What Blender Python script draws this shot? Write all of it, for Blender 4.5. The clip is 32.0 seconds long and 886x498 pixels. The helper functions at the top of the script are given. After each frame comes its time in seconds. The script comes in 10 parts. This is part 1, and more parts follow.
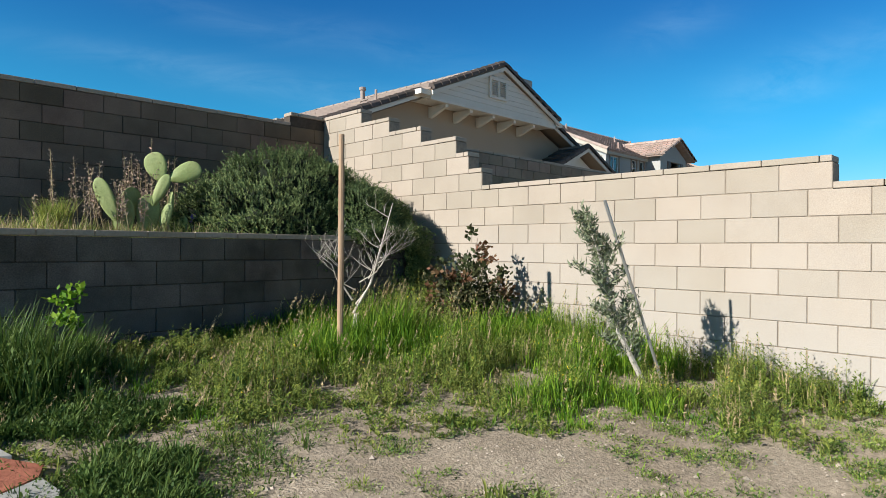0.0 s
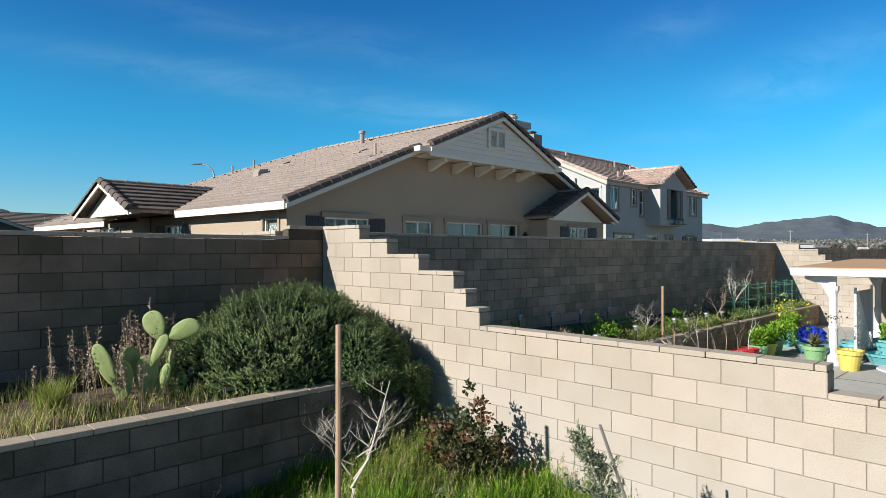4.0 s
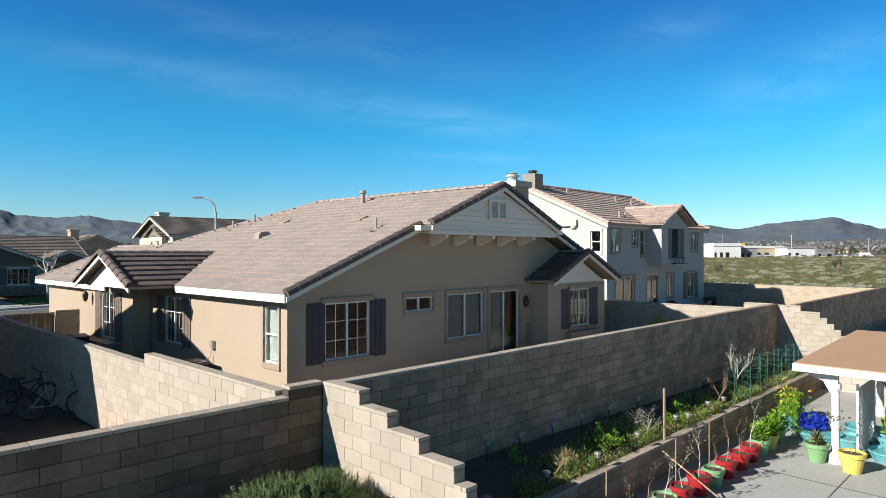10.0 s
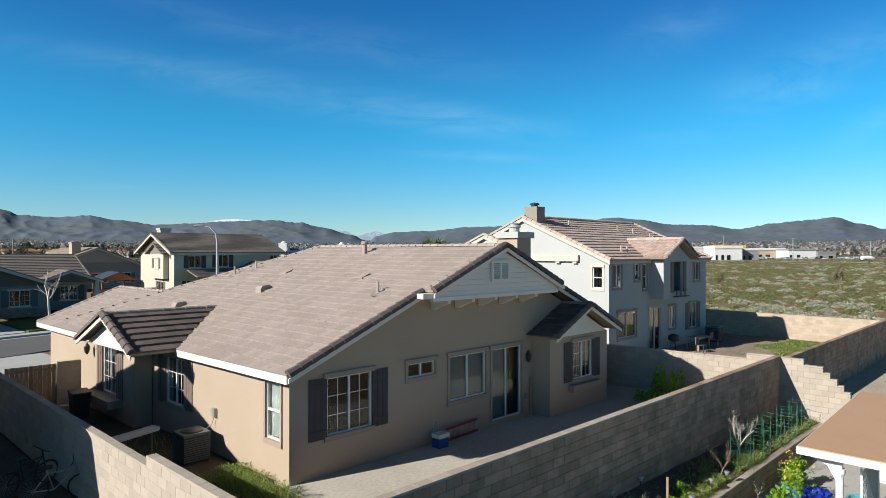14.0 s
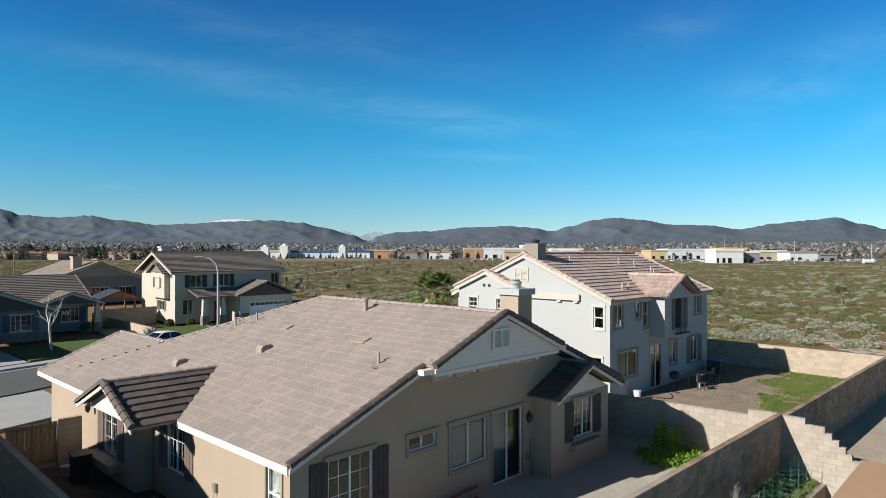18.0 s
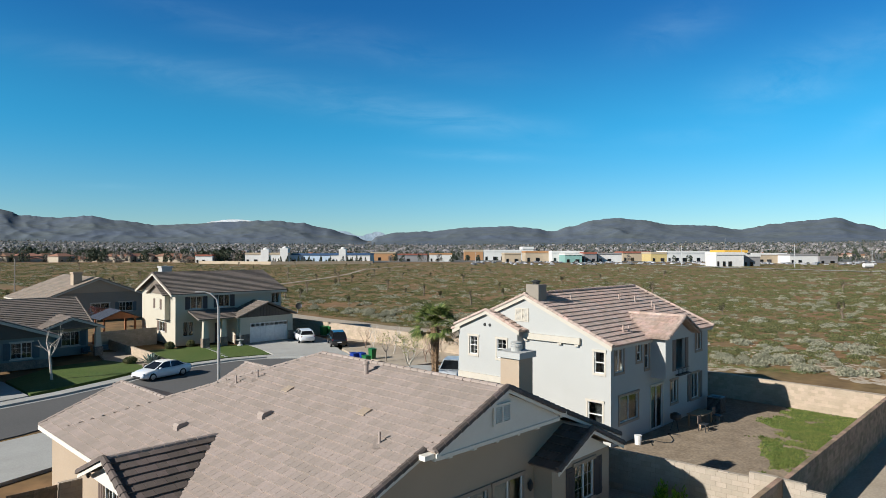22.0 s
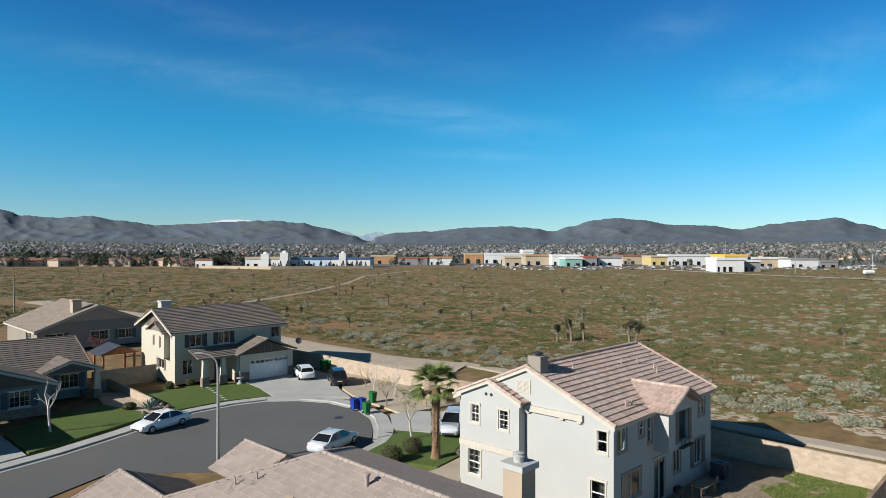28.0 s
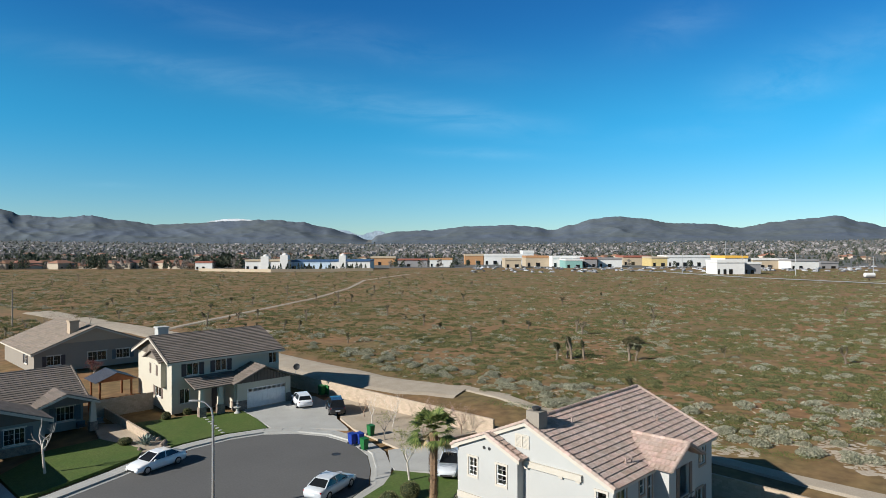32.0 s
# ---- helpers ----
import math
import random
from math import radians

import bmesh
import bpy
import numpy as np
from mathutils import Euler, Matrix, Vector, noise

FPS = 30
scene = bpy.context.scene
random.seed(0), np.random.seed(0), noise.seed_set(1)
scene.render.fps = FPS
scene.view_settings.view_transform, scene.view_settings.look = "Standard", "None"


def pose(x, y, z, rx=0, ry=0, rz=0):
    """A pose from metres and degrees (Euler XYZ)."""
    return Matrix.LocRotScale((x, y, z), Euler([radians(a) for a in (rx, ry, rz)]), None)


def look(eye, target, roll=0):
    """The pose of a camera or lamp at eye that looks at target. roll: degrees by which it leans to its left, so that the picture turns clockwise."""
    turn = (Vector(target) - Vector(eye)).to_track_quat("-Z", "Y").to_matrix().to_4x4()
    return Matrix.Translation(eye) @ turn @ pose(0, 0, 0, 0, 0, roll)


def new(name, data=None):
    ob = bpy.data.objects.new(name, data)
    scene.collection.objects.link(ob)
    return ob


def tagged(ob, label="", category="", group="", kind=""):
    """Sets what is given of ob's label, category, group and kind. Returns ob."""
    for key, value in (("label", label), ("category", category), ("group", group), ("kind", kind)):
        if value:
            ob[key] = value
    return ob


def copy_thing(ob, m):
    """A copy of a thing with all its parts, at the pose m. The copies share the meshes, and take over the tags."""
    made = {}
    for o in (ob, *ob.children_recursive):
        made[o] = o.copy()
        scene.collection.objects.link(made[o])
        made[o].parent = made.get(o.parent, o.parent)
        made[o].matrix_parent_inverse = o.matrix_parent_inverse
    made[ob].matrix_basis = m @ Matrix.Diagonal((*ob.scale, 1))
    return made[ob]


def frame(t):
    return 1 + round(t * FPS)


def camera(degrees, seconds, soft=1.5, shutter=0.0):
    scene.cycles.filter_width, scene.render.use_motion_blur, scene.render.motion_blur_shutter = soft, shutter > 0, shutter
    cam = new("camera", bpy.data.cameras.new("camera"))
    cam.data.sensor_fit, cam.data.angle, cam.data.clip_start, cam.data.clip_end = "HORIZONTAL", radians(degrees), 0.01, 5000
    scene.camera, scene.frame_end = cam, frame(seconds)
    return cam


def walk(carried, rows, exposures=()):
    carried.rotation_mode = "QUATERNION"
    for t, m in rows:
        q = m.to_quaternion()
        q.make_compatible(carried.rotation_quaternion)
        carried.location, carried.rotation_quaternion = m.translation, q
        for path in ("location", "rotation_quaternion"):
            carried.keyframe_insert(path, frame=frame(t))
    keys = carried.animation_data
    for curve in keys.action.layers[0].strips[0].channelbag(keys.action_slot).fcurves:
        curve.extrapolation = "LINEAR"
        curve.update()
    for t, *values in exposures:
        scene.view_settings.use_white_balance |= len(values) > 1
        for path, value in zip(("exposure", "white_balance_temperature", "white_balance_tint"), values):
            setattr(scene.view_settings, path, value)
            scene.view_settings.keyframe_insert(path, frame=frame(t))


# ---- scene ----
cam = camera(71.14, 32.0, soft=0.6)
PATH = [
    (0, -0.001, -0.000, 0.218, 89.914, -0.352, -45.074),
    (0.5, 0.002, 0.001, 0.314, 89.938, -0.291, -45.056),
    (1, -0.010, -0.015, 0.555, 89.972, -0.231, -45.038),
    (2, -0.027, -0.032, 1.026, 90.066, -0.122, -45.014),
    (3, -0.009, -0.036, 1.429, 90.132, -0.044, -44.991),
    (3.5, 0.004, -0.034, 1.613, 90.156, -0.017, -44.981),
    (5.5, 0.013, -0.073, 2.298, 90.241, 0.042, -44.945),
    (6, 0.032, -0.069, 2.487, 90.265, 0.048, -44.940),
    (7, 0.034, -0.066, 2.866, 90.296, 0.050, -44.936),
    (8, 0.012, -0.071, 3.258, 90.301, 0.052, -44.928),
    (9, 0.019, -0.083, 3.656, 90.305, 0.024, -44.900),
    (10, 0.032, -0.027, 4.075, 90.292, -0.010, -44.873),
    (11, 0.021, -0.017, 4.526, 90.264, -0.020, -44.864),
    (12, -0.002, -0.038, 5.046, 90.245, -0.021, -44.865),
    (13, 0.015, -0.033, 5.566, 90.246, -0.029, -44.838),
    (14, 0.031, 0.029, 6.085, 90.256, -0.042, -44.785),
    (14.5, 0.037, 0.028, 6.332, 90.257, -0.048, -44.768),
    (16.5, 0.008, -0.013, 7.443, 90.242, -0.047, -44.720),
    (17, 0.020, 0.008, 7.739, 90.239, -0.047, -44.710),
    (18, 0.044, 0.039, 8.307, 90.244, -0.047, -44.695),
    (19, 0.036, 0.009, 8.877, 90.240, -0.063, -44.680),
    (20, 0.025, 0.021, 9.460, 90.227, -0.067, -44.678),
    (21, 0.027, 0.061, 10.090, 90.218, -0.052, -44.678),
    (22, 0.037, 0.067, 10.777, 90.231, -0.045, -44.676),
    (23, 0.031, 0.068, 11.456, 90.239, -0.043, -44.679),
    (24, 0.038, 0.121, 12.133, 90.243, -0.043, -44.678),
    (25, 0.050, 0.146, 12.870, 90.238, -0.041, -44.679),
    (25.5, 0.066, 0.168, 13.238, 90.235, -0.040, -44.680),
    (27.5, 0.167, 0.292, 14.700, 90.202, -0.038, -44.671),
    (28, 0.209, 0.330, 15.067, 90.181, -0.034, -44.667),
    (29, 0.302, 0.404, 15.823, 90.124, -0.020, -44.660),
    (30, 0.453, 0.497, 16.642, 90.072, -0.009, -44.657),
    (31, 0.624, 0.532, 17.474, 90.043, 0.030, -44.648),
    (32, 0.718, 0.565, 18.333, 90.029, 0.089, -44.647),
]
walk(cam, [(t, pose(*p)) for t, *p in PATH], [(0, 0.65), (6, 0.73), (10, 0.80), (13, 0.72), (17, 0.60), (21, 0.52), (32, 0.55)])

# ---- light ----
SUN_FROM = Vector((-2.27, 0.55, 1.22)).normalized()
sun_el = math.asin(SUN_FROM.z)
world = bpy.data.worlds.new("sky")
scene.world = world
world.use_nodes = True
wn, wl = world.node_tree.nodes, world.node_tree.links
sky = wn.new("ShaderNodeTexSky")
sky.sky_type = "NISHITA"
sky.sun_disc = False
sky.sun_elevation = sun_el
sky.sun_rotation = math.atan2(SUN_FROM.x, SUN_FROM.y)
sky.altitude = 800
sky.air_density, sky.dust_density, sky.ozone_density = 1.0, 0.0, 3.0
# thin cirrus over the blue: a few combed streaks at their places in the sky
def w_math(op, a, b=None, c=None):
    n = wn.new("ShaderNodeMath")
    n.operation = op
    for k, v in enumerate((a, b, c)):
        if v is None:
            continue
        if isinstance(v, (int, float)):
            n.inputs[k].default_value = v
        else:
            wl.new(v, n.inputs[k])
    return n.outputs[0]


w_co = wn.new("ShaderNodeTexCoord")
w_sep = wn.new("ShaderNodeSeparateXYZ")
wl.new(w_co.outputs["Generated"], w_sep.inputs[0])
sky_out = w_math("MAXIMUM", w_math("ADD", w_math("MULTIPLY", w_sep.outputs["X"], 0.703), w_math("MULTIPLY", w_sep.outputs["Y"], 0.711)), 0.05)
sky_side = w_math("DIVIDE", w_math("ADD", w_math("MULTIPLY", w_sep.outputs["X"], 0.711), w_math("MULTIPLY", w_sep.outputs["Y"], -0.703)), sky_out)
sky_up = w_math("DIVIDE", w_sep.outputs["Z"], sky_out)
w_flat = wn.new("ShaderNodeCombineXYZ")
wl.new(sky_side, w_flat.inputs[0])
wl.new(sky_up, w_flat.inputs[1])


def combed(turn, scale, detail=6):
    m = wn.new("ShaderNodeMapping")
    m.inputs["Rotation"].default_value = (0, 0, turn)
    m.inputs["Scale"].default_value = scale
    wl.new(w_flat.outputs[0], m.inputs["Vector"])
    n = wn.new("ShaderNodeTexNoise")
    n.inputs["Scale"].default_value, n.inputs["Detail"].default_value = 1.0, detail
    n.inputs["Roughness"].default_value, n.inputs["Distortion"].default_value = 0.62, 0.5
    wl.new(m.outputs["Vector"], n.inputs["Vector"])
    return n.outputs["Fac"]


wisp_a, wisp_b = combed(0.18, (5.0, 22.0, 1.0)), combed(-0.35, (7.0, 19.0, 1.0))
cirrus = None
# middle (side, up), half length, half width, slope, weight
for cu, cv, hl, hw, slope, wt, wisp in ((-0.28, 0.265, 0.30, 0.022, -0.17, 0.75, wisp_a), (0.03, 0.212, 0.12, 0.018, -0.10, 0.85, wisp_a), (0.06, 0.155, 0.09, 0.007, -0.05, 0.8, wisp_a),
                                        (-0.10, 0.33, 0.16, 0.025, -0.20, 0.45, wisp_a), (0.56, 0.26, 0.06, 0.020, 0.05, 0.75, wisp_b), (0.62, 0.31, 0.16, 0.035, 0.35, 0.6, wisp_b),
                                        (0.38, 0.36, 0.07, 0.03, 0.3, 0.5, wisp_b), (0.42, 0.19, 0.09, 0.014, 0.1, 0.45, wisp_a), (-0.54, 0.105, 0.04, 0.004, -0.02, 0.4, wisp_a), (-0.38, 0.37, 0.12, 0.02, -0.3, 0.4, wisp_a), (0.70, 0.21, 0.06, 0.02, 0.4, 0.5, wisp_b)):
    du = w_math("DIVIDE", w_math("SUBTRACT", sky_side, cu), hl)
    dv = w_math("DIVIDE", w_math("SUBTRACT", w_math("SUBTRACT", sky_up, cv), w_math("MULTIPLY", w_math("SUBTRACT", sky_side, cu), slope)), hw)
    reach = w_math("ADD", w_math("MULTIPLY", du, du), w_math("MULTIPLY", dv, dv))
    body = w_math("MULTIPLY", w_math("EXPONENT", w_math("MULTIPLY", reach, -0.7)), wt)
    streak = w_math("MULTIPLY", body, w_math("MAXIMUM", w_math("MULTIPLY_ADD", wisp, 2.4, -0.75), 0.0))
    cirrus = streak if cirrus is None else w_math("ADD", cirrus, streak)
cirrus = w_math("MINIMUM", w_math("MULTIPLY", cirrus, 0.17), 0.3)
w_mix = wn.new("ShaderNodeMixRGB")
w_mix.inputs["Color2"].default_value = (5.2, 7.8, 9.4, 1)
w_tint = wn.new("ShaderNodeMixRGB")
w_tint.blend_type = "MULTIPLY"
w_tint.inputs["Fac"].default_value = 1.0
# the clear air: pale at the horizon, deep blue above it, softer overhead
w_air = wn.new("ShaderNodeValToRGB")
w_air.color_ramp.interpolation = "EASE"
for at, col in ((0.0, (0.58, 0.76, 0.86)), (0.2, (0.17, 0.86, 1.06)), (0.38, (0.12, 0.62, 0.98)), (0.6, (0.27, 0.29, 0.29)), (1.0, (0.38, 0.26, 0.18))):
    e = w_air.color_ramp.elements[0] if at == 0 else w_air.color_ramp.elements[-1] if at == 1 else w_air.color_ramp.elements.new(at)
    e.position, e.color = at, (*col, 1)
wl.new(w_sep.outputs["Z"], w_air.inputs["Fac"])
wl.new(w_air.outputs["Color"], w_tint.inputs["Color2"])
wl.new(sky.outputs["Color"], w_tint.inputs["Color1"])
wl.new(w_tint.outputs["Color"], w_mix.inputs["Color1"])
wl.new(cirrus, w_mix.inputs["Fac"])
wl.new(w_mix.outputs["Color"], wn["Background"].inputs["Color"])
wn["Background"].inputs["Strength"].default_value = 0.084
sun_data = bpy.data.lights.new("sun", "SUN")
sun_data.energy, sun_data.angle, sun_data.color = 5.0, radians(0.53), (1.0, 0.965, 0.90)
sun = new("sun", sun_data)
sun.matrix_world = look(SUN_FROM * 80, (0, 0, 0))


# ---- materials ----
def surface(name, col, col2=None, rough=0.85, big=0.8, fine=25.0, amount=0.5, grain=0.25, bump=0.15, bump_scale=80.0,
            metal=0.0, pick="", spread=0.15, spec=0.3, stretch=(1, 1, 1), clear=0.0, glow=0.0):
    """A matt procedural surface: two scales of variation, relief, and a random shade for each piece."""
    m = bpy.data.materials.new(name)
    m.use_nodes = True
    n, l = m.node_tree.nodes, m.node_tree.links
    b = n["Principled BSDF"]
    col2 = col2 or tuple(c * 0.72 for c in col)
    geo = n.new("ShaderNodeNewGeometry")
    mp = n.new("ShaderNodeMapping")
    mp.inputs["Scale"].default_value = stretch
    l.new(geo.outputs["Position"], mp.inputs["Vector"])
    n1 = n.new("ShaderNodeTexNoise")
    n1.inputs["Scale"].default_value, n1.inputs["Detail"].default_value, n1.inputs["Roughness"].default_value = big, 5, 0.6
    l.new(mp.outputs["Vector"], n1.inputs["Vector"])
    rp = n.new("ShaderNodeValToRGB")
    rp.color_ramp.elements[0].position, rp.color_ramp.elements[1].position = 0.35, 0.68
    l.new(n1.outputs["Fac"], rp.inputs["Fac"])
    f1 = n.new("ShaderNodeMath")
    f1.operation = "MULTIPLY"
    f1.inputs[1].default_value = amount
    l.new(rp.outputs["Color"], f1.inputs[0])
    mx = n.new("ShaderNodeMixRGB")
    mx.inputs["Color1"].default_value, mx.inputs["Color2"].default_value = (*col, 1), (*col2, 1)
    l.new(f1.outputs[0], mx.inputs["Fac"])
    n2 = n.new("ShaderNodeTexNoise")
    n2.inputs["Scale"].default_value, n2.inputs["Detail"].default_value = fine, 4
    l.new(mp.outputs["Vector"], n2.inputs["Vector"])
    mr = n.new("ShaderNodeMapRange")
    mr.inputs["From Min"].default_value, mr.inputs["From Max"].default_value = 0.25, 0.75
    mr.inputs["To Min"].default_value, mr.inputs["To Max"].default_value = 1 - grain, 1 + grain
    l.new(n2.outputs["Fac"], mr.inputs["Value"])
    hs = n.new("ShaderNodeHueSaturation")
    l.new(mx.outputs["Color"], hs.inputs["Color"])
    if pick:
        src = n.new("ShaderNodeObjectInfo").outputs["Random"] if pick == "object" else geo.outputs["Random Per Island"]
        mr2 = n.new("ShaderNodeMapRange")
        mr2.inputs["To Min"].default_value, mr2.inputs["To Max"].default_value = 1 - spread, 1 + spread
        l.new(src, mr2.inputs["Value"])
        ml = n.new("ShaderNodeMath")
        ml.operation = "MULTIPLY"
        l.new(mr.outputs[0], ml.inputs[0])
        l.new(mr2.outputs[0], ml.inputs[1])
        l.new(ml.outputs[0], hs.inputs["Value"])
        mr3 = n.new("ShaderNodeMapRange")
        mr3.inputs["To Min"].default_value, mr3.inputs["To Max"].default_value = 0.5 + spread * 0.06, 0.5 - spread * 0.06
        l.new(src, mr3.inputs["Value"])
        l.new(mr3.outputs[0], hs.inputs["Hue"])
    else:
        l.new(mr.outputs[0], hs.inputs["Value"])
    l.new(hs.outputs["Color"], b.inputs["Base Color"])
    b.inputs["Roughness"].default_value, b.inputs["Metallic"].default_value = rough, metal
    b.inputs["Specular IOR Level"].default_value = spec
    b.inputs["Coat Weight"].default_value = clear
    if bump:
        n3 = n.new("ShaderNodeTexNoise")
        n3.inputs["Scale"].default_value, n3.inputs["Detail"].default_value = bump_scale, 3
        l.new(mp.outputs["Vector"], n3.inputs["Vector"])
        bp = n.new("ShaderNodeBump")
        bp.inputs["Strength"].default_value, bp.inputs["Distance"].default_value = bump, 0.01
        l.new(n3.outputs["Fac"], bp.inputs["Height"])
        l.new(bp.outputs["Normal"], b.inputs["Normal"])
    return m


def leafy(name, col, col2, spread=0.4, rough=0.65, through_light=0.25):
    """Leaves and blades: a random shade for each one, with some light passing through."""
    m = surface(name, col, col2, rough=rough, big=1.3, fine=6, amount=0.9, grain=0.15, bump=0, pick="island", spread=spread, spec=0.25)
    n, l = m.node_tree.nodes, m.node_tree.links
    b = n["Principled BSDF"]
    tr = n.new("ShaderNodeBsdfTranslucent")
    ad = n.new("ShaderNodeMixShader")
    ad.inputs["Fac"].default_value = through_light
    l.new(b.inputs["Base Color"].links[0].from_socket, tr.inputs["Color"])
    l.new(b.outputs[0], ad.inputs[1])
    l.new(tr.outputs[0], ad.inputs[2])
    l.new(ad.outputs[0], n["Material Output"].inputs["Surface"])
    return m


def glassy(name, tint, solid=0.0):
    m = bpy.data.materials.new(name)
    m.use_nodes = True
    b = m.node_tree.nodes["Principled BSDF"]
    b.inputs["Base Color"].default_value = (*tint, 1)
    b.inputs["Roughness"].default_value = 0.03
    b.inputs["Transmission Weight"].default_value = 1 - solid
    b.inputs["IOR"].default_value = 1.45
    return m


BLOCK = surface("concrete_block_tan", (0.366, 0.312, 0.250), (0.318, 0.268, 0.214), big=2.4, fine=110, amount=0.7, grain=0.15, bump=0.22, bump_scale=170, pick="object", spread=0.085)


def salted(m, low, high, col):
    """Pale lime bloom that rose from the footing into the lower courses, with a ragged edge."""
    n, l = m.node_tree.nodes, m.node_tree.links
    b = n["Principled BSDF"]
    was = b.inputs["Base Color"].links[0].from_socket
    geo, sep, ns = n.new("ShaderNodeNewGeometry"), n.new("ShaderNodeSeparateXYZ"), n.new("ShaderNodeTexNoise")
    ns.inputs["Scale"].default_value, ns.inputs["Detail"].default_value = 1.6, 6
    l.new(geo.outputs["Position"], sep.inputs[0])
    l.new(geo.outputs["Position"], ns.inputs["Vector"])
    ad = n.new("ShaderNodeMath")
    ad.operation = "MULTIPLY_ADD"
    ad.inputs[1].default_value = 1.6
    l.new(ns.outputs["Fac"], ad.inputs[0])
    l.new(sep.outputs["Z"], ad.inputs[2])
    rg_ = n.new("ShaderNodeMapRange")
    rg_.inputs["From Min"].default_value, rg_.inputs["From Max"].default_value = high + 0.8, low + 0.8
    rg_.inputs["To Max"].default_value = 0.7
    l.new(ad.outputs[0], rg_.inputs["Value"])
    mx = n.new("ShaderNodeMixRGB")
    mx.inputs["Color2"].default_value = (*col, 1)
    l.new(rg_.outputs[0], mx.inputs["Fac"])
    l.new(was, mx.inputs["Color1"])
    l.new(mx.outputs[0], b.inputs["Base Color"])


salted(BLOCK, -0.75, 0.75, (0.39, 0.36, 0.325))
BLOCK_ISL = surface("concrete_block_tan_far", (0.395, 0.316, 0.235), (0.334, 0.261, 0.193), big=1.7, fine=45, amount=0.5, grain=0.16, bump=0.3, bump_scale=160, pick="island", spread=0.12)
# blocks of walls in shade: the tan darkened, shade put into the colour
BLOCK_SHADED_GREY = surface("block_shaded_grey", (0.150, 0.128, 0.108), (0.062, 0.050, 0.040), big=2.2, fine=90, amount=0.9, grain=0.32, bump=0.5, bump_scale=150, pick="object", spread=0.32)
salted(BLOCK_SHADED_GREY, -1.3, 0.1, (0.15, 0.145, 0.14))
BLOCK_SHADED_BROWN = surface("block_shaded_brown", (0.205, 0.148, 0.106), (0.112, 0.080, 0.058), big=1.9, fine=80, amount=0.8, grain=0.22, bump=0.35, bump_scale=140, pick="object", spread=0.27)
BLOCK_SHADED_BROWN_ISL = surface("block_shaded_brown_far", (0.205, 0.148, 0.106), (0.112, 0.080, 0.058), big=1.9, fine=80, amount=0.8, grain=0.22, bump=0.35, bump_scale=140, pick="island", spread=0.27)
# tan blocks reddened for warm shade, put into the colour; mottled at random
BLOCK_SHADED_WARM = surface("block_shaded_warm", (0.335, 0.234, 0.160), (0.176, 0.120, 0.082), big=1.6, fine=80, amount=0.8, grain=0.2, bump=0.35, bump_scale=140, pick="object", spread=0.24)
BLOCK_SHADED_WARM_ISL = surface("block_shaded_warm_far", (0.335, 0.234, 0.160), (0.176, 0.120, 0.082), big=1.6, fine=80, amount=0.8, grain=0.2, bump=0.35, bump_scale=140, pick="island", spread=0.24)
# lighter copy for the shaded walls' caps, sunlight put into the colour
CAP_LIT = surface("lit_cap_block", (0.36, 0.30, 0.24), (0.29, 0.24, 0.19), big=2, fine=45, amount=0.6, grain=0.15, bump=0.2, bump_scale=140, pick="object", spread=0.1)
MORTAR = surface("mortar", (0.27, 0.225, 0.175), bump=0.3)
# mortar of the shaded walls, dark to stand for shade in the joints
MORTAR_SHADED = surface("shaded_joint_mortar", (0.07, 0.055, 0.042), bump=0.3)
STUCCO_1 = surface("stucco_tan", (0.372, 0.292, 0.214), (0.323, 0.251, 0.183), big=0.6, fine=40, amount=0.5, grain=0.1, bump=0.5, bump_scale=120)
STUCCO_2 = surface("stucco_cream", (0.392, 0.392, 0.372), (0.352, 0.352, 0.334), big=0.5, fine=40, amount=0.5, grain=0.08, bump=0.4, bump_scale=120)
STUCCO_3 = surface("stucco_pale_yellow", (0.465, 0.425, 0.340), (0.43, 0.388, 0.308), big=0.5, fine=30, amount=0.5, grain=0.08, bump=0.3, bump_scale=100)
STUCCO_4 = surface("stucco_blue_grey", (0.189, 0.210, 0.196), (0.161, 0.182, 0.175), big=0.5, fine=30, amount=0.5, grain=0.1, bump=0.3, bump_scale=100)
STUCCO_5 = surface("stucco_taupe", (0.247, 0.217, 0.180), (0.217, 0.188, 0.158), big=0.5, fine=30, amount=0.5, grain=0.1, bump=0.3, bump_scale=100)
TRIM_WHITE = surface("white_painted_wood", (0.663, 0.620, 0.544), (0.595, 0.552, 0.476), rough=0.55, big=3, fine=60, amount=0.4, grain=0.06, bump=0.08)
TRIM_TAN = surface("tan_trim", (0.315, 0.247, 0.188), big=3, fine=60, amount=0.3, grain=0.08, bump=0.2)
TRIM_CREAM = surface("cream_trim", (0.48, 0.44, 0.37), big=3, fine=60, amount=0.3, grain=0.08, bump=0.2)
SHUTTER_DARK = surface("dark_shutter_paint", (0.050, 0.043, 0.048), rough=0.5, big=3, grain=0.1, bump=0.1)
SHUTTER_BROWN = surface("brown_shutter_paint", (0.160, 0.120, 0.100), rough=0.6, big=3, grain=0.1, bump=0.1)
SHUTTER_BLUE = surface("slate_blue_shutter_paint", (0.07, 0.10, 0.115), rough=0.5, big=3, grain=0.1, bump=0.1)
VINYL = surface("white_vinyl", (0.680, 0.671, 0.646), rough=0.35, big=3, grain=0.03, bump=0)
GLASS = glassy("window_glass", (0.78, 0.84, 0.82))
BLIND = surface("white_blind_slats", (0.155, 0.165, 0.158), rough=0.6, big=2, fine=8, amount=0.2, grain=0.05, bump=0, stretch=(1, 1, 4))
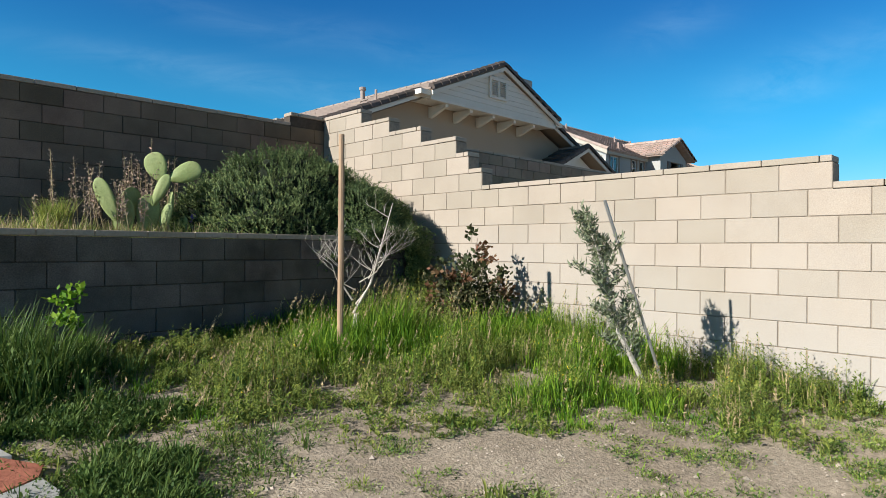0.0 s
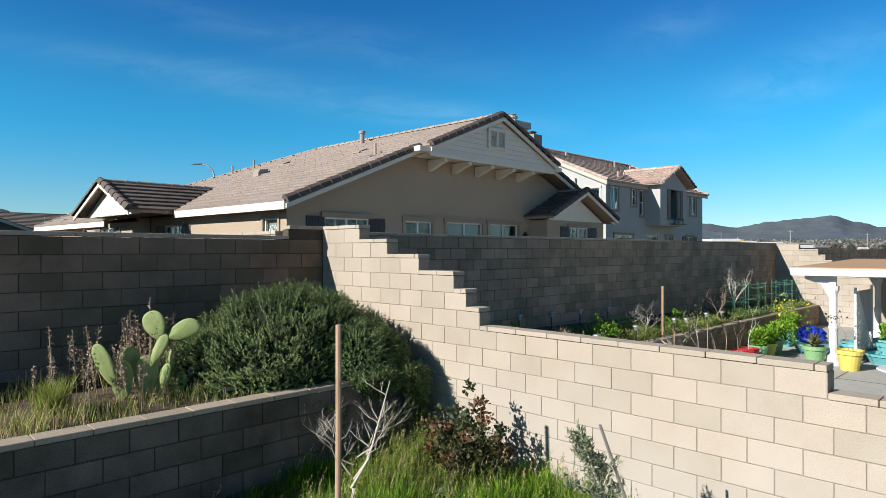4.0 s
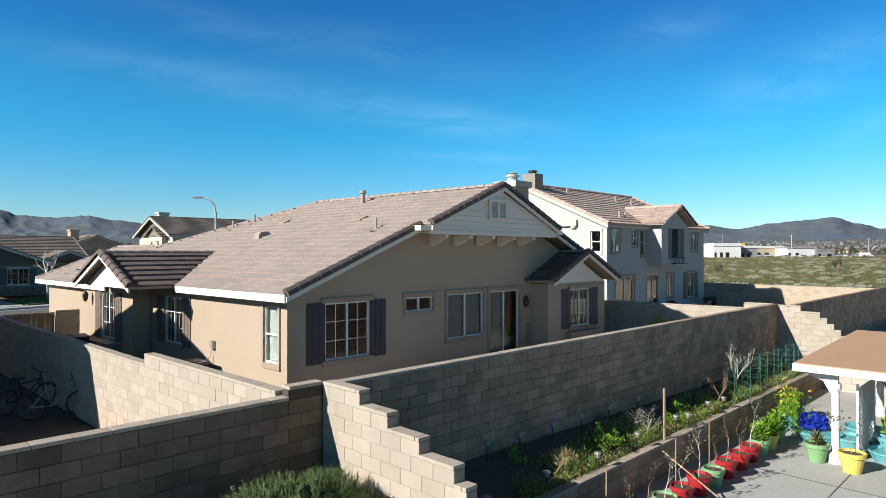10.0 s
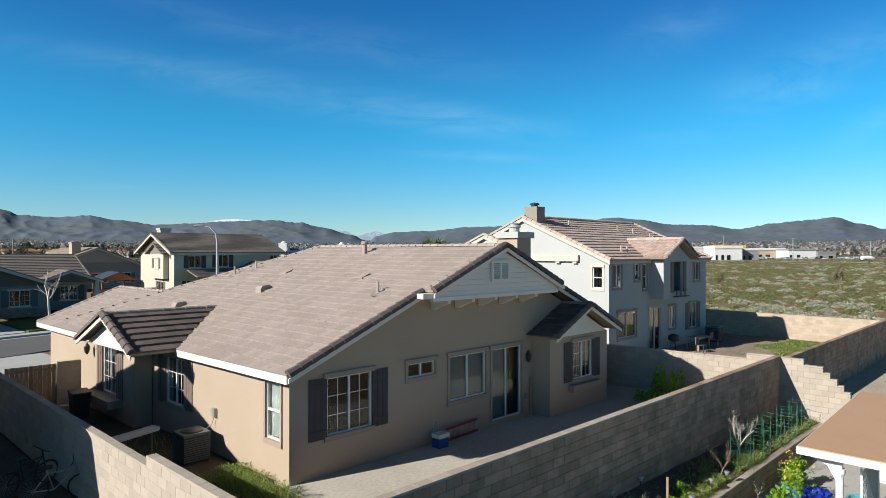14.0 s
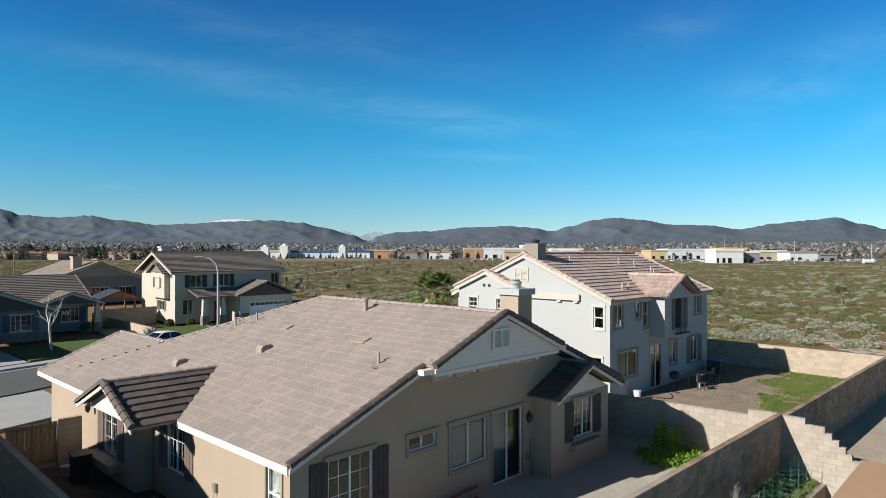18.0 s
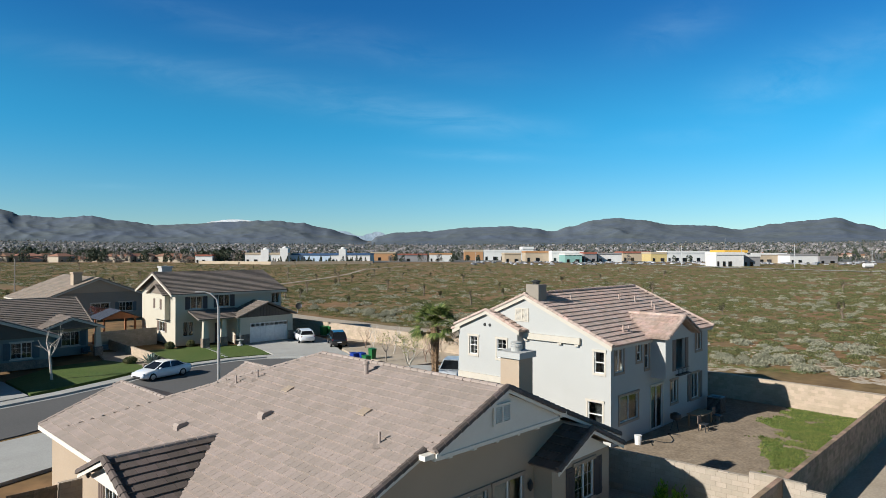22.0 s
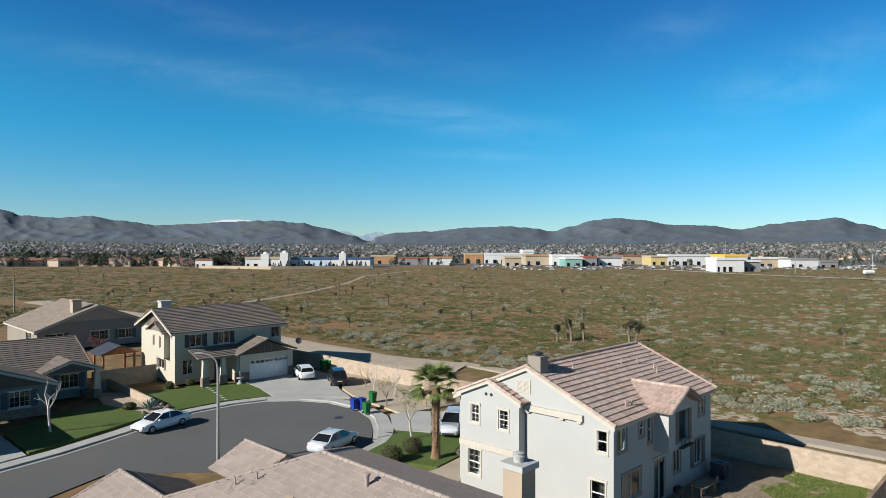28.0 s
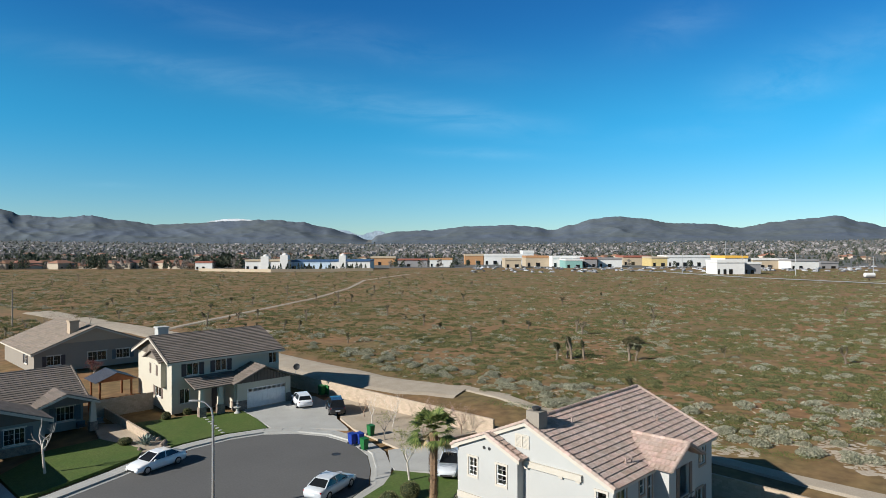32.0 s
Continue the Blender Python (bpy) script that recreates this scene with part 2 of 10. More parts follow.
# near-black, standing for the shade of unlit rooms
ROOM_SHADE = surface("room_shade", (0.022, 0.024, 0.026), bump=0)
TILE_1 = surface("roof_tile_dusty_brown", (0.300, 0.246, 0.214), (0.255, 0.205, 0.178), big=2.2, fine=16, amount=0.2, grain=0.12, bump=0.3, bump_scale=70, pick="object", spread=0.10)
TILE_1_ISL = surface("roof_tile_dusty_brown_joined", (0.300, 0.246, 0.214), (0.255, 0.205, 0.178), big=2.2, fine=16, amount=0.2, grain=0.12, bump=0.3, bump_scale=70, pick="island", spread=0.10)
TILE_2 = surface("roof_tile_pink_clay", (0.400, 0.318, 0.275), (0.41, 0.262, 0.205), big=0.9, fine=5, amount=0.6, grain=0.2, bump=0.3, bump_scale=50, pick="object", spread=0.16)
TILE_2_ISL = surface("roof_tile_pink_clay_joined", (0.400, 0.318, 0.275), (0.41, 0.262, 0.205), big=0.9, fine=5, amount=0.6, grain=0.2, bump=0.3, bump_scale=50, pick="island", spread=0.16)
TILE_3_ISL = surface("roof_tile_grey_brown", (0.176, 0.146, 0.124), (0.143, 0.120, 0.105), big=0.5, fine=12, amount=0.6, grain=0.16, bump=0.3, bump_scale=50, pick="island", spread=0.16)
TILE_5_ISL = surface("roof_tile_tan", (0.248, 0.204, 0.164), (0.208, 0.168, 0.136), big=0.5, fine=12, amount=0.6, grain=0.16, bump=0.3, bump_scale=50, pick="island", spread=0.12)
# dark rake tile; on house 1 also stands for shade on three slopes
RAKE_AND_SHADE = surface("rake_and_shade_tile", (0.119, 0.095, 0.084), (0.091, 0.070, 0.063), big=2, fine=30, grain=0.2, bump=0.3, pick="island", spread=0.2)
CONCRETE = surface("pale_concrete", (0.385, 0.382, 0.36), (0.305, 0.30, 0.28), big=0.5, fine=14, amount=0.6, grain=0.1, bump=0.15, bump_scale=90)
CONCRETE_TAN = surface("dusty_concrete", (0.46, 0.42, 0.35), (0.37, 0.33, 0.275), big=0.5, fine=10, amount=0.8, grain=0.15, bump=0.15)
ASPHALT = surface("asphalt", (0.112, 0.110, 0.107), (0.092, 0.091, 0.089), big=0.12, fine=6, amount=0.7, grain=0.1, bump=0.3, bump_scale=150)
STONE = surface("stacked_stone", (0.26, 0.20, 0.155), (0.12, 0.10, 0.085), big=2.5, fine=9, amount=0.9, grain=0.35, bump=0.6, bump_scale=12)
WOOD = surface("weathered_wood", (0.36, 0.255, 0.16), (0.24, 0.165, 0.10), big=2, fine=40, amount=0.7, grain=0.2, bump=0.2, stretch=(1, 1, 0.15), pick="object", spread=0.15)
WOOD_RED = surface("stained_cedar", (0.30, 0.12, 0.055), (0.2, 0.08, 0.04), big=2, fine=30, bump=0.2)
METAL_GREY = surface("galvanised_steel", (0.42, 0.42, 0.41), rough=0.5, metal=0.7, big=2, grain=0.08, bump=0.05)
METAL_DARK = surface("dark_painted_metal", (0.035, 0.035, 0.035), rough=0.45, big=2, grain=0.1, bump=0.05)
BARK = surface("grey_bark", (0.27, 0.235, 0.20), (0.16, 0.135, 0.11), big=6, fine=50, amount=0.8, grain=0.3, bump=0.5, bump_scale=90)
TWIG = surface("pale_bare_twig", (0.52, 0.47, 0.41), (0.38, 0.33, 0.28), big=6, fine=50, grain=0.2, bump=0.2)
TWIG_BROWN = surface("brown_bare_twig", (0.27, 0.19, 0.14), (0.2, 0.14, 0.1), big=6, fine=50, grain=0.2, bump=0.2)
SOIL = surface("dark_garden_soil", (0.084, 0.059, 0.042), (0.119, 0.087, 0.063), big=1.5, fine=18, amount=0.8, grain=0.3, bump=0.8, bump_scale=25)
DIRT = surface("pale_sandy_dirt", (0.40, 0.34, 0.265), (0.32, 0.262, 0.195), big=0.5, fine=12, amount=0.8, grain=0.2, bump=0.6, bump_scale=35)
LAWN = surface("mown_lawn", (0.062, 0.104, 0.020), (0.092, 0.118, 0.030), big=0.35, fine=7, amount=0.8, grain=0.3, bump=0.8, bump_scale=60)
GRASS_TALL = leafy("green_grass_blade", (0.135, 0.27, 0.022), (0.19, 0.33, 0.035), 0.5, through_light=0.35)
GRASS_OLIVE = leafy("olive_weed_blade", (0.27, 0.31, 0.08), (0.22, 0.29, 0.06), 0.4, through_light=0.4)
GRASS_DRY = leafy("dry_straw_blade", (0.48, 0.38, 0.21), (0.40, 0.32, 0.18), 0.3)
WEED_DARK = leafy("dark_weed_leaf", (0.060, 0.115, 0.026), (0.10, 0.17, 0.040), 0.45)
WEED_LOW = leafy("low_weed_leaf", (0.22, 0.29, 0.07), (0.15, 0.23, 0.055), 0.4)
ROSEMARY = leafy("rosemary_needles", (0.145, 0.20, 0.072), (0.075, 0.118, 0.042), 0.6, through_light=0.12)
CACTUS = surface("prickly_pear_skin", (0.215, 0.275, 0.095), (0.285, 0.325, 0.140), rough=0.6, big=6, fine=60, amount=0.6, grain=0.12, bump=0.3, bump_scale=45)
OLIVE = leafy("silvery_olive_leaf", (0.22, 0.25, 0.16), (0.15, 0.19, 0.10), 0.35)
ROSE = leafy("dark_rose_leaf", (0.05, 0.072, 0.026), (0.075, 0.065, 0.03), 0.4)
SHRUB_GREY = leafy("grey_sagebrush", (0.32, 0.31, 0.225), (0.22, 0.225, 0.15), 0.45)
SHRUB_GREEN = leafy("green_desert_shrub", (0.115, 0.130, 0.050), (0.160, 0.150, 0.070), 0.45)
PALM = leafy("palm_frond", (0.10, 0.145, 0.04), (0.16, 0.19, 0.06), 0.5)


# ---- building helpers ----
def box(bm, x0, x1, y0, y1, z0, z1):
    v = [bm.verts.new((x, y, z)) for z in (z0, z1) for y in (y0, y1) for x in (x0, x1)]
    for f in ((0, 2, 3, 1), (4, 5, 7, 6), (0, 1, 5, 4), (2, 6, 7, 3), (0, 4, 6, 2), (1, 3, 7, 5)):
        bm.faces.new([v[i] for i in f])
    return v


def beam(bm, p, q, w, h, up=(0, 0, 1)):
    """A bar of w by h from p to q."""
    p, q = Vector(p), Vector(q)
    d = (q - p).normalized()
    s = d.cross(Vector(up))
    if s.length < 1e-4:
        s = d.cross(Vector((1, 0, 0)))
    s.normalize()
    t = s.cross(d).normalized()
    v = [bm.verts.new(c + s * a * w / 2 + t * b * h / 2) for c in (p, q) for b in (-1, 1) for a in (-1, 1)]
    for f in ((0, 2, 3, 1), (4, 5, 7, 6), (0, 1, 5, 4), (2, 6, 7, 3), (0, 4, 6, 2), (1, 3, 7, 5)):
        bm.faces.new([v[i] for i in f])


def tube(bm, pts, radii, n=6, caps=True):
    """A round limb along pts, tapering by radii."""
    pts = [Vector(p) for p in pts]
    rings = []
    for i, p in enumerate(pts):
        d = (pts[min(i + 1, len(pts) - 1)] - pts[max(i - 1, 0)]).normalized()
        a = d.cross(Vector((0.31, 0.17, 0.93)))
        if a.length < 0.05:
            a = d.cross(Vector((1, 0, 0)))
        a.normalize()
        b = d.cross(a)
        r = radii[i] if isinstance(radii, (list, tuple)) else radii
        rings.append([bm.verts.new(p + (a * math.cos(k * math.tau / n) + b * math.sin(k * math.tau / n)) * r) for k in range(n)])
    for r0, r1 in zip(rings, rings[1:]):
        for k in range(n):
            bm.faces.new((r0[k], r0[(k + 1) % n], r1[(k + 1) % n], r1[k]))
    if caps:
        bm.faces.new(rings[0][::-1])
        bm.faces.new(rings[-1])


def lathe(bm, profile, n=16, centre=(0, 0, 0), a0=0.0):
    """A turned body from (radius, height) pairs."""
    c = Vector(centre)
    rings = [[bm.verts.new(c + Vector((r * math.cos(a0 + k * math.tau / n), r * math.sin(a0 + k * math.tau / n), z))) for k in range(n)] for r, z in profile]
    for r0, r1 in zip(rings, rings[1:]):
        for k in range(n):
            bm.faces.new((r0[k], r0[(k + 1) % n], r1[(k + 1) % n], r1[k]))
    bm.faces.new(rings[0][::-1])
    bm.faces.new(rings[-1])


def prism(bm, pts, offset):
    """A slab: the polygon pts, and the same moved by offset."""
    offset = Vector(offset)
    a = [bm.verts.new(p) for p in pts]
    b = [bm.verts.new(Vector(p) + offset) for p in pts]
    bm.faces.new(a)
    bm.faces.new(b[::-1])
    for i in range(len(pts)):
        j = (i + 1) % len(pts)
        bm.faces.new((a[j], a[i], b[i], b[j]))


APART = {"wall", "window_surround", "fascia", "stone_base", "trim_band", "porch_bench_part"}


def islands(bm):
    """The separate pieces of a mesh, as lists of faces."""
    seen, out = set(), []
    for f in bm.faces:
        if f in seen:
            continue
        todo, piece = [f], []
        seen.add(f)
        while todo:
            g = todo.pop()
            piece.append(g)
            for e in g.edges:
                for h in e.link_faces:
                    if h not in seen:
                        seen.add(h)
                        todo.append(h)
        out.append(piece)
    return out


def part(name, bm, material, parent=None, label="", warp=None, smooth=False, recalc=True):
    """Links a bmesh as one mesh object under a thing or a part; pieces that stand apart become parts of their own."""
    if warp:
        for v in bm.verts:
            v.co = warp(v.co)
    if recalc:
        bmesh.ops.recalc_face_normals(bm, faces=bm.faces)
    if name in APART:
        pieces = islands(bm)
        if len(pieces) > 1:
            ob = None
            for piece in pieces:
                b2 = bmesh.new()
                made = {}
                for f in piece:
                    b2.faces.new([made.setdefault(v, None) or made.update({v: b2.verts.new(v.co)}) or made[v] for v in f.verts])
                ob = part(name, b2, material, parent, label, None, smooth, False)
            bm.free()
            return ob
    me = bpy.data.meshes.new(name)
    bm.to_mesh(me)
    bm.free()
    me.materials.append(material)
    if smooth:
        me.polygons.foreach_set("use_smooth", [True] * len(me.polygons))
    ob = new(name, me)
    if parent:
        ob.parent = parent
        ob.matrix_parent_inverse = Matrix.Translation(-base_of(parent))
    if label:
        ob["label"] = label
    return ob


def base_of(ob):
    return Vector((0, 0, 0)) if ob.parent else ob.location.copy()


def raw(name, verts, faces, material, parent=None, label=""):
    """A large joined mesh straight from vertex and face lists."""
    me = bpy.data.meshes.new(name)
    me.from_pydata(verts, [], faces)
    me.materials.append(material)
    ob = new(name, me)
    if parent:
        ob.parent = parent
        ob.matrix_parent_inverse = Matrix.Translation(-base_of(parent))
    if label:
        ob["label"] = label
    return ob


def thing(name, at, label, category, group="", kind=""):
    ob = new(name)
    ob.location = at
    ob.empty_display_size = 0.2
    return tagged(ob, label, category, group, kind)


def single(name, bm, material, label, category, group="", kind="", smooth=False):
    return tagged(part(name, bm, material, smooth=smooth), label, category, group, kind)


class Face:
    """A wall's frame: u along it, w out of it, z up."""

    def __init__(self, origin, u, n):
        self.o, self.u, self.n = Vector(origin), Vector(u), Vector(n)

    def at(self, u, w, z):
        return self.o + self.u * u + self.n * w + Vector((0, 0, z))

    def box(self, bm, u0, u1, w0, w1, z0, z1):
        v = [bm.verts.new(self.at(u, w, z)) for z in (z0, z1) for w in (w0, w1) for u in (u0, u1)]
        for f in ((0, 2, 3, 1), (4, 5, 7, 6), (0, 1, 5, 4), (2, 6, 7, 3), (0, 4, 6, 2), (1, 3, 7, 5)):
            bm.faces.new([v[i] for i in f])


def wall_panel(bm, face, u0, u1, z0, z1, holes, thick=0.18):
    """A wall of that thickness behind the face, with real openings (u0, u1, z0, z1), in one piece."""
    us = sorted({u0, u1, *[min(max(h[i], u0), u1) for h in holes for i in (0, 1)]})
    zs = sorted({z0, z1, *[min(max(h[i], z0), z1) for h in holes for i in (2, 3)]})
    corner = {}

    def vert(i, j, back):
        key = (i, j, back)
        if key not in corner:
            corner[key] = bm.verts.new(face.at(us[i], -thick if back else 0, zs[j]))
        return corner[key]

    nu, nz = len(us) - 1, len(zs) - 1
    solid = {(i, j): not any(h[0] < (us[i] + us[i + 1]) / 2 < h[1] and h[2] < (zs[j] + zs[j + 1]) / 2 < h[3] for h in holes) for i in range(nu) for j in range(nz)}
    for (i, j), full in solid.items():
        if not full:
            continue
        for back in (False, True):
            bm.faces.new([vert(a, b, back) for a, b in ((i, j), (i + 1, j), (i + 1, j + 1), (i, j + 1))])
        for di, dj, a, b in ((-1, 0, (i, j), (i, j + 1)), (1, 0, (i + 1, j), (i + 1, j + 1)), (0, -1, (i, j), (i + 1, j)), (0, 1, (i, j + 1), (i + 1, j + 1))):
            if not solid.get((i + di, j + dj), False):
                bm.faces.new((vert(*a, False), vert(*b, False), vert(*b, True), vert(*a, True)))


def window(house, face, u0, u1, z0, z1, warp, frame_mat=None, trim=None, bars=(0, 0), slider=True, sill=True, shutters=None, blind=0.0, head=True, door=False, trim_w=0.1):
    """A window or glazed door in an opening: frame, panes, bars, surround, sill, shutters."""
    frame_mat = frame_mat or VINYL
    bm = bmesh.new()
    f = 0.045
    for a, b, c, d in ((u0, u1, z0, z0 + f), (u0, u1, z1 - f, z1), (u0, u0 + f, z0 + f, z1 - f), (u1 - f, u1, z0 + f, z1 - f)):
        face.box(bm, a, b, -0.1, -0.03, c, d)
    mids = []
    if slider:
        m = (u0 + u1) / 2
        face.box(bm, m - 0.03, m + 0.03, -0.1, -0.035, z0 + f, z1 - f)
        mids = [(u0 + f, m - 0.03), (m + 0.03, u1 - f)]
    else:
        m = (z0 + z1) / 2
        face.box(bm, u0 + f, u1 - f, -0.1, -0.035, m - 0.025, m + 0.025)
        mids = [(u0 + f, u1 - f)]
    w = part("sliding_door" if door else "window", bm, frame_mat, house, "white vinyl frame" if frame_mat is VINYL else "", warp)
    for a, b in mids:
        bm = bmesh.new()
        face.box(bm, a, b, -0.075, -0.068, z0 + f, z1 - f)
        g = part("pane", bm, GLASS, w, "", warp)
        g.visible_shadow = False
        if bars[0] or bars[1]:
            bm = bmesh.new()
            for i in range(1, bars[0]):
                c = a + (b - a) * i / bars[0]
                face.box(bm, c - 0.009, c + 0.009, -0.066, -0.058, z0 + f, z1 - f)
            for i in range(1, bars[1]):
                c = z0 + (z1 - z0) * i / bars[1]
                face.box(bm, a, b, -0.0655, -0.0585, c - 0.009, c + 0.009)
            part("glazing_bars", bm, frame_mat, w, "", warp)
    # panel whose dark colour stands for the unlit room
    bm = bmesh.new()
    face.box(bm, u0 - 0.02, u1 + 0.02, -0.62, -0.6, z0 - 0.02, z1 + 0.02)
    part("dark_interior", bm, ROOM_SHADE, w, "near-black panel standing for the unlit room", warp)
    if blind:
        bm = bmesh.new()
        face.box(bm, u0 + f, u0 + f + (u1 - u0 - 2 * f) * blind, -0.14, -0.13, z0 + f, z1 - f)
        part("blind", bm, BLIND, w, "pale closed blind", warp)
    if trim:
        bm = bmesh.new()
        if not door:
            face.box(bm, u0 - trim_w, u1 + trim_w, 0.0, 0.05, z0 - 0.14, z0)
        face.box(bm, u0 - trim_w - 0.03, u1 + trim_w + 0.03, 0.0, 0.06, z1, z1 + 0.13)
        if not shutters:
            face.box(bm, u0 - trim_w, u0, 0.0, 0.04, z0, z1)
            face.box(bm, u1, u1 + trim_w, 0.0, 0.04, z0, z1)
        part("window_surround", bm, trim, w, "", warp)
    if shutters:
        sw = 0.56 if u1 - u0 > 1.1 else 0.40
        for a in (u0 - sw - 0.02, u1 + 0.02):
            bm = bmesh.new()
            face.box(bm, a, a + sw, 0.0, 0.03, z0 - 0.05, z1 + 0.02)
            for i in range(1, 3):
                c = a + sw * i / 3
                face.box(bm, c - 0.012, c + 0.012, 0.03, 0.04, z0 - 0.05, z1 + 0.02)
            for c in (z0 + 0.15, z1 - 0.2):
                face.box(bm, a, a + sw, 0.03, 0.046, c - 0.05, c + 0.05)
            part("shutter", bm, shutters, house, "", warp)
    return w


def clip_row(poly, v):
    """Where the line at height v crosses a convex polygon of (u, v) pairs."""
    xs = []
    for (a, b), (c, d) in zip(poly, poly[1:] + poly[:1]):
        if (b - v) * (d - v) < 0:
            xs.append(a + (c - a) * (v - b) / (d - b))
    return (min(xs), max(xs)) if len(xs) >= 2 else None


def roof_plane(house, pts, tile_w, course, thick, lift, joined, single_mat=None, near=None, warp=None, under=None, gap=0.008, n_single=300):
    """One roof slope over the corner points pts (eave first, pts[0] to pts[1]), decked and laid with tiles.
    near(p) picks the tiles that are pieces of their own."""
    pts = [Vector(p) for p in pts]
    u = (pts[1] - pts[0]).normalized()
    nrm = u.cross(pts[-1] - pts[0]).normalized()
    if nrm.z < 0:
        nrm = -nrm
    v = nrm.cross(u).normalized()
    if v.z < 0:
        v = -v
    flat = [((p - pts[0]).dot(u), (p - pts[0]).dot(v)) for p in pts]
    bm = bmesh.new()
    prism(bm, pts, -nrm * 0.09)
    deck = part("roof", bm, under or RAKE_AND_SHADE, house, "", warp)
    vs, fs, kids = [], [], 0
    wp = warp or (lambda c: c)
    top = max(f[1] for f in flat)
    rows = max(1, int(top / course))
    cs = top / rows
    shared = {}
    for r in range(rows):
        v0 = r * cs - (0.03 if r == 0 else 0)
        row = clip_row(flat, (r + 0.45) * cs)
        if not row:
            continue
        a, b = row
        k0 = math.floor(a / tile_w) - 1
        c = k0 * tile_w + (tile_w / 2 if r % 2 else 0)
        while c < b:
            e0, e1 = max(a, c), min(b, c + tile_w - gap)
            c += tile_w
            if e1 - e0 < 0.05:
                continue
            j = random.uniform(-0.006, 0.006)
            o = pts[0] + u * e0 + v * (v0 + j)
            wv, lv = u * (e1 - e0), v * (cs * 1.06)
            h0, h1 = nrm * (lift + thick), nrm * lift * 0.35
            q = [o + nrm * lift * 0.2, o + wv + nrm * lift * 0.2, o + wv + lv, o + lv, o + h0, o + wv + h0, o + wv + lv + h1, o + lv + h1]
            if single_mat and near and kids < n_single and near(o):
                key = round(e1 - e0, 2)
                me = shared.get(key)
                if me is None:
                    me = bpy.data.meshes.new("roof_tile")
                    me.from_pydata([wp(p) - wp(o) for p in q], [], [(0, 1, 5, 4), (4, 5, 6, 7), (1, 2, 6, 5), (0, 4, 7, 3), (2, 3, 7, 6)])
                    me.materials.append(single_mat)
                    shared[key] = me
                t = new("roof_tile", me)
                t.parent = deck
                t.location = wp(o) - base_of(deck)
                kids += 1
                continue
            i = len(vs)
            vs += [wp(p) for p in q]
            fs += [(i, i + 1, i + 5, i + 4), (i + 4, i + 5, i + 6, i + 7), (i + 1, i + 2, i + 6, i + 5), (i, i + 4, i + 7, i + 3)]
    if vs:
        tagged(raw("roof_tiles", vs, fs, joined, deck), kind="stuff")
    return deck


def caps(house, p, q, w, h, material, warp=None, step=0.33, name="ridge_tiles"):
    """A row of overlapping ridge or rake tiles from p to q."""
    p, q = Vector(p), Vector(q)
    n = max(1, round((q - p).length / step))
    d = (q - p) / n
    s = d.cross(Vector((0, 0, 1))).normalized()
    t = s.cross(d).normalized()
    bm = bmesh.new()
    for i in range(n):
        a, b = p + d * i, p + d * (i + 1.06)
        rings = []
        for c, k in ((a, 1.0), (b, 0.80)):
            rings.append([bm.verts.new(c + s * x * w / 2 * k + t * y * h * k) for x, y in ((-1, -0.4), (-0.85, 0.45), (-0.35, 1), (0.35, 1), (0.85, 0.45), (1, -0.4))])
        for k in range(5):
            bm.faces.new((rings[0][k], rings[0][k + 1], rings[1][k + 1], rings[1][k]))
        bm.faces.new(rings[0])
        bm.faces.new(rings[1][::-1])
    return part(name, bm, material, house, "", warp)


# ---- ground, one sheet to the horizon ----
def yard_z(x, y):
    return -1.08 + 0.02 * x + 0.08 * y + 0.035 * noise.noise(Vector((x * 1.3, y * 1.3, 0))) + 0.02 * noise.noise(Vector((x * 4, y * 4, 3)))


def field_z(x, y):
    far = max(0.0, math.hypot(x - 20, y - 40) - 60)
    return -0.05 + 0.12 * min(1, far / 40) * noise.noise(Vector((x / 9, y / 9, 0))) + min(far / 600, 1) * 0.5 + max(0, far - 600) / 400 + 38 * (max(0.0, far - 1000) / 2000) ** 1.25


def ground_z(x, y):
    if x < 46.95 and y < 7.9:
        return min(yard_z(max(-6, min(x, 9)), max(-6, min(y, 6.5))), -0.4) if x < 5.4 else -1.02
    return field_z(x, y)


def spread_lines(points):
    out = []
    for a, b, n in points:
        out += [a + (b - a) * i / n for i in range(n)]
    return out + [points[-1][1]]


gx = spread_lines([(-4800, -600, 6), (-600, -60, 8), (-60, -6, 6), (-6, 6, 60), (6, 46.9, 20), (46.9, 47.0, 1), (47, 130, 60), (130, 700, 60), (700, 4800, 70)])
gy = spread_lines([(-4800, -600, 5), (-600, -40, 6), (-40, -6, 4), (-6, 7.85, 65), (7.85, 7.95, 1), (7.95, 200, 70), (200, 800, 50), (800, 4800, 70)])
gv = [(x, y, ground_z(x, y)) for y in gy for x in gx]
gf = [(j * len(gx) + i, j * len(gx) + i + 1, (j + 1) * len(gx) + i + 1, (j + 1) * len(gx) + i) for j in range(len(gy) - 1) for i in range(len(gx) - 1)]
FIELD = surface("desert_field_soil", (0.215, 0.118, 0.055), (0.140, 0.108, 0.042), rough=0.95, big=0.06, fine=0.7, amount=1.0, grain=0.4, bump=0.6, bump_scale=4)
GRAVEL = surface("gravelly_yard_dirt", (0.375, 0.312, 0.238), (0.245, 0.198, 0.145), rough=0.95, big=1.6, fine=32, amount=0.85, grain=0.35, bump=0.9, bump_scale=70)
ground = tagged(raw("ground", gv, gf, FIELD), "brown desert ground with sparse green growth", "ground", kind="structure")
ground.data.materials.append(GRAVEL)
ground.data.materials.append(surface("suburban_valley_floor", (0.150, 0.145, 0.135), (0.085, 0.088, 0.080), rough=0.95, big=0.01, fine=0.08, amount=1.0, grain=0.4, bump=0))
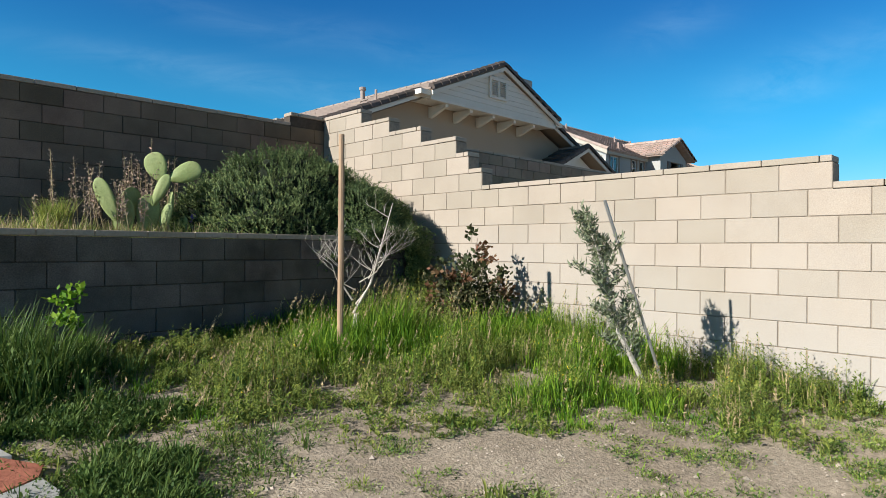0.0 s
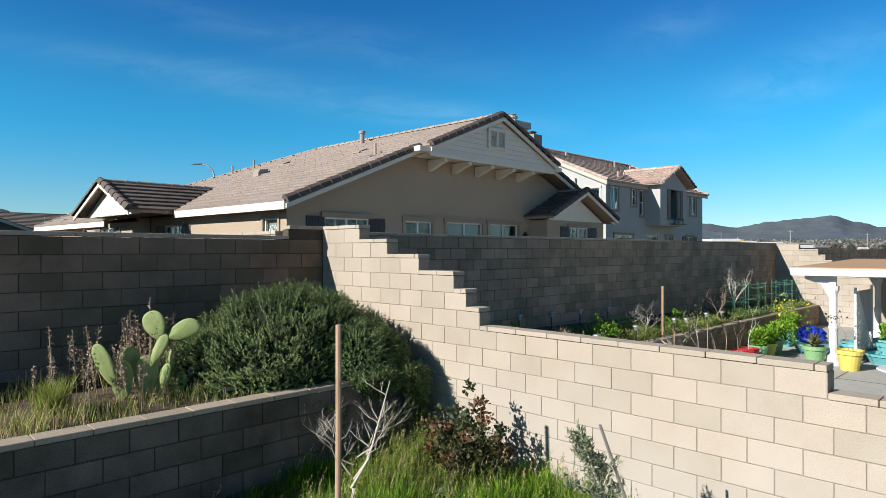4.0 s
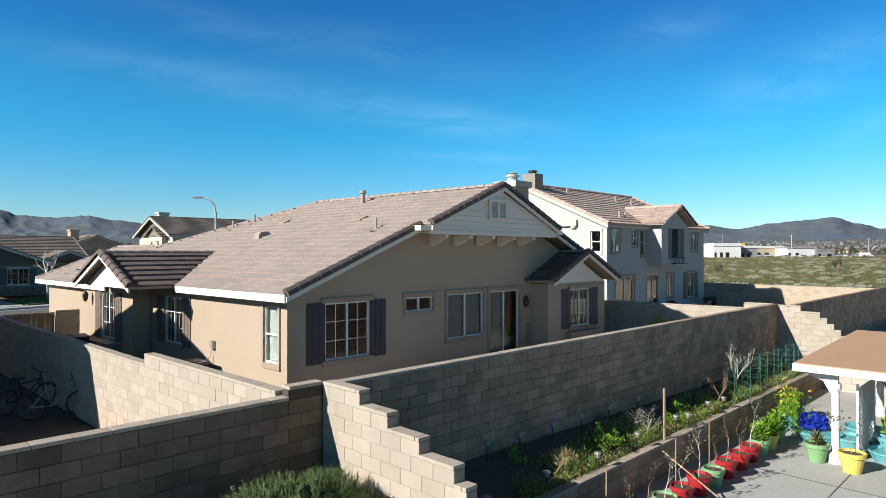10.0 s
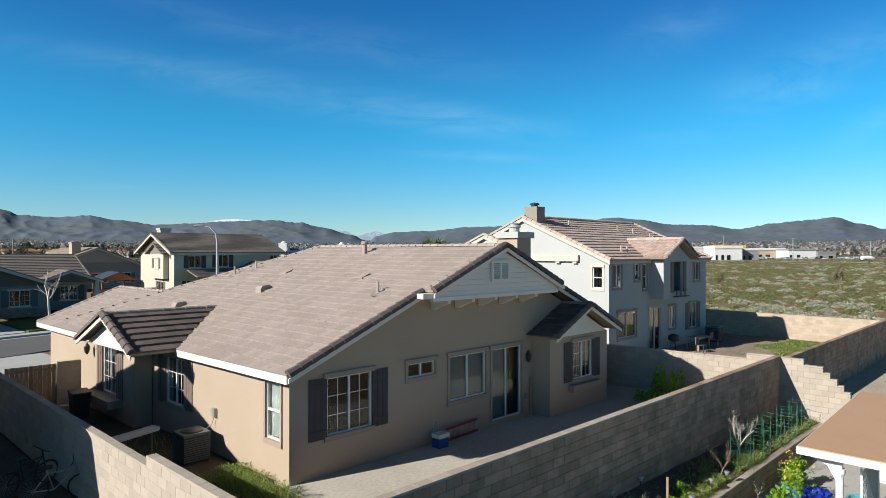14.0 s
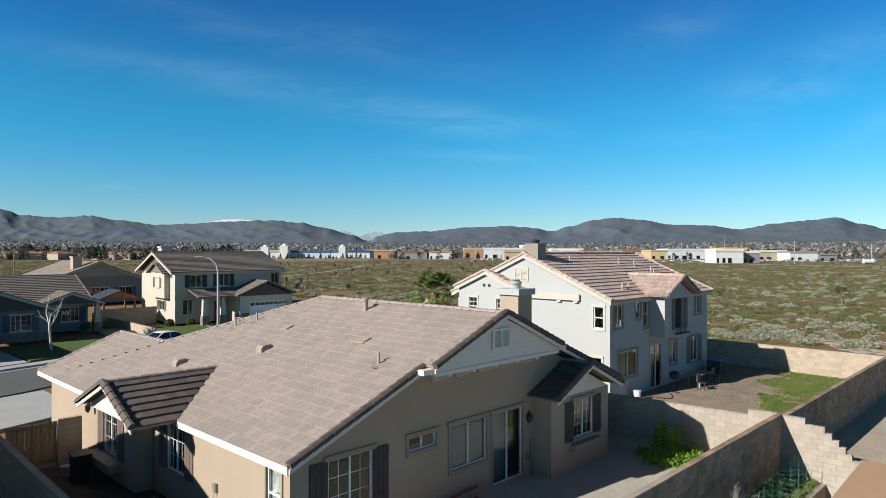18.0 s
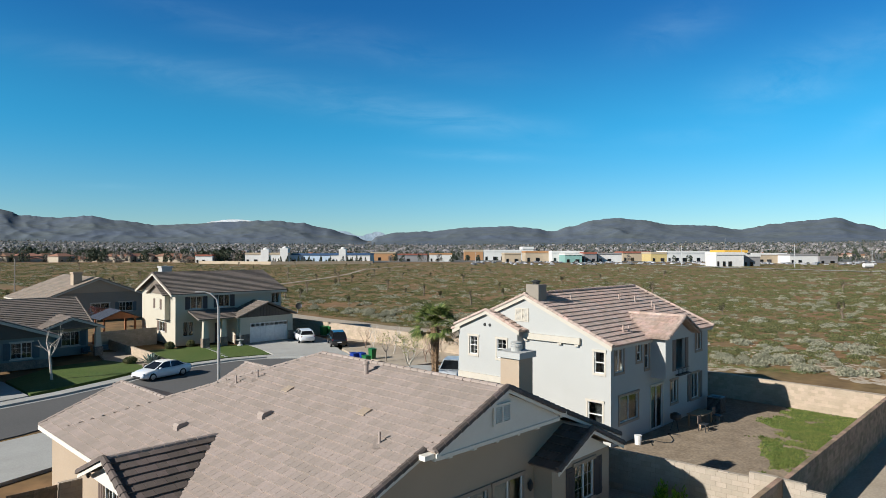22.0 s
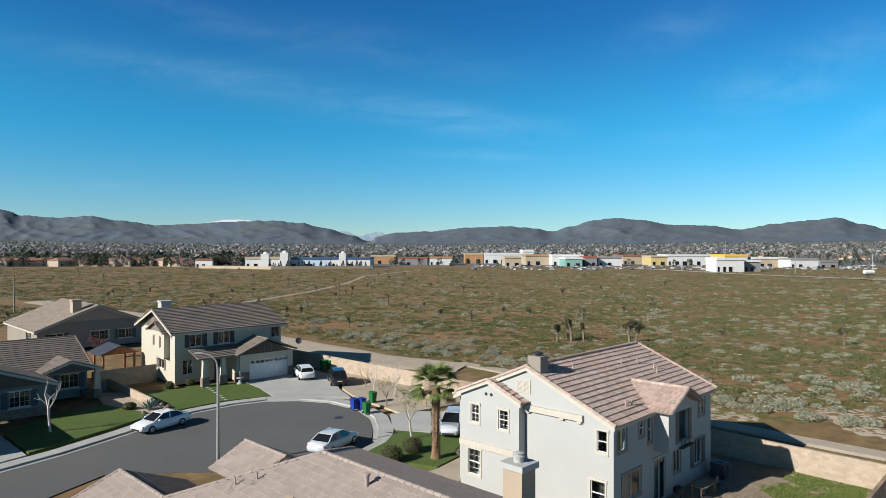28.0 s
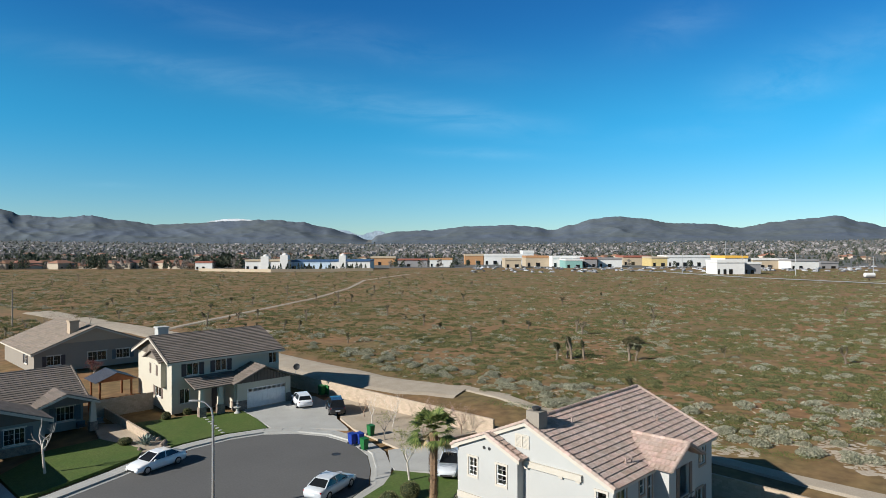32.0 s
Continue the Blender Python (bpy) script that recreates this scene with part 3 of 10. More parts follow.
for p in ground.data.polygons:
    c = p.center
    if c.x < 46.95 and c.y < 7.9:
        p.material_index = 1
    elif c.x * 0.703 + c.y * 0.711 > 600 or c.x + c.y < -300:
        p.material_index = 2
ground.data.polygons.foreach_set("use_smooth", [True] * len(ground.data.polygons))


def slab(name, pts, z0, z1, material, label, category, jitter=None):
    bm = bmesh.new()
    prism(bm, [(x, y, z1) for x, y in pts], (0, 0, z0 - z1))
    return single(name, bm, material, label, category, kind="structure")


def strip(name, line, width, z, material, label, category, wobble=0.0, depth=0.05, zfun=None):
    """A road or path of that width along a line."""
    bm = bmesh.new()
    pts = [Vector((x, y)) for x, y in line]
    fine = []
    for a, b in zip(pts, pts[1:]):
        n = max(2, int((b - a).length / max(width, 1.5)))
        fine += [a.lerp(b, i / n) for i in range(n)]
    fine.append(pts[-1])
    prev = None
    for i, p in enumerate(fine):
        d = (fine[min(i + 1, len(fine) - 1)] - fine[max(i - 1, 0)]).normalized()
        s = Vector((-d.y, d.x))
        w = width / 2 * (1 + wobble * noise.noise(Vector((p.x / 5, p.y / 5, 2))))
        w2 = width / 2 * (1 + wobble * noise.noise(Vector((p.x / 5, p.y / 5, 9))))
        row = []
        for q, k in ((p + s * w, 0), (p + s * w * 0.5, 1), (p - s * w2 * 0.5, 1), (p - s * w2, 0)):
            zz = (zfun(q.x, q.y) if zfun else 0) + (z if k else z - depth)
            row.append(bm.verts.new((q.x, q.y, zz)))
        if prev:
            for k in range(3):
                bm.faces.new((prev[k], prev[k + 1], row[k + 1], row[k]))
        prev = row
    return single(name, bm, material, label, category, kind="structure")


# house 1 back yard and side yard
slab("patio_floor", [(8.3, 8.0), (25.9, 8.0), (25.2, 14.6), (8.3, 14.6)], -0.3, 0.1, CONCRETE_TAN, "dusty tan concrete patio behind the single-storey house", "patio")
slab("side_yard_ground", [(4.6, 8.0), (8.29, 8.0), (8.29, 30.0), (4.0, 30.0)], -0.3, 0.06, SOIL, "dark side yard soil beside the house", "ground")
slab("bike_yard_ground", [(-12.0, 8.0), (4.58, 8.0), (3.9, 30.0), (-12.0, 30.0)], -0.3, 0.08, SOIL, "shaded bare yard soil with bicycles on it", "ground")
slab("neighbour_yard_ground", [(26.3, 8.1), (46.8, 8.1), (46.6, 30.0), (24.5, 30.0)], -0.3, 0.1, surface("trodden_yard_dirt", (0.285, 0.225, 0.16), (0.195, 0.15, 0.105), big=0.9, fine=7, amount=0.9, grain=0.3, bump=0.7, bump_scale=20), "sandy back yard dirt of the two-storey house", "ground")
slab("back_lot_ground", [(26.3, -14), (46.8, -14), (46.8, 7.8), (26.3, 7.8)], -1.1, -0.3, DIRT, "bare sandy dirt lot beyond the stepped wall", "ground")
# lower yards
slab("patio_slab", [(5.5, -14), (26.0, -14), (26.0, 6.33), (5.5, 6.33)], -1.2, -0.95, CONCRETE, "pale grey concrete patio slab with joints", "patio")


def heap(name, x0, x1, y0, y1, zf, material, label, nx=60, ny=12):
    vs = [(x0 + (x1 - x0) * i / nx, y0 + (y1 - y0) * j / ny, 0) for j in range(ny + 1) for i in range(nx + 1)]
    vs = [(x, y, zf(x, y)) for x, y, _ in vs]
    fs = [(j * (nx + 1) + i, j * (nx + 1) + i + 1, (j + 1) * (nx + 1) + i + 1, (j + 1) * (nx + 1) + i) for j in range(ny) for i in range(nx)]
    ob = tagged(raw(name, vs, fs, material), label, "soil", kind="structure")
    ob.data.polygons.foreach_set("use_smooth", [True] * len(fs))
    return ob


def bed_z(x, y):
    return -0.27 + 0.4 * max(0, (y - 6.45)) * max(0.15, 1 - (x - 6) / 26) + 0.03 * noise.noise(Vector((x * 3, y * 3, 1)))


def terrace_z(x, y):
    return 0.27 + 0.12 * (y - 5.7) / 2 + 0.03 * noise.noise(Vector((x * 3, y * 3, 7)))


heap("garden_bed_soil", 5.48, 26.0, 6.42, 7.82, bed_z, SOIL, "dark raised garden bed soil below the tall block wall")
heap("terrace_soil", -6, 5.31, 5.62, 7.82, terrace_z, SOIL, "dry terrace soil behind the low retaining wall")

# ---- street and its pavements ----
slab("road", [(-30, 33.0), (8, 43.3), (13.3, 45.9), (17, 43.0), (22, 38.3), (26.6, 37.2), (30.4, 38.9), (32.7, 41.6), (34.6, 44.5), (35.6, 47.9), (35.2, 51.8), (33.6, 54.6),
              (31.2, 56.6), (28.0, 57.4), (24.2, 57.2), (20.2, 55.9), (17.4, 54.4), (12.3, 52.3), (8.7, 51.3), (-30, 41.5)], -0.4, 0.02, ASPHALT, "dark grey asphalt cul-de-sac road", "road")
KERB_LINE = [(-30, 42.0), (8.7, 51.8), (12.3, 52.8), (17.3, 54.9), (20.1, 56.4), (24.2, 57.7), (28.1, 57.9), (31.4, 57.1), (34.0, 55.0), (35.7, 52.0), (36.1, 47.9), (35.1, 44.3), (33.1, 41.2), (30.7, 38.4), (26.7, 36.7), (21.8, 37.8)]
WALK_LINE = [(-30, 42.9), (8.5, 52.9), (12.0, 53.9), (16.9, 56.0), (19.8, 57.5), (24.1, 58.8), (28.3, 59.0), (32.0, 58.1), (35.0, 55.6), (36.8, 52.3), (37.2, 47.8), (36.1, 43.8), (34.0, 40.4), (31.3, 37.5), (26.8, 35.6), (21.4, 36.8)]
bm = bmesh.new()
for (a, b), (c, d) in zip(zip(KERB_LINE, KERB_LINE[1:]), zip(WALK_LINE, WALK_LINE[1:])):
    n = max(1, int(math.dist(a, b) / 1.5))
    for i in range(n):
        f0, f1 = (i + 0.01) / n, (i + 0.99) / n
        la = lambda p, q, f: (p[0] + (q[0] - p[0]) * f, p[1] + (q[1] - p[1]) * f, 0.16)
        prism(bm, [la(a, b, f0), la(a, b, f1), la(c, d, f1), la(c, d, f0)], (0, 0, -0.4))
pave = single("pavement", bm, CONCRETE, "pale concrete pavement and kerb round the cul-de-sac", "pavement", kind="structure")
bm = bmesh.new()
for a, b in zip(KERB_LINE, KERB_LINE[1:]):
    beam(bm, (a[0], a[1], 0.08), (b[0], b[1], 0.08), 0.16, 0.18)
single("kerb", bm, CONCRETE, "pale concrete kerb along the road", "kerb", kind="structure")
bm = bmesh.new()
for (a, b), (c, d) in zip(zip(KERB_LINE, KERB_LINE[1:]), zip(WALK_LINE, WALK_LINE[1:])):
    ia, ib = ((k[0] + (k[0] - w[0]) * 0.42, k[1] + (k[1] - w[1]) * 0.42) for k, w in ((a, c), (b, d)))
    prism(bm, [(*a, 0.035), (*b, 0.035), (*ib, 0.028), (*ia, 0.028)], (0, 0, -0.1))
single("gutter", bm, CONCRETE, "pale concrete gutter along the kerb", "gutter", kind="structure")
bm = bmesh.new()
lathe(bm, [(0.42, 0.0), (0.42, 0.026), (0.36, 0.03)], 18, (32.86, 46.75, 0.0))
single("manhole_cover", bm, METAL_DARK, "dark round manhole cover in the asphalt", "manhole cover")
slab("driveway_far", [(32.6, 58.0), (34.6, 55.9), (38.0, 52.0), (39.4, 56.0), (42.4, 60.5), (43.4, 66.6), (33.8, 66.6), (33.3, 62)], -0.2, 0.17, CONCRETE, "pale concrete driveway before the garage", "driveway")
slab("driveway_palm", [(36.6, 44.0), (34.2, 40.8), (33.7, 39.6), (36.6, 36.0), (42.0, 33.4), (42.0, 40.0), (39.0, 43.0)], -0.2, 0.17, CONCRETE, "pale concrete driveway beside the palm garden", "driveway")
slab("driveway_left", [(4.0, 51.9), (10.4, 53.8), (10.0, 61.0), (8.0, 66.0), (2.0, 66.0)], -0.2, 0.17, CONCRETE, "pale concrete driveway of the blue-grey house", "driveway")
slab("driveway_near", [(2.0, 33.4), (9.6, 36.0), (9.0, 42.6), (-1.0, 40.0)], -0.2, 0.12, CONCRETE, "pale concrete driveway of the single-storey house", "driveway")


def lawn(name, pts, label):
    return slab(name, pts, -0.2, 0.2, LAWN, label, "lawn")


lawn("lawn_left", [(10.6, 54.2), (16.8, 56.8), (19.9, 58.3), (21.0, 60.0), (19.0, 66.0), (14.4, 65.5), (10.2, 61.0)], "trimmed green front lawn beside the pavement")
lawn("lawn_far", [(23.0, 59.0), (28.2, 59.3), (32.3, 58.0), (33.2, 62.0), (33.6, 66.0), (30.0, 68.0), (23.3, 69.5)], "bright green front lawn before the two-storey house")
lawn("lawn_palm", [(27.4, 36.6), (31.0, 37.8), (33.6, 39.6), (36.2, 35.2), (35.0, 32.0), (30.0, 31.0)], "green lawn patch round the palm tree")
slab("planting_bed", [(37.6, 43.4), (38.4, 51.6), (39.8, 56.0), (42.6, 59.8), (43.8, 64.0), (47.5, 60.0), (46.5, 42.0)], -0.2, 0.15, DIRT, "sandy planting bed along the peach block wall", "ground")
slab("side_bed", [(19.4, 59.2), (23.0, 58.9), (23.2, 69.6), (20.0, 72.0), (19.1, 66.2), (21.1, 60.1)], -0.2, 0.17, DIRT, "sandy planting bed with agave", "ground")
slab("palm_bed", [(24.5, 31.0), (30.0, 30.9), (35.2, 31.9), (36.4, 29.0), (27.0, 28.0)], -0.2, 0.13, DIRT, "bare earth bed below the palm", "ground")

# dirt tracks over the field
strip("dirt_road", [(44, 215), (48.5, 170), (53.0, 130), (53.6, 98), (53.8, 84), (54.0, 70), (55.5, 62), (58.5, 55.5)], 11.0, 0.14, DIRT, "wide pale sandy dirt track along the field edge", "dirt road", wobble=0.25, depth=0.35, zfun=field_z)
strip("dirt_lane", [(60.5, 58), (60.2, 50), (58.0, 42), (56.0, 28), (55.3, 16), (56, 0), (60, -30)], 3.4, 0.12, DIRT, "narrow pale dirt lane beside the block wall", "dirt road", wobble=0.35, depth=0.3, zfun=field_z)
strip("footpath", [(51, 140), (55.4, 146.7), (75, 161), (96.3, 175.8), (129.6, 199.5), (175, 240), (223.5, 291.9), (301.7, 339.8)], 2.6, 0.16, DIRT, "narrow pale footpath over the field", "path", wobble=0.4, depth=0.3, zfun=field_z)
strip("far_road", [(370, 10), (385, 70), (412, 150), (455, 215), (520, 330), (560, 430)], 8, 0.35, CONCRETE, "distant road before the shops", "road", zfun=field_z)


# ---- house 1: single-storey tan house ----
H1 = thing("tan_house", (8.4, 14.0, 0.1), "single-storey tan stucco house with a dusty brown tile roof", "house")
w1 = lambda c: Vector((c.x - 0.045 * (c.y - 13.6), c.y, c.z))
S1 = Face((0, 14.0, 0), (1, 0, 0), (0, -1, 0))
W1F = Face((8.4, 0, 0), (0, 1, 0), (-1, 0, 0))
bm = bmesh.new()
wall_panel(bm, S1, 8.4, 23.4, 0.1, 2.95, [(9.55, 11.05, 1.14, 2.70), (12.42, 13.55, 2.27, 2.70), (14.2, 15.95, 1.27, 2.72), (16.28, 17.9, 0.24, 2.72)])
prism(bm, [(8.45, 14.0, 2.95), (23.4, 14.0, 2.95), (15.95, 14.0, 6.05)], (0, 0.18, 0))
part("wall", bm, STUCCO_1, H1, "shaded tan stucco gable wall", w1)
bm = bmesh.new()
wall_panel(bm, W1F, 14.18, 22.3, 0.1, 2.92, [(14.38, 15.08, 1.14, 2.66), (19.9, 21.2, 1.1, 2.62)])
part("wall", bm, STUCCO_1, H1, "sunlit tan stucco side wall", w1)
window(H1, S1, 9.55, 11.05, 1.14, 2.70, w1, bars=(2, 3), trim=TRIM_TAN, shutters=SHUTTER_DARK)
window(H1, S1, 12.42, 13.55, 2.27, 2.70, w1, trim=TRIM_TAN)
window(H1, S1, 14.2, 15.95, 1.27, 2.72, w1, trim=TRIM_TAN, blind=1.0)
window(H1, S1, 16.28, 17.9, 0.24, 2.72, w1, trim=TRIM_TAN, door=True, blind=0.5)
window(H1, W1F, 14.38, 15.08, 1.14, 2.66, w1, trim=TRIM_TAN, slider=False, blind=1.0, trim_w=0.08)
window(H1, W1F, 19.9, 21.2, 1.1, 2.62, w1, bars=(2, 3), trim=TRIM_TAN, shutters=SHUTTER_BROWN)
# bay
B1 = Face((0, 13.2, 0), (1, 0, 0), (0, -1, 0))
bm = bmesh.new()
wall_panel(bm, B1, 18.55, 22.45, 0.1, 2.92, [(19.98, 21.3, 1.25, 2.68)])
box(bm, 18.55, 18.73, 13.38, 14.0, 0.1, 2.92)
box(bm, 22.27, 22.45, 13.38, 14.0, 0.1, 2.92)
part("wall", bm, STUCCO_1, H1, "tan stucco bay wall", w1)
bm = bmesh.new()
prism(bm, [(18.6, 13.2, 2.925), (22.4, 13.2, 2.925), (20.5, 13.2, 3.84)], (0, 0.15, 0))
part("gable", bm, TRIM_WHITE, H1, "cream gable over the bay", w1)
window(H1, B1, 19.98, 21.3, 1.25, 2.68, w1, bars=(2, 3), trim=TRIM_TAN, shutters=SHUTTER_DARK)
bm = bmesh.new()
box(bm, 19.68, 21.6, 12.95, 13.2, 0.84, 1.08)
part("window_sill", bm, TRIM_TAN, H1, "deep tan window ledge", w1)
# east and north walls close the house
bm = bmesh.new()
box(bm, 23.22, 23.4, 14.18, 30.8, 0.1, 2.95)
box(bm, 8.6, 23.22, 30.62, 30.8, 0.1, 2.95)
box(bm, 8.18, 14.2, 32.1, 32.28, 0.1, 2.8)
prism(bm, [(8.18, 32.1, 2.8), (14.2, 32.1, 2.8), (11.2, 32.1, 4.1)], (0, 0.18, 0))
part("wall", bm, STUCCO_1, H1, "", w1)
# wing and porch
WG = Face((8.0, 0, 0), (0, 1, 0), (-1, 0, 0))
PF = Face((7.8, 0, 0), (0, 1, 0), (-1, 0, 0))
bm = bmesh.new()
wall_panel(bm, WG, 27.0, 32.28, 0.1, 2.75, [])
wall_panel(bm, PF, 22.3, 27.0, 0.1, 2.78, [(23.85, 25.2, 0.95, 2.62)])
box(bm, 7.98, 8.38, 22.3, 22.48, 0.1, 2.92)
part("wall", bm, STUCCO_1, H1, "sunlit tan stucco wing", w1)
bm = bmesh.new()
prism(bm, [(6.98, 19.9, 2.93), (6.98, 24.2, 2.93), (6.98, 22.05, 3.86)], (0.15, 0, 0))
part("gable", bm, TRIM_WHITE, H1, "cream porch gable", w1)
window(H1, PF, 23.85, 25.2, 0.95, 2.62, w1, bars=(2, 3), shutters=SHUTTER_BROWN)
bm = bmesh.new()
box(bm, 7.3, 7.8, 23.3, 25.8, 0.62, 0.9)
part("window_sill", bm, TRIM_TAN, H1, "deep tan window ledge", w1)
# wall lamps by the doors
for px, py, pz, fx, fy in ((18.22, 13.98, 2.05, 0, -1), (7.65, 26.2, 2.2, -1, 0)):
    bm = bmesh.new()
    lathe(bm, [(0.03, 0.0), (0.09, 0.1), (0.11, 0.28), (0.06, 0.36), (0.02, 0.44)], 8, (px + fx * 0.08, py + fy * 0.08, pz))
    beam(bm, (px, py, pz + 0.2), (px + fx * 0.08, py + fy * 0.08, pz + 0.2), 0.04, 0.04)
    part("wall_lamp", bm, METAL_DARK, H1, "dark lantern wall lamp", w1)
# downpipe and meter
bm = bmesh.new()
tube(bm, [(18.38, 13.93, 0.1), (18.38, 13.93, 1.5)], 0.035, 6)
box(bm, 18.1, 18.2, 13.88, 13.99, 0.75, 0.95)
part("pipe", bm, TRIM_TAN, H1, "", w1)
bm = bmesh.new()
box(bm, 8.3, 8.4, 17.75, 17.9, 1.2, 1.45)
tube(bm, [(8.34, 17.82, 1.2), (8.3, 17.9, 0.95), (8.05, 17.95, 0.8)], 0.012, 5)
part("disconnect_box", bm, METAL_GREY, H1, "small grey electric box with a cable", w1)

ZE, ZR, SL = 3.02, 6.29, 0.4134
near1 = lambda p: p.x < 12.5 and p.y < 22.5
T1 = dict(tile_w=0.33, course=0.36, thick=0.02, lift=0.036, under=TRIM_TAN, joined=TILE_1_ISL, warp=w1)
ZW = ZE + SL * 3.16
WX, WY, WE = 7.696, 33.1, ZE - 0.344 * SL
roof_plane(H1, [(8.04, 13.5, ZE), (8.04, 24.63, ZE), (14.576, 24.63, ZE + SL * 6.536), (15.95, 23.25, ZR), (15.95, 13.5, ZR)], single_mat=TILE_1, near=near1, **T1)
roof_plane(H1, [(WX, 24.63, WE), (WX, WY, WE), (11.2, WY, ZW), (11.2, 28.03, ZW), (14.576, 24.63, ZE + SL * 6.536)], **{**T1, "course": 0.372})
roof_plane(H1, [(12.6, 13.1, ZE + SL * 4.56), (12.6, 13.5, ZE + SL * 4.56), (15.95, 13.5, ZR), (15.88, 13.1, ZR)], **T1)
roof_plane(H1, [(23.86, 31.2, ZE), (23.86, 13.5, ZE), (15.95, 13.5, ZR), (15.95, 23.25, ZR)], **T1)
roof_plane(H1, [(19.3, 13.5, ZE + SL * 4.56), (19.1, 13.1, ZE + SL * 4.56), (15.88, 13.1, ZR), (15.95, 13.5, ZR)], **T1)
roof_plane(H1, [(8.04, 31.2, ZE), (23.86, 31.2, ZE), (15.95, 23.25, ZR)], **T1)
# wing, entry gable, porch, bay
# the three slopes lying in shade get dark tile, shade in the colour
roof_plane(H1, [(14.4, WY, 3.0), (14.4, 30.9, 3.0), (11.2, 28.03, ZW), (11.2, WY, ZW)], **{**T1, "joined": RAKE_AND_SHADE})
roof_plane(H1, [(15.4, 29.2, 3.5), (15.4, 32.6, 3.5), (17.5, 32.6, 4.55), (17.5, 28.5, 4.55)], **T1)
roof_plane(H1, [(19.6, 32.6, 3.5), (19.6, 29.2, 3.5), (17.5, 28.5, 4.55), (17.5, 32.6, 4.55)], **T1)
roof_plane(H1, [(6.72, 19.65, 3.03), (8.1, 19.65, 3.03), (10.5, 22.05, 4.05), (6.72, 22.05, 4.05)], **{**T1, "joined": RAKE_AND_SHADE, "thick": 0.03, "lift": 0.04})
roof_plane(H1, [(8.1, 24.45, 3.03), (6.72, 24.45, 3.03), (6.72, 22.05, 4.05), (10.5, 22.05, 4.05)], **T1)
roof_plane(H1, [(18.25, 14.0, 3.04), (18.25, 12.75, 3.04), (20.5, 12.75, 4.09), (20.5, 14.0, 4.09)], **{**T1, "joined": RAKE_AND_SHADE})
roof_plane(H1, [(22.75, 12.75, 3.04), (22.75, 14.0, 3.04), (20.5, 14.0, 4.09), (20.5, 12.75, 4.09)], **T1)
ZU = ZE + SL * 4.56
for p, q in (((8.04, 13.5, ZE + 0.03), (12.55, 13.5, ZU)), ((12.6, 13.1, ZU + 0.03), (15.88, 13.1, ZR + 0.03)), ((19.1, 13.1, ZU + 0.03), (15.88, 13.1, ZR + 0.03)), ((23.86, 13.5, ZE + 0.03), (19.35, 13.5, ZU)),
             ((18.25, 12.75, 3.07), (20.5, 12.75, 4.12)), ((22.75, 12.75, 3.07), (20.5, 12.75, 4.12)), ((6.72, 19.65, 3.06), (6.72, 22.05, 4.08)), ((6.72, 24.45, 3.06), (6.72, 22.05, 4.08))):
    caps(H1, p, q, 0.26, 0.13, RAKE_AND_SHADE, w1, 0.36, "rake_tiles")
for p, q in (((15.88, 13.1, ZR + 0.02), (15.95, 23.25, ZR + 0.02)), ((15.95, 23.25, ZR + 0.02), (11.2, 28.03, ZW + 0.02)), ((15.95, 23.25, ZR + 0.02), (23.86, 31.2, ZE + 0.02)), ((11.2, 28.03, ZW + 0.02), (11.2, WY, ZW + 0.02)),
             ((WX, WY, WE + 0.02), (11.2, WY, ZW + 0.02)), ((6.72, 22.05, 4.07), (10.5, 22.05, 4.07)), ((20.5, 12.75, 4.11), (20.5, 14.0, 4.11)), ((17.5, 28.5, 4.57), (17.5, 32.6, 4.57))):
    caps(H1, p, q, 0.22, 0.07, TILE_1_ISL, w1, 0.38)
# fascias: white boards along eaves and under the rakes
bm = bmesh.new()
box(bm, 8.0, 8.05, 13.5, 19.6, 2.82, 3.02)
box(bm, WX - 0.04, WX + 0.01, 24.5, WY, WE - 0.21, WE - 0.02)
part("fascia", bm, TRIM_WHITE, H1, "white painted eave board", w1)
for (xa, za), (xb, zb), y in (((8.04, ZE), (12.6, ZU), 13.45), ((12.6, ZU), (15.95, ZR), 13.05), ((19.1, ZU), (15.95, ZR), 13.05), ((23.86, ZE), (19.3, ZU), 13.45),
                              ((18.25, 3.04), (20.5, 4.09), 12.7), ((22.75, 3.04), (20.5, 4.09), 12.7)):
    bm = bmesh.new()
    prism(bm, [(xa, y, za - 0.06), (xb, y, zb - 0.06), (xb, y, zb - 0.18), (xa, y, za - 0.18)], (0, 0.045, 0))
    part("rake_board", bm, TRIM_WHITE, H1, "", w1)
for (ya, za), (yb, zb) in (((19.65, 3.03), (22.05, 4.05)), ((24.45, 3.03), (22.05, 4.05))):
    bm = bmesh.new()
    prism(bm, [(6.67, ya, za - 0.06), (6.67, yb, zb - 0.06), (6.67, yb, zb - 0.18), (6.67, ya, za - 0.18)], (0.045, 0, 0))
    part("rake_board", bm, TRIM_WHITE, H1, "", w1)
# pediment with boards, beam, corbels and louvred vent
bm = bmesh.new()
rows = 10
for i in range(rows):
    z0 = 4.72 + i * 0.165
    z1 = z0 + 0.16
    xa = 12.72 + max(0, (z0 + 0.06 - ZU)) / SL
    xb = 31.7 - xa
    if xb - xa > 0.3:
        xa2 = min(12.72 + max(0, (z1 + 0.06 - ZU)) / SL, 15.95)
        prism(bm, [(xa, 13.19, z0), (xb, 13.19, z0), (31.7 - xa2, 13.2, z1), (xa2, 13.2, z1)], (0, 0.1, 0))
part("pediment", bm, TRIM_WHITE, H1, "cream boarded gable pediment", w1)
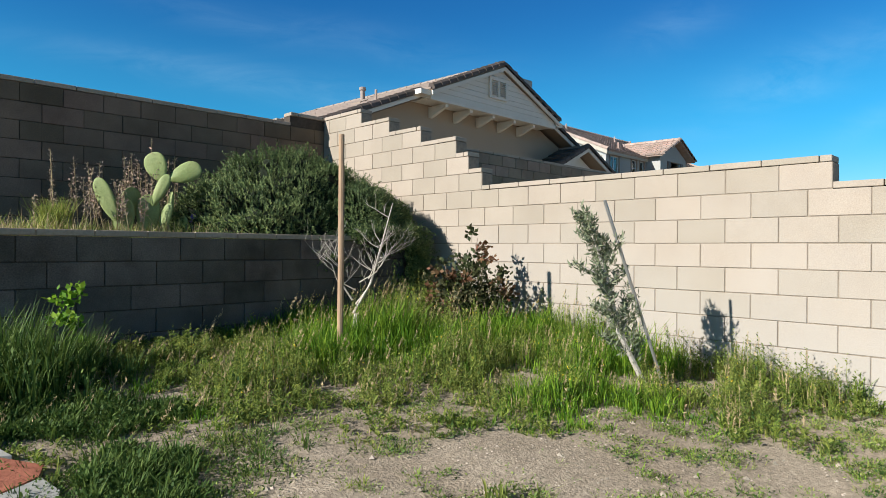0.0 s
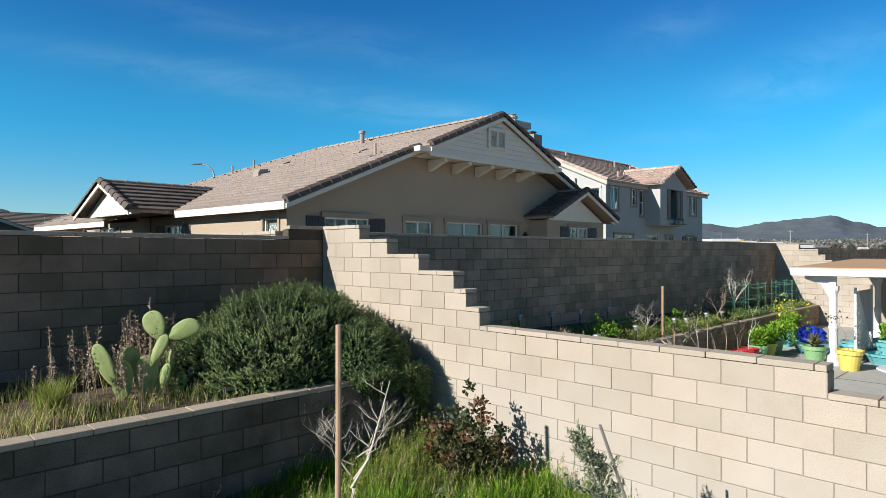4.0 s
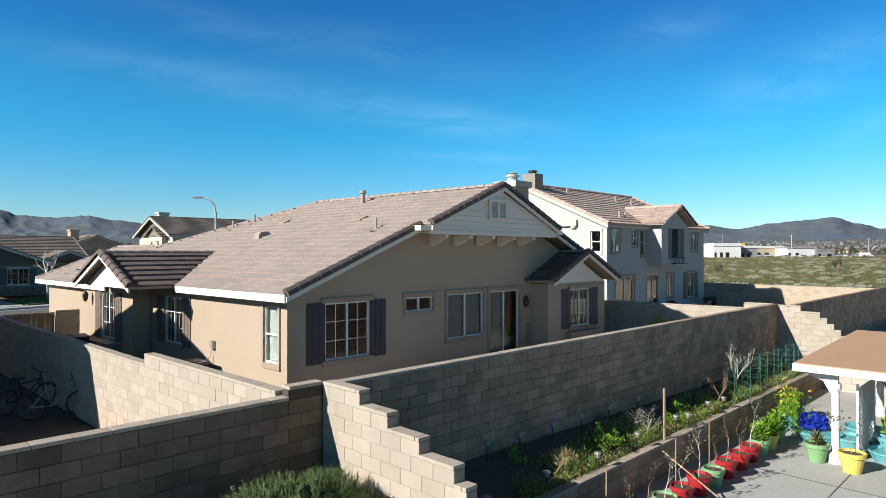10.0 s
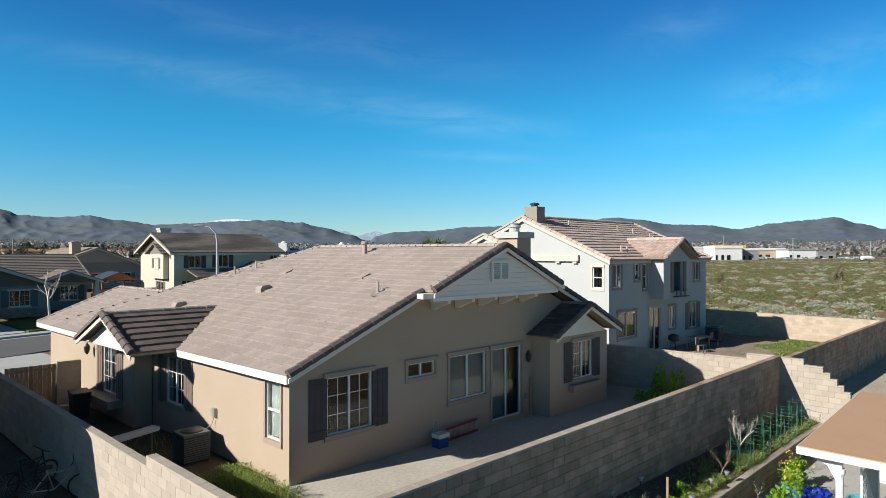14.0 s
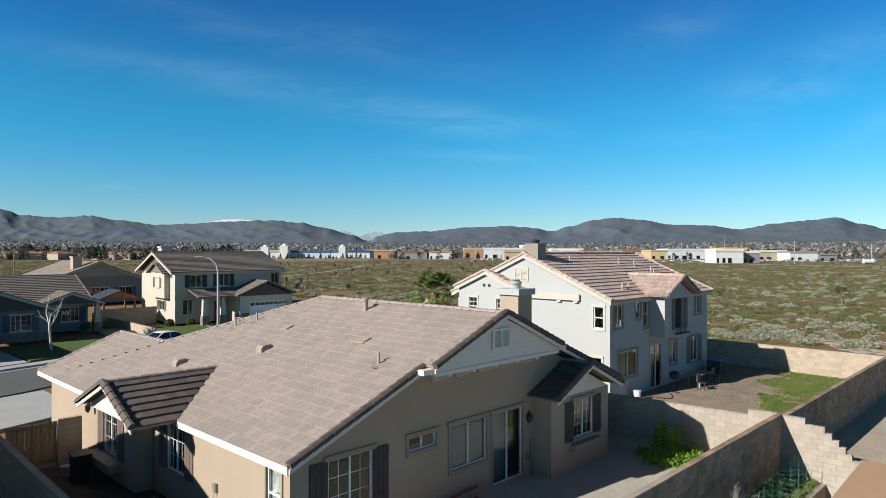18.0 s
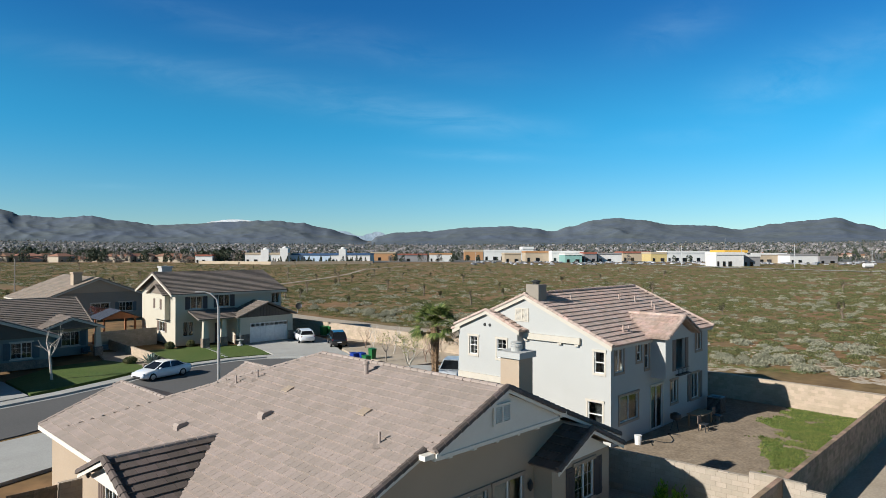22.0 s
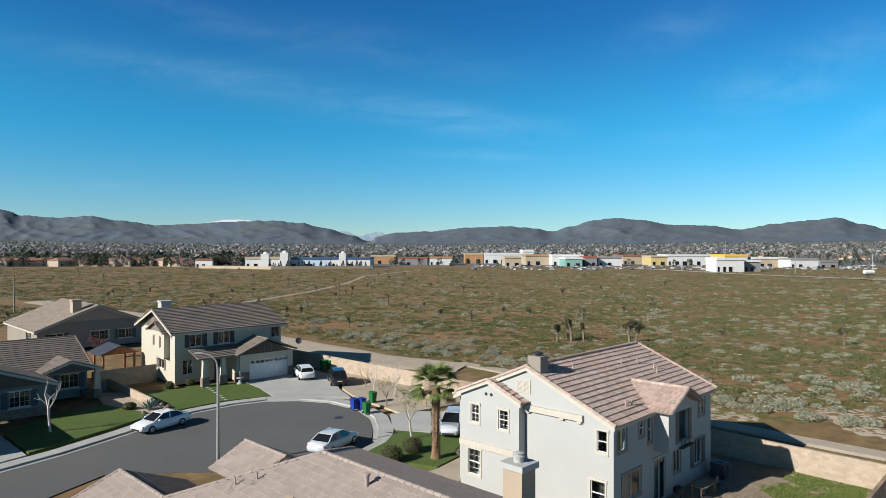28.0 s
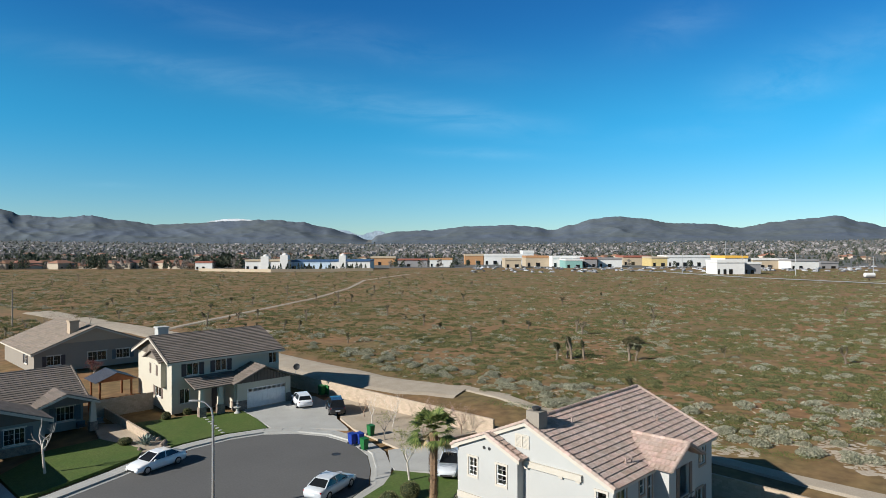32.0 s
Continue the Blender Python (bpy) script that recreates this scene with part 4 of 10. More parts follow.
bm = bmesh.new()
box(bm, 12.64, 18.98, 13.16, 13.3, 4.61, 4.73)
box(bm, 12.64, 18.98, 13.3, 13.98, 4.66, 4.71)
box(bm, 12.22, 12.64, 13.14, 13.48, 4.71, 4.86)
box(bm, 18.98, 19.4, 13.14, 13.48, 4.71, 4.86)
part("beam", bm, TRIM_WHITE, H1, "cream gable beam", w1)
for i in range(5):
    x = 13.35 + i * 1.10
    bm = bmesh.new()
    prism(bm, [(x, 13.26, 4.605), (x, 13.98, 4.605), (x, 13.98, 4.27), (x, 13.9, 4.27), (x, 13.68, 4.36), (x, 13.42, 4.47), (x, 13.26, 4.51)], (0.13, 0, 0))
    part("corbel", bm, TRIM_WHITE, H1, "", w1)
bm = bmesh.new()
for a, b, c, d in ((15.25, 16.15, 5.12, 5.2), (15.25, 16.15, 5.72, 5.8), (15.25, 15.33, 5.2, 5.72), (16.07, 16.15, 5.2, 5.72), (15.67, 15.73, 5.2, 5.72)):
    box(bm, a, b, 13.12, 13.18, c, d)
for i in range(8):
    z = 5.22 + i * 0.063
    prism(bm, [(15.33, 13.13, z), (15.67, 13.13, z), (15.67, 13.18, z + 0.045), (15.33, 13.18, z + 0.045)], (0, 0, 0.012))
    prism(bm, [(15.73, 13.13, z), (16.07, 13.13, z), (16.07, 13.18, z + 0.045), (15.73, 13.18, z + 0.045)], (0, 0, 0.012))
part("louvre_vent", bm, TRIM_WHITE, H1, "cream louvred attic vent", w1)
bm = bmesh.new()
box(bm, 19.0, 19.85, 15.0, 15.9, 4.0, 6.62)
part("chimney", bm, STUCCO_1, H1, "tan stucco chimney", w1)
bm = bmesh.new()
box(bm, 18.9, 19.95, 14.9, 16.0, 6.62, 6.86)
lathe(bm, [(0.2, 0), (0.2, 0.18), (0.25, 0.19), (0.25, 0.26), (0.17, 0.28), (0.17, 0.32), (0.22, 0.34), (0.08, 0.38)], 14, (19.4, 15.45, 6.86))
part("chimney_cap", bm, STUCCO_2, H1, "cream chimney cap with a round flue", w1)


def roof_at(x):
    return ZE + SL * (x - 8.04)


# roof vents and pipes
for x, y, k in ((13.0, 25.3, 0), (13.6, 24.6, 0), (11.9, 21.2, 1), (10.2, 24.4, 1), (12.3, 15.2, 0), (15.2, 19.4, 2), (13.3, 17.2, 3), (13.4, 22.0, 3)):
    bm = bmesh.new()
    z = roof_at(x)
    if k == 0:
        lathe(bm, [(0.14, 0.0), (0.05, 0.08), (0.04, 0.1), (0.04, 0.42)], 10, (x, y, z - 0.04))
        beam(bm, (x - 0.25, y - 0.2, z - 0.05), (x + 0.2, y + 0.2, z + 0.07), 0.35, 0.015)
    elif k == 1:
        prism(bm, [(x - 0.2, y - 0.2, z - 0.08), (x + 0.25, y - 0.2, z + 0.1), (x + 0.18, y - 0.2, z + 0.24), (x - 0.12, y - 0.2, z + 0.2), (x - 0.2, y - 0.2, z + 0.1)], (0, 0.36, 0))
    elif k == 2:
        lathe(bm, [(0.09, 0.0), (0.09, 0.38), (0.13, 0.40), (0.13, 0.5), (0.09, 0.52)], 12, (x, y, z))
    else:
        prism(bm, [(x - 0.17, y - 0.2, z - 0.03), (x + 0.17, y - 0.2, z + 0.114), (x + 0.17, y + 0.2, z + 0.114), (x - 0.17, y + 0.2, z - 0.03)], (0, 0, 0.04))
    part("roof_vent", bm, TRIM_TAN if k == 3 else TILE_1_ISL, H1, "low roof vent", w1)

# ---- house 2: two-storey cream house ----
H2 = thing("cream_house", (30.4, 17.6, 0.1), "two-storey cream stucco house with a pink clay tile roof", "house")
w2 = lambda c: Vector((c.x - 0.06 * (c.y - 17.6), c.y, c.z))
S2 = Face((0, 17.6, 0), (1, 0, 0), (0, -1, 0))
W2F = Face((30.2, 0, 0), (0, 1, 0), (-1, 0, 0))
BW2 = Face((29.6, 0, 0), (0, 1, 0), (-1, 0, 0))
BS2 = Face((0, 16.7, 0), (1, 0, 0), (0, -1, 0))
holes = [(30.6, 31.55, 4.1, 5.38), (33.02, 33.58, 4.45, 5.4), (34.0, 34.5, 3.9, 5.38), (41.0, 41.95, 4.2, 5.38), (31.1, 33.2, 1.25, 2.7), (34.75, 36.3, 0.15, 2.72), (37.35, 38.3, 1.3, 2.7), (40.35, 41.45, 1.08, 2.72)]
bm = bmesh.new()
wall_panel(bm, S2, 30.2, 43.0, 0.1, 5.5, holes)
part("wall", bm, STUCCO_2, H2, "shaded grey-looking cream stucco wall", w2)
bm = bmesh.new()
wall_panel(bm, W2F, 17.78, 28.2, 0.1, 5.5, [(17.98, 18.58, 4.08, 5.25), (18.1, 18.98, 1.1, 2.45)])
prism(bm, [(30.2, 17.7, 5.5), (30.2, 28.6, 5.5), (30.2, 23.15, 7.93)], (0.18, 0, 0))
part("wall", bm, STUCCO_2, H2, "sunlit cream stucco gable wall", w2)
bm = bmesh.new()
wall_panel(bm, BW2, 23.3, 27.8, 0.1, 6.0, [(26.32, 26.97, 4.3, 5.42), (24.1, 24.8, 4.25, 5.42), (26.2, 27.2, 1.0, 2.6)])
box(bm, 29.78, 30.2, 23.3, 23.48, 0.1, 6.0)
box(bm, 29.78, 30.2, 27.62, 27.8, 0.1, 6.0)
prism(bm, [(29.6, 23.3, 6.0), (29.6, 27.8, 6.0), (29.6, 25.55, 6.98)], (0.18, 0, 0))
part("wall", bm, STUCCO_2, H2, "sunlit cream stucco projecting wing", w2)
bm = bmesh.new()
box(bm, 42.82, 43.0, 17.78, 28.6, 0.1, 5.5)
prism(bm, [(43.0, 17.7, 5.5), (43.0, 28.6, 5.5), (43.0, 23.15, 7.93)], (-0.18, 0, 0))
box(bm, 30.4, 42.82, 28.42, 28.6, 0.1, 5.5)
part("wall", bm, STUCCO_2, H2, "", w2)
bm = bmesh.new()
wall_panel(bm, BS2, 34.75, 38.2, 3.3, 5.75, [(36.05, 37.35, 3.7, 5.5)])
box(bm, 34.75, 34.93, 16.88, 17.6, 3.3, 5.75)
box(bm, 38.02, 38.2, 16.88, 17.6, 3.3, 5.75)
box(bm, 34.93, 38.02, 16.88, 17.6, 3.3, 3.45)
prism(bm, [(34.75, 16.7, 5.75), (38.2, 16.7, 5.75), (36.5, 16.7, 6.6)], (0, 0.18, 0))
part("wall", bm, STUCCO_2, H2, "shaded stucco bay over the patio", w2)
# dark panel painted for the shade inside the bay
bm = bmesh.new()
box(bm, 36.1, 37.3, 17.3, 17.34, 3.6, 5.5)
part("dark_interior", bm, ROOM_SHADE, H2, "near-black panel standing for shade in the bay recess", w2)
for a in (35.65, 37.37):
    bm = bmesh.new()
    BS2.box(bm, a, a + 0.38, 0.0, 0.04, 3.65, 5.5)
    for i in range(12):
        BS2.box(bm, a + 0.05, a + 0.33, 0.04, 0.05, 3.75 + i * 0.14, 3.82 + i * 0.14)
    part("shutter", bm, SHUTTER_BROWN, H2, "brown louvred shutter", w2)
for a in (39.78, 41.62):
    bm = bmesh.new()
    S2.box(bm, a, a + 0.4, 0.0, 0.04, 1.0, 2.75)
    for i in range(11):
        S2.box(bm, a + 0.05, a + 0.35, 0.04, 0.05, 1.1 + i * 0.14, 1.17 + i * 0.14)
    part("shutter", bm, SHUTTER_BROWN, H2, "brown louvred shutter", w2)
for u in (25.35, 25.75):
    bm = bmesh.new()
    tube(bm, [BW2.at(u, 0.0, 6.22), BW2.at(u, 0.03, 6.22)], 0.1, 12)
    part("round_vent", bm, METAL_DARK, H2, "small round gable vent", w2)
bm = bmesh.new()
for i in range(9):
    tube(bm, [(36.0 + i * 0.18, 16.5, 3.4), (36.0 + i * 0.18, 16.5, 3.75)], 0.012, 5)
beam(bm, (35.9, 16.5, 3.76), (37.5, 16.5, 3.76), 0.04, 0.03)
beam(bm, (35.9, 16.5, 3.4), (37.5, 16.5, 3.4), 0.3, 0.05)
part("window_box_rail", bm, METAL_DARK, H2, "dark iron flower box rail", w2)
for h in holes:
    window(H2, S2, *h, w2, trim=TRIM_TAN if h[2] > 1 else TRIM_CREAM, slider=h[1] - h[0] > 0.9, door=h[2] < 0.5, blind=0.45 if h[1] - h[0] > 1.5 else 0, trim_w=0.09)
window(H2, W2F, 17.98, 18.58, 4.08, 5.25, w2, trim=TRIM_CREAM, slider=False)
window(H2, W2F, 18.1, 18.98, 1.1, 2.45, w2, trim=TRIM_CREAM, slider=False)
for h in ((26.32, 26.97, 4.3, 5.42), (24.1, 24.8, 4.25, 5.42), (26.2, 27.2, 1.0, 2.6)):
    window(H2, BW2, *h, w2, trim=TRIM_CREAM, slider=False, bars=(2, 4))
bm = bmesh.new()
for a, b, c, d in ((22.9, 23.9, 6.55, 6.62), (22.9, 23.9, 7.28, 7.35), (22.9, 22.98, 6.62, 7.28), (23.82, 23.9, 6.62, 7.28), (23.36, 23.44, 6.62, 7.28)):
    W2F.box(bm, a, b, 0.0, 0.05, c, d)
for i in range(9):
    W2F.box(bm, 22.98, 23.82, 0.0, 0.03, 6.64 + i * 0.072, 6.69 + i * 0.072)
part("louvre_vent", bm, TRIM_CREAM, H2, "cream louvred gable vent", w2)
bm = bmesh.new()
W2F.box(bm, 19.4, 23.25, 0.0, 0.18, 5.55, 5.9)
for c in (19.5, 20.6, 22.9):
    W2F.box(bm, c, c + 0.26, 0.0, 0.15, 5.43, 5.55)
BW2.box(bm, 23.3, 27.85, 0.0, 0.1, 2.75, 3.12)
part("trim_band", bm, TRIM_CREAM, H2, "cream stucco trim band", w2)
T2 = dict(tile_w=0.28, course=0.40, thick=0.028, lift=0.042, gap=0.035, joined=TILE_2_ISL, warp=w2, under=TILE_2_ISL)
ZE2, ZR2 = 5.64, 8.17
near2 = lambda p: p.x < 36 and p.y < 22
roof_plane(H2, [(30.08, 17.4, ZE2), (43.55, 17.4, ZE2), (43.55, 23.15, ZR2), (30.08, 23.15, ZR2)], single_mat=TILE_2, near=near2, **T2)
roof_plane(H2, [(43.55, 28.9, ZE2), (30.08, 28.9, ZE2), (30.08, 23.15, ZR2), (43.55, 23.15, ZR2)], **T2)
roof_plane(H2, [(29.45, 23.0, 6.06), (30.16, 23.0, 6.06), (30.16, 25.55, 7.14), (29.45, 25.55, 7.14)], **T2)
roof_plane(H2, [(30.16, 28.1, 6.06), (29.45, 28.1, 6.06), (29.45, 25.55, 7.14), (30.16, 25.55, 7.14)], **T2)
roof_plane(H2, [(34.3, 19.6, 5.75), (34.3, 16.35, 5.75), (36.6, 16.35, 6.86), (36.6, 19.9, 6.86)], **T2)
roof_plane(H2, [(38.8, 16.35, 5.75), (38.8, 19.6, 5.75), (36.6, 19.9, 6.86), (36.6, 16.35, 6.86)], **T2)
for p, q in (((30.08, 17.4, ZE2 + 0.03), (30.08, 23.15, ZR2 + 0.03)), ((30.08, 28.9, ZE2 + 0.03), (30.08, 23.15, ZR2 + 0.03)), ((30.08, 23.15, ZR2 + 0.05), (43.55, 23.15, ZR2 + 0.05)), ((43.55, 17.4, ZE2 + 0.04), (43.55, 23.15, ZR2 + 0.04)),
             ((29.45, 23.0, 6.09), (29.45, 25.55, 7.17)), ((29.45, 28.1, 6.09), (29.45, 25.55, 7.17)), ((34.3, 16.35, 5.78), (36.6, 16.35, 6.89)), ((38.8, 16.35, 5.78), (36.6, 16.35, 6.89)), ((36.6, 16.35, 6.89), (36.6, 19.9, 6.89))):
    caps(H2, p, q, 0.26, 0.11, TILE_2_ISL, w2, 0.37)
bm = bmesh.new()
box(bm, 30.1, 43.5, 17.44, 17.49, ZE2 - 0.22, ZE2 - 0.06)
part("fascia", bm, TRIM_CREAM, H2, "", w2)
for x, y0, z0, y1, z1 in ((30.02, 17.45, ZE2, 23.15, ZR2), (30.02, 28.85, ZE2, 23.15, ZR2), (29.4, 23.05, 6.06, 25.55, 7.14), (29.4, 28.05, 6.06, 25.55, 7.14)):
    bm = bmesh.new()
    prism(bm, [(x, y0, z0 - 0.02), (x, y1, z1 - 0.02), (x, y1, z1 - 0.25), (x, y0, z0 - 0.25)], (0.05, 0, 0))
    part("rake_board", bm, TRIM_CREAM, H2, "", w2)
bm = bmesh.new()
box(bm, 30.3, 31.1, 22.3, 23.2, 7.4, 8.8)
part("chimney", bm, STUCCO_5, H2, "tan-grey stucco chimney", w2)
bm = bmesh.new()
lathe(bm, [(0.2, 0), (0.2, 0.12), (0.28, 0.13), (0.28, 0.2), (0.1, 0.26)], 12, (30.7, 22.75, 8.8))
part("chimney_cap", bm, METAL_DARK, H2, "dark metal flue cap", w2)
for x, y in ((33.2, 22.0), (39.8, 21.2), (40.6, 20.4), (40.2, 20.0), (38.4, 21.6), (33.0, 18.4), (33.5, 18.3), (39.0, 17.9)):
    z = ZE2 + (y - 17.4) * 0.44
    bm = bmesh.new()
    lathe(bm, [(0.12, 0), (0.05, 0.08), (0.05, 0.4)], 8, (x, y, z))
    part("roof_vent", bm, TILE_2_ISL, H2, "", w2)


# ---- house 3: two-storey pale yellow house with garage ----
H3 = thing("yellow_house", (27.1, 69.9, 0.3), "two-storey pale yellow house with grey-brown tile roof and garage", "house")
w3 = lambda c: Vector((c.x + 0.2 + 0.04 * (c.y - 69.9), c.y, c.z))
S3 = Face((0, 69.9, 0), (1, 0, 0), (0, -1, 0))
W3F = Face((27.1, 0, 0), (0, 1, 0), (-1, 0, 0))
G3 = Face((0, 66.4, 0), (1, 0, 0), (0, -1, 0))
hs3 = [(28.75, 30.15, 4.25, 5.6), (32.05, 33.45, 4.3, 5.7), (38.85, 39.95, 4.35, 5.65), (27.95, 29.1, 1.2, 2.85)]
bm = bmesh.new()
wall_panel(bm, S3, 27.1, 40.2, 0.2, 6.0, hs3)
part("wall", bm, STUCCO_3, H3, "pale yellow stucco front wall", w3)
bm = bmesh.new()
wall_panel(bm, W3F, 70.08, 81.6, 0.2, 6.0, [(73.0, 74.6, 4.2, 5.3), (73.3, 75.3, 1.5, 2.6)])
prism(bm, [(27.1, 70.0, 6.0), (27.1, 81.6, 6.0), (27.1, 75.8, 8.0)], (0.18, 0, 0))
box(bm, 26.5, 27.1, 71.6, 76.4, 3.0, 5.9)
part("wall", bm, STUCCO_3, H3, "sunlit pale yellow gable wall", w3)
bm = bmesh.new()
box(bm, 40.02, 40.2, 70.08, 81.6, 0.2, 6.0)
box(bm, 27.28, 40.02, 81.42, 81.6, 0.2, 6.0)
part("wall", bm, STUCCO_3, H3, "", w3)
for h in hs3:
    window(H3, S3, *h, w3, shutters=SHUTTER_DARK if h[2] > 3 and h[0] < 38 else None, trim=TRIM_CREAM)
W3B = Face((26.5, 0, 0), (0, 1, 0), (-1, 0, 0))
window(H3, W3B, 73.2, 74.8, 4.2, 5.3, w3, shutters=SHUTTER_BROWN, trim=TRIM_CREAM)
window(H3, W3F, 73.3, 75.3, 1.5, 2.6, w3, shutters=SHUTTER_BROWN, trim=TRIM_CREAM)
bm = bmesh.new()
prism(bm, [(27.06, 70.0, 6.05), (27.06, 81.6, 6.05), (27.06, 75.8, 8.05)], (-0.05, 0, 0))
prism(bm, [(26.46, 71.4, 5.9), (26.46, 76.6, 5.9), (26.46, 74.0, 6.9)], (-0.05, 0, 0))
for i in range(26):
    y = 70.6 + i * 0.42
    h = 6.05 + max(0, (5.8 - abs(y - 75.8))) * 2.0 / 5.8 - 0.1
    box(bm, 26.98, 27.02, y, y + 0.06, 6.05, max(6.1, h))
part("gable_cladding", bm, surface("board_siding_taupe", (0.20, 0.165, 0.13), bump=0.2), H3, "taupe board-and-batten gable", w3)
# garage block
bm = bmesh.new()
wall_panel(bm, G3, 33.15, 39.9, 0.2, 3.2, [(34.35, 39.2, 0.25, 2.5)])
box(bm, 33.15, 33.33, 66.58, 69.9, 0.2, 3.2)
box(bm, 39.72, 39.9, 66.58, 70.0, 0.2, 3.2)
part("wall", bm, STUCCO_3, H3, "garage wall", w3)
bm = bmesh.new()
G3.box(bm, 34.4, 39.25, -0.15, -0.1, 0.25, 2.5)
for i in range(4):
    for k in range(8):
        u = 34.45 + k * 0.6
        G3.box(bm, u + 0.06, u + 0.54, -0.1, -0.085, 0.3 + i * 0.56, 0.76 + i * 0.56)
gd = part("garage_door", bm, VINYL, H3, "white panelled garage door", w3)
for k in range(8):
    bm = bmesh.new()
    G3.box(bm, 34.55 + k * 0.6, 34.95 + k * 0.6, -0.085, -0.078, 2.05, 2.38)
    part("pane", bm, GLASS, gd, "", w3)
bm = bmesh.new()
prism(bm, [(33.0, 66.36, 3.2), (39.8, 66.36, 3.2), (36.4, 66.36, 4.6)], (0, 0.2, 0))
for i in range(17):
    x = 33.2 + i * 0.4
    box(bm, x, x + 0.06, 66.31, 66.36, 3.2, 3.2 + max(0.05, (3.35 - abs(x - 36.4)) * 0.4))
part("gable_cladding", bm, surface("board_siding_dark", (0.11, 0.09, 0.075), bump=0.2), H3, "dark boarded garage gable", w3)
bm = bmesh.new()
for a, b in ((33.1, 34.25), (39.3, 39.95)):
    G3.box(bm, a, b, 0.0, 0.1, 0.2, 1.25)
part("stone_base", bm, STONE, H3, "brown stacked stone base", w3)
T3 = dict(tile_w=1.2, course=0.40, thick=0.03, lift=0.05, joined=TILE_3_ISL, warp=w3, under=TILE_3_ISL, gap=0.01)
roof_plane(H3, [(26.5, 69.3, 6.0), (40.7, 69.3, 6.0), (40.7, 75.8, 8.25), (26.5, 75.8, 8.25)], **T3)
roof_plane(H3, [(40.7, 82.3, 6.0), (26.5, 82.3, 6.0), (26.5, 75.8, 8.25), (40.7, 75.8, 8.25)], **T3)
roof_plane(H3, [(27.6, 71.1, 5.85), (26.1, 71.1, 5.85), (26.1, 74.0, 7.0), (29.5, 74.0, 7.0)], **T3)
roof_plane(H3, [(26.1, 76.9, 5.85), (27.6, 76.9, 5.85), (29.5, 74.0, 7.0), (26.1, 74.0, 7.0)], **T3)
roof_plane(H3, [(32.6, 70.0, 3.3), (32.6, 65.9, 3.3), (36.4, 65.9, 4.85), (36.4, 70.0, 4.85)], **T3)
roof_plane(H3, [(40.2, 65.9, 3.3), (40.2, 70.0, 3.3), (36.4, 70.0, 4.85), (36.4, 65.9, 4.85)], **T3)
roof_plane(H3, [(28.4, 66.5, 3.3), (34.0, 66.5, 3.3), (34.0, 69.9, 4.1), (28.4, 69.9, 4.1)], **T3)
for p, q in (((26.5, 75.8, 8.27), (40.7, 75.8, 8.27)), ((32.6, 65.9, 3.32), (36.4, 65.9, 4.87)), ((40.2, 65.9, 3.32), (36.4, 65.9, 4.87)), ((26.5, 69.3, 6.03), (26.5, 75.8, 8.27)), ((26.5, 82.3, 6.03), (26.5, 75.8, 8.27)), ((36.4, 65.9, 4.87), (36.4, 70, 4.87))):
    caps(H3, p, q, 0.25, 0.09, TILE_3_ISL, w3, 0.4)
bm = bmesh.new()
box(bm, 26.5, 40.7, 69.25, 69.31, 5.72, 5.95)
for (ya, yb) in ((69.3, 75.8), (82.3, 75.8)):
    prism(bm, [(26.45, ya, 5.95), (26.45, yb, 8.2), (26.45, yb, 7.95), (26.45, ya, 5.7)], (0.05, 0, 0))
part("fascia", bm, TRIM_CREAM, H3, "", w3)
for x in (29.3, 31.4, 33.2):
    bm = bmesh.new()
    prism(bm, [(x - 0.3, 66.7, 1.2), (x + 0.3, 66.7, 1.2), (x + 0.18, 66.85, 3.25), (x - 0.18, 66.85, 3.25)], (0, 0.5, 0))
    post = part("porch_post", bm, STUCCO_3, H3, "tapered porch post", w3)
    bm = bmesh.new()
    box(bm, x - 0.38, x + 0.38, 66.6, 67.3, 0.2, 1.2)
    part("stone_base", bm, STONE, post, "brown stone pier", w3)
bm = bmesh.new()
S3.box(bm, 31.6, 32.6, 0.005, 0.06, 0.25, 2.5)
part("front_door", bm, SHUTTER_DARK, H3, "dark front door in the porch", w3)
bm = bmesh.new()
box(bm, 28.3, 29.5, 78.0, 79.3, 6.6, 8.75)
box(bm, 28.2, 29.6, 77.9, 79.4, 8.75, 8.95)
part("chimney", bm, STUCCO_2, H3, "cream chimney", w3)


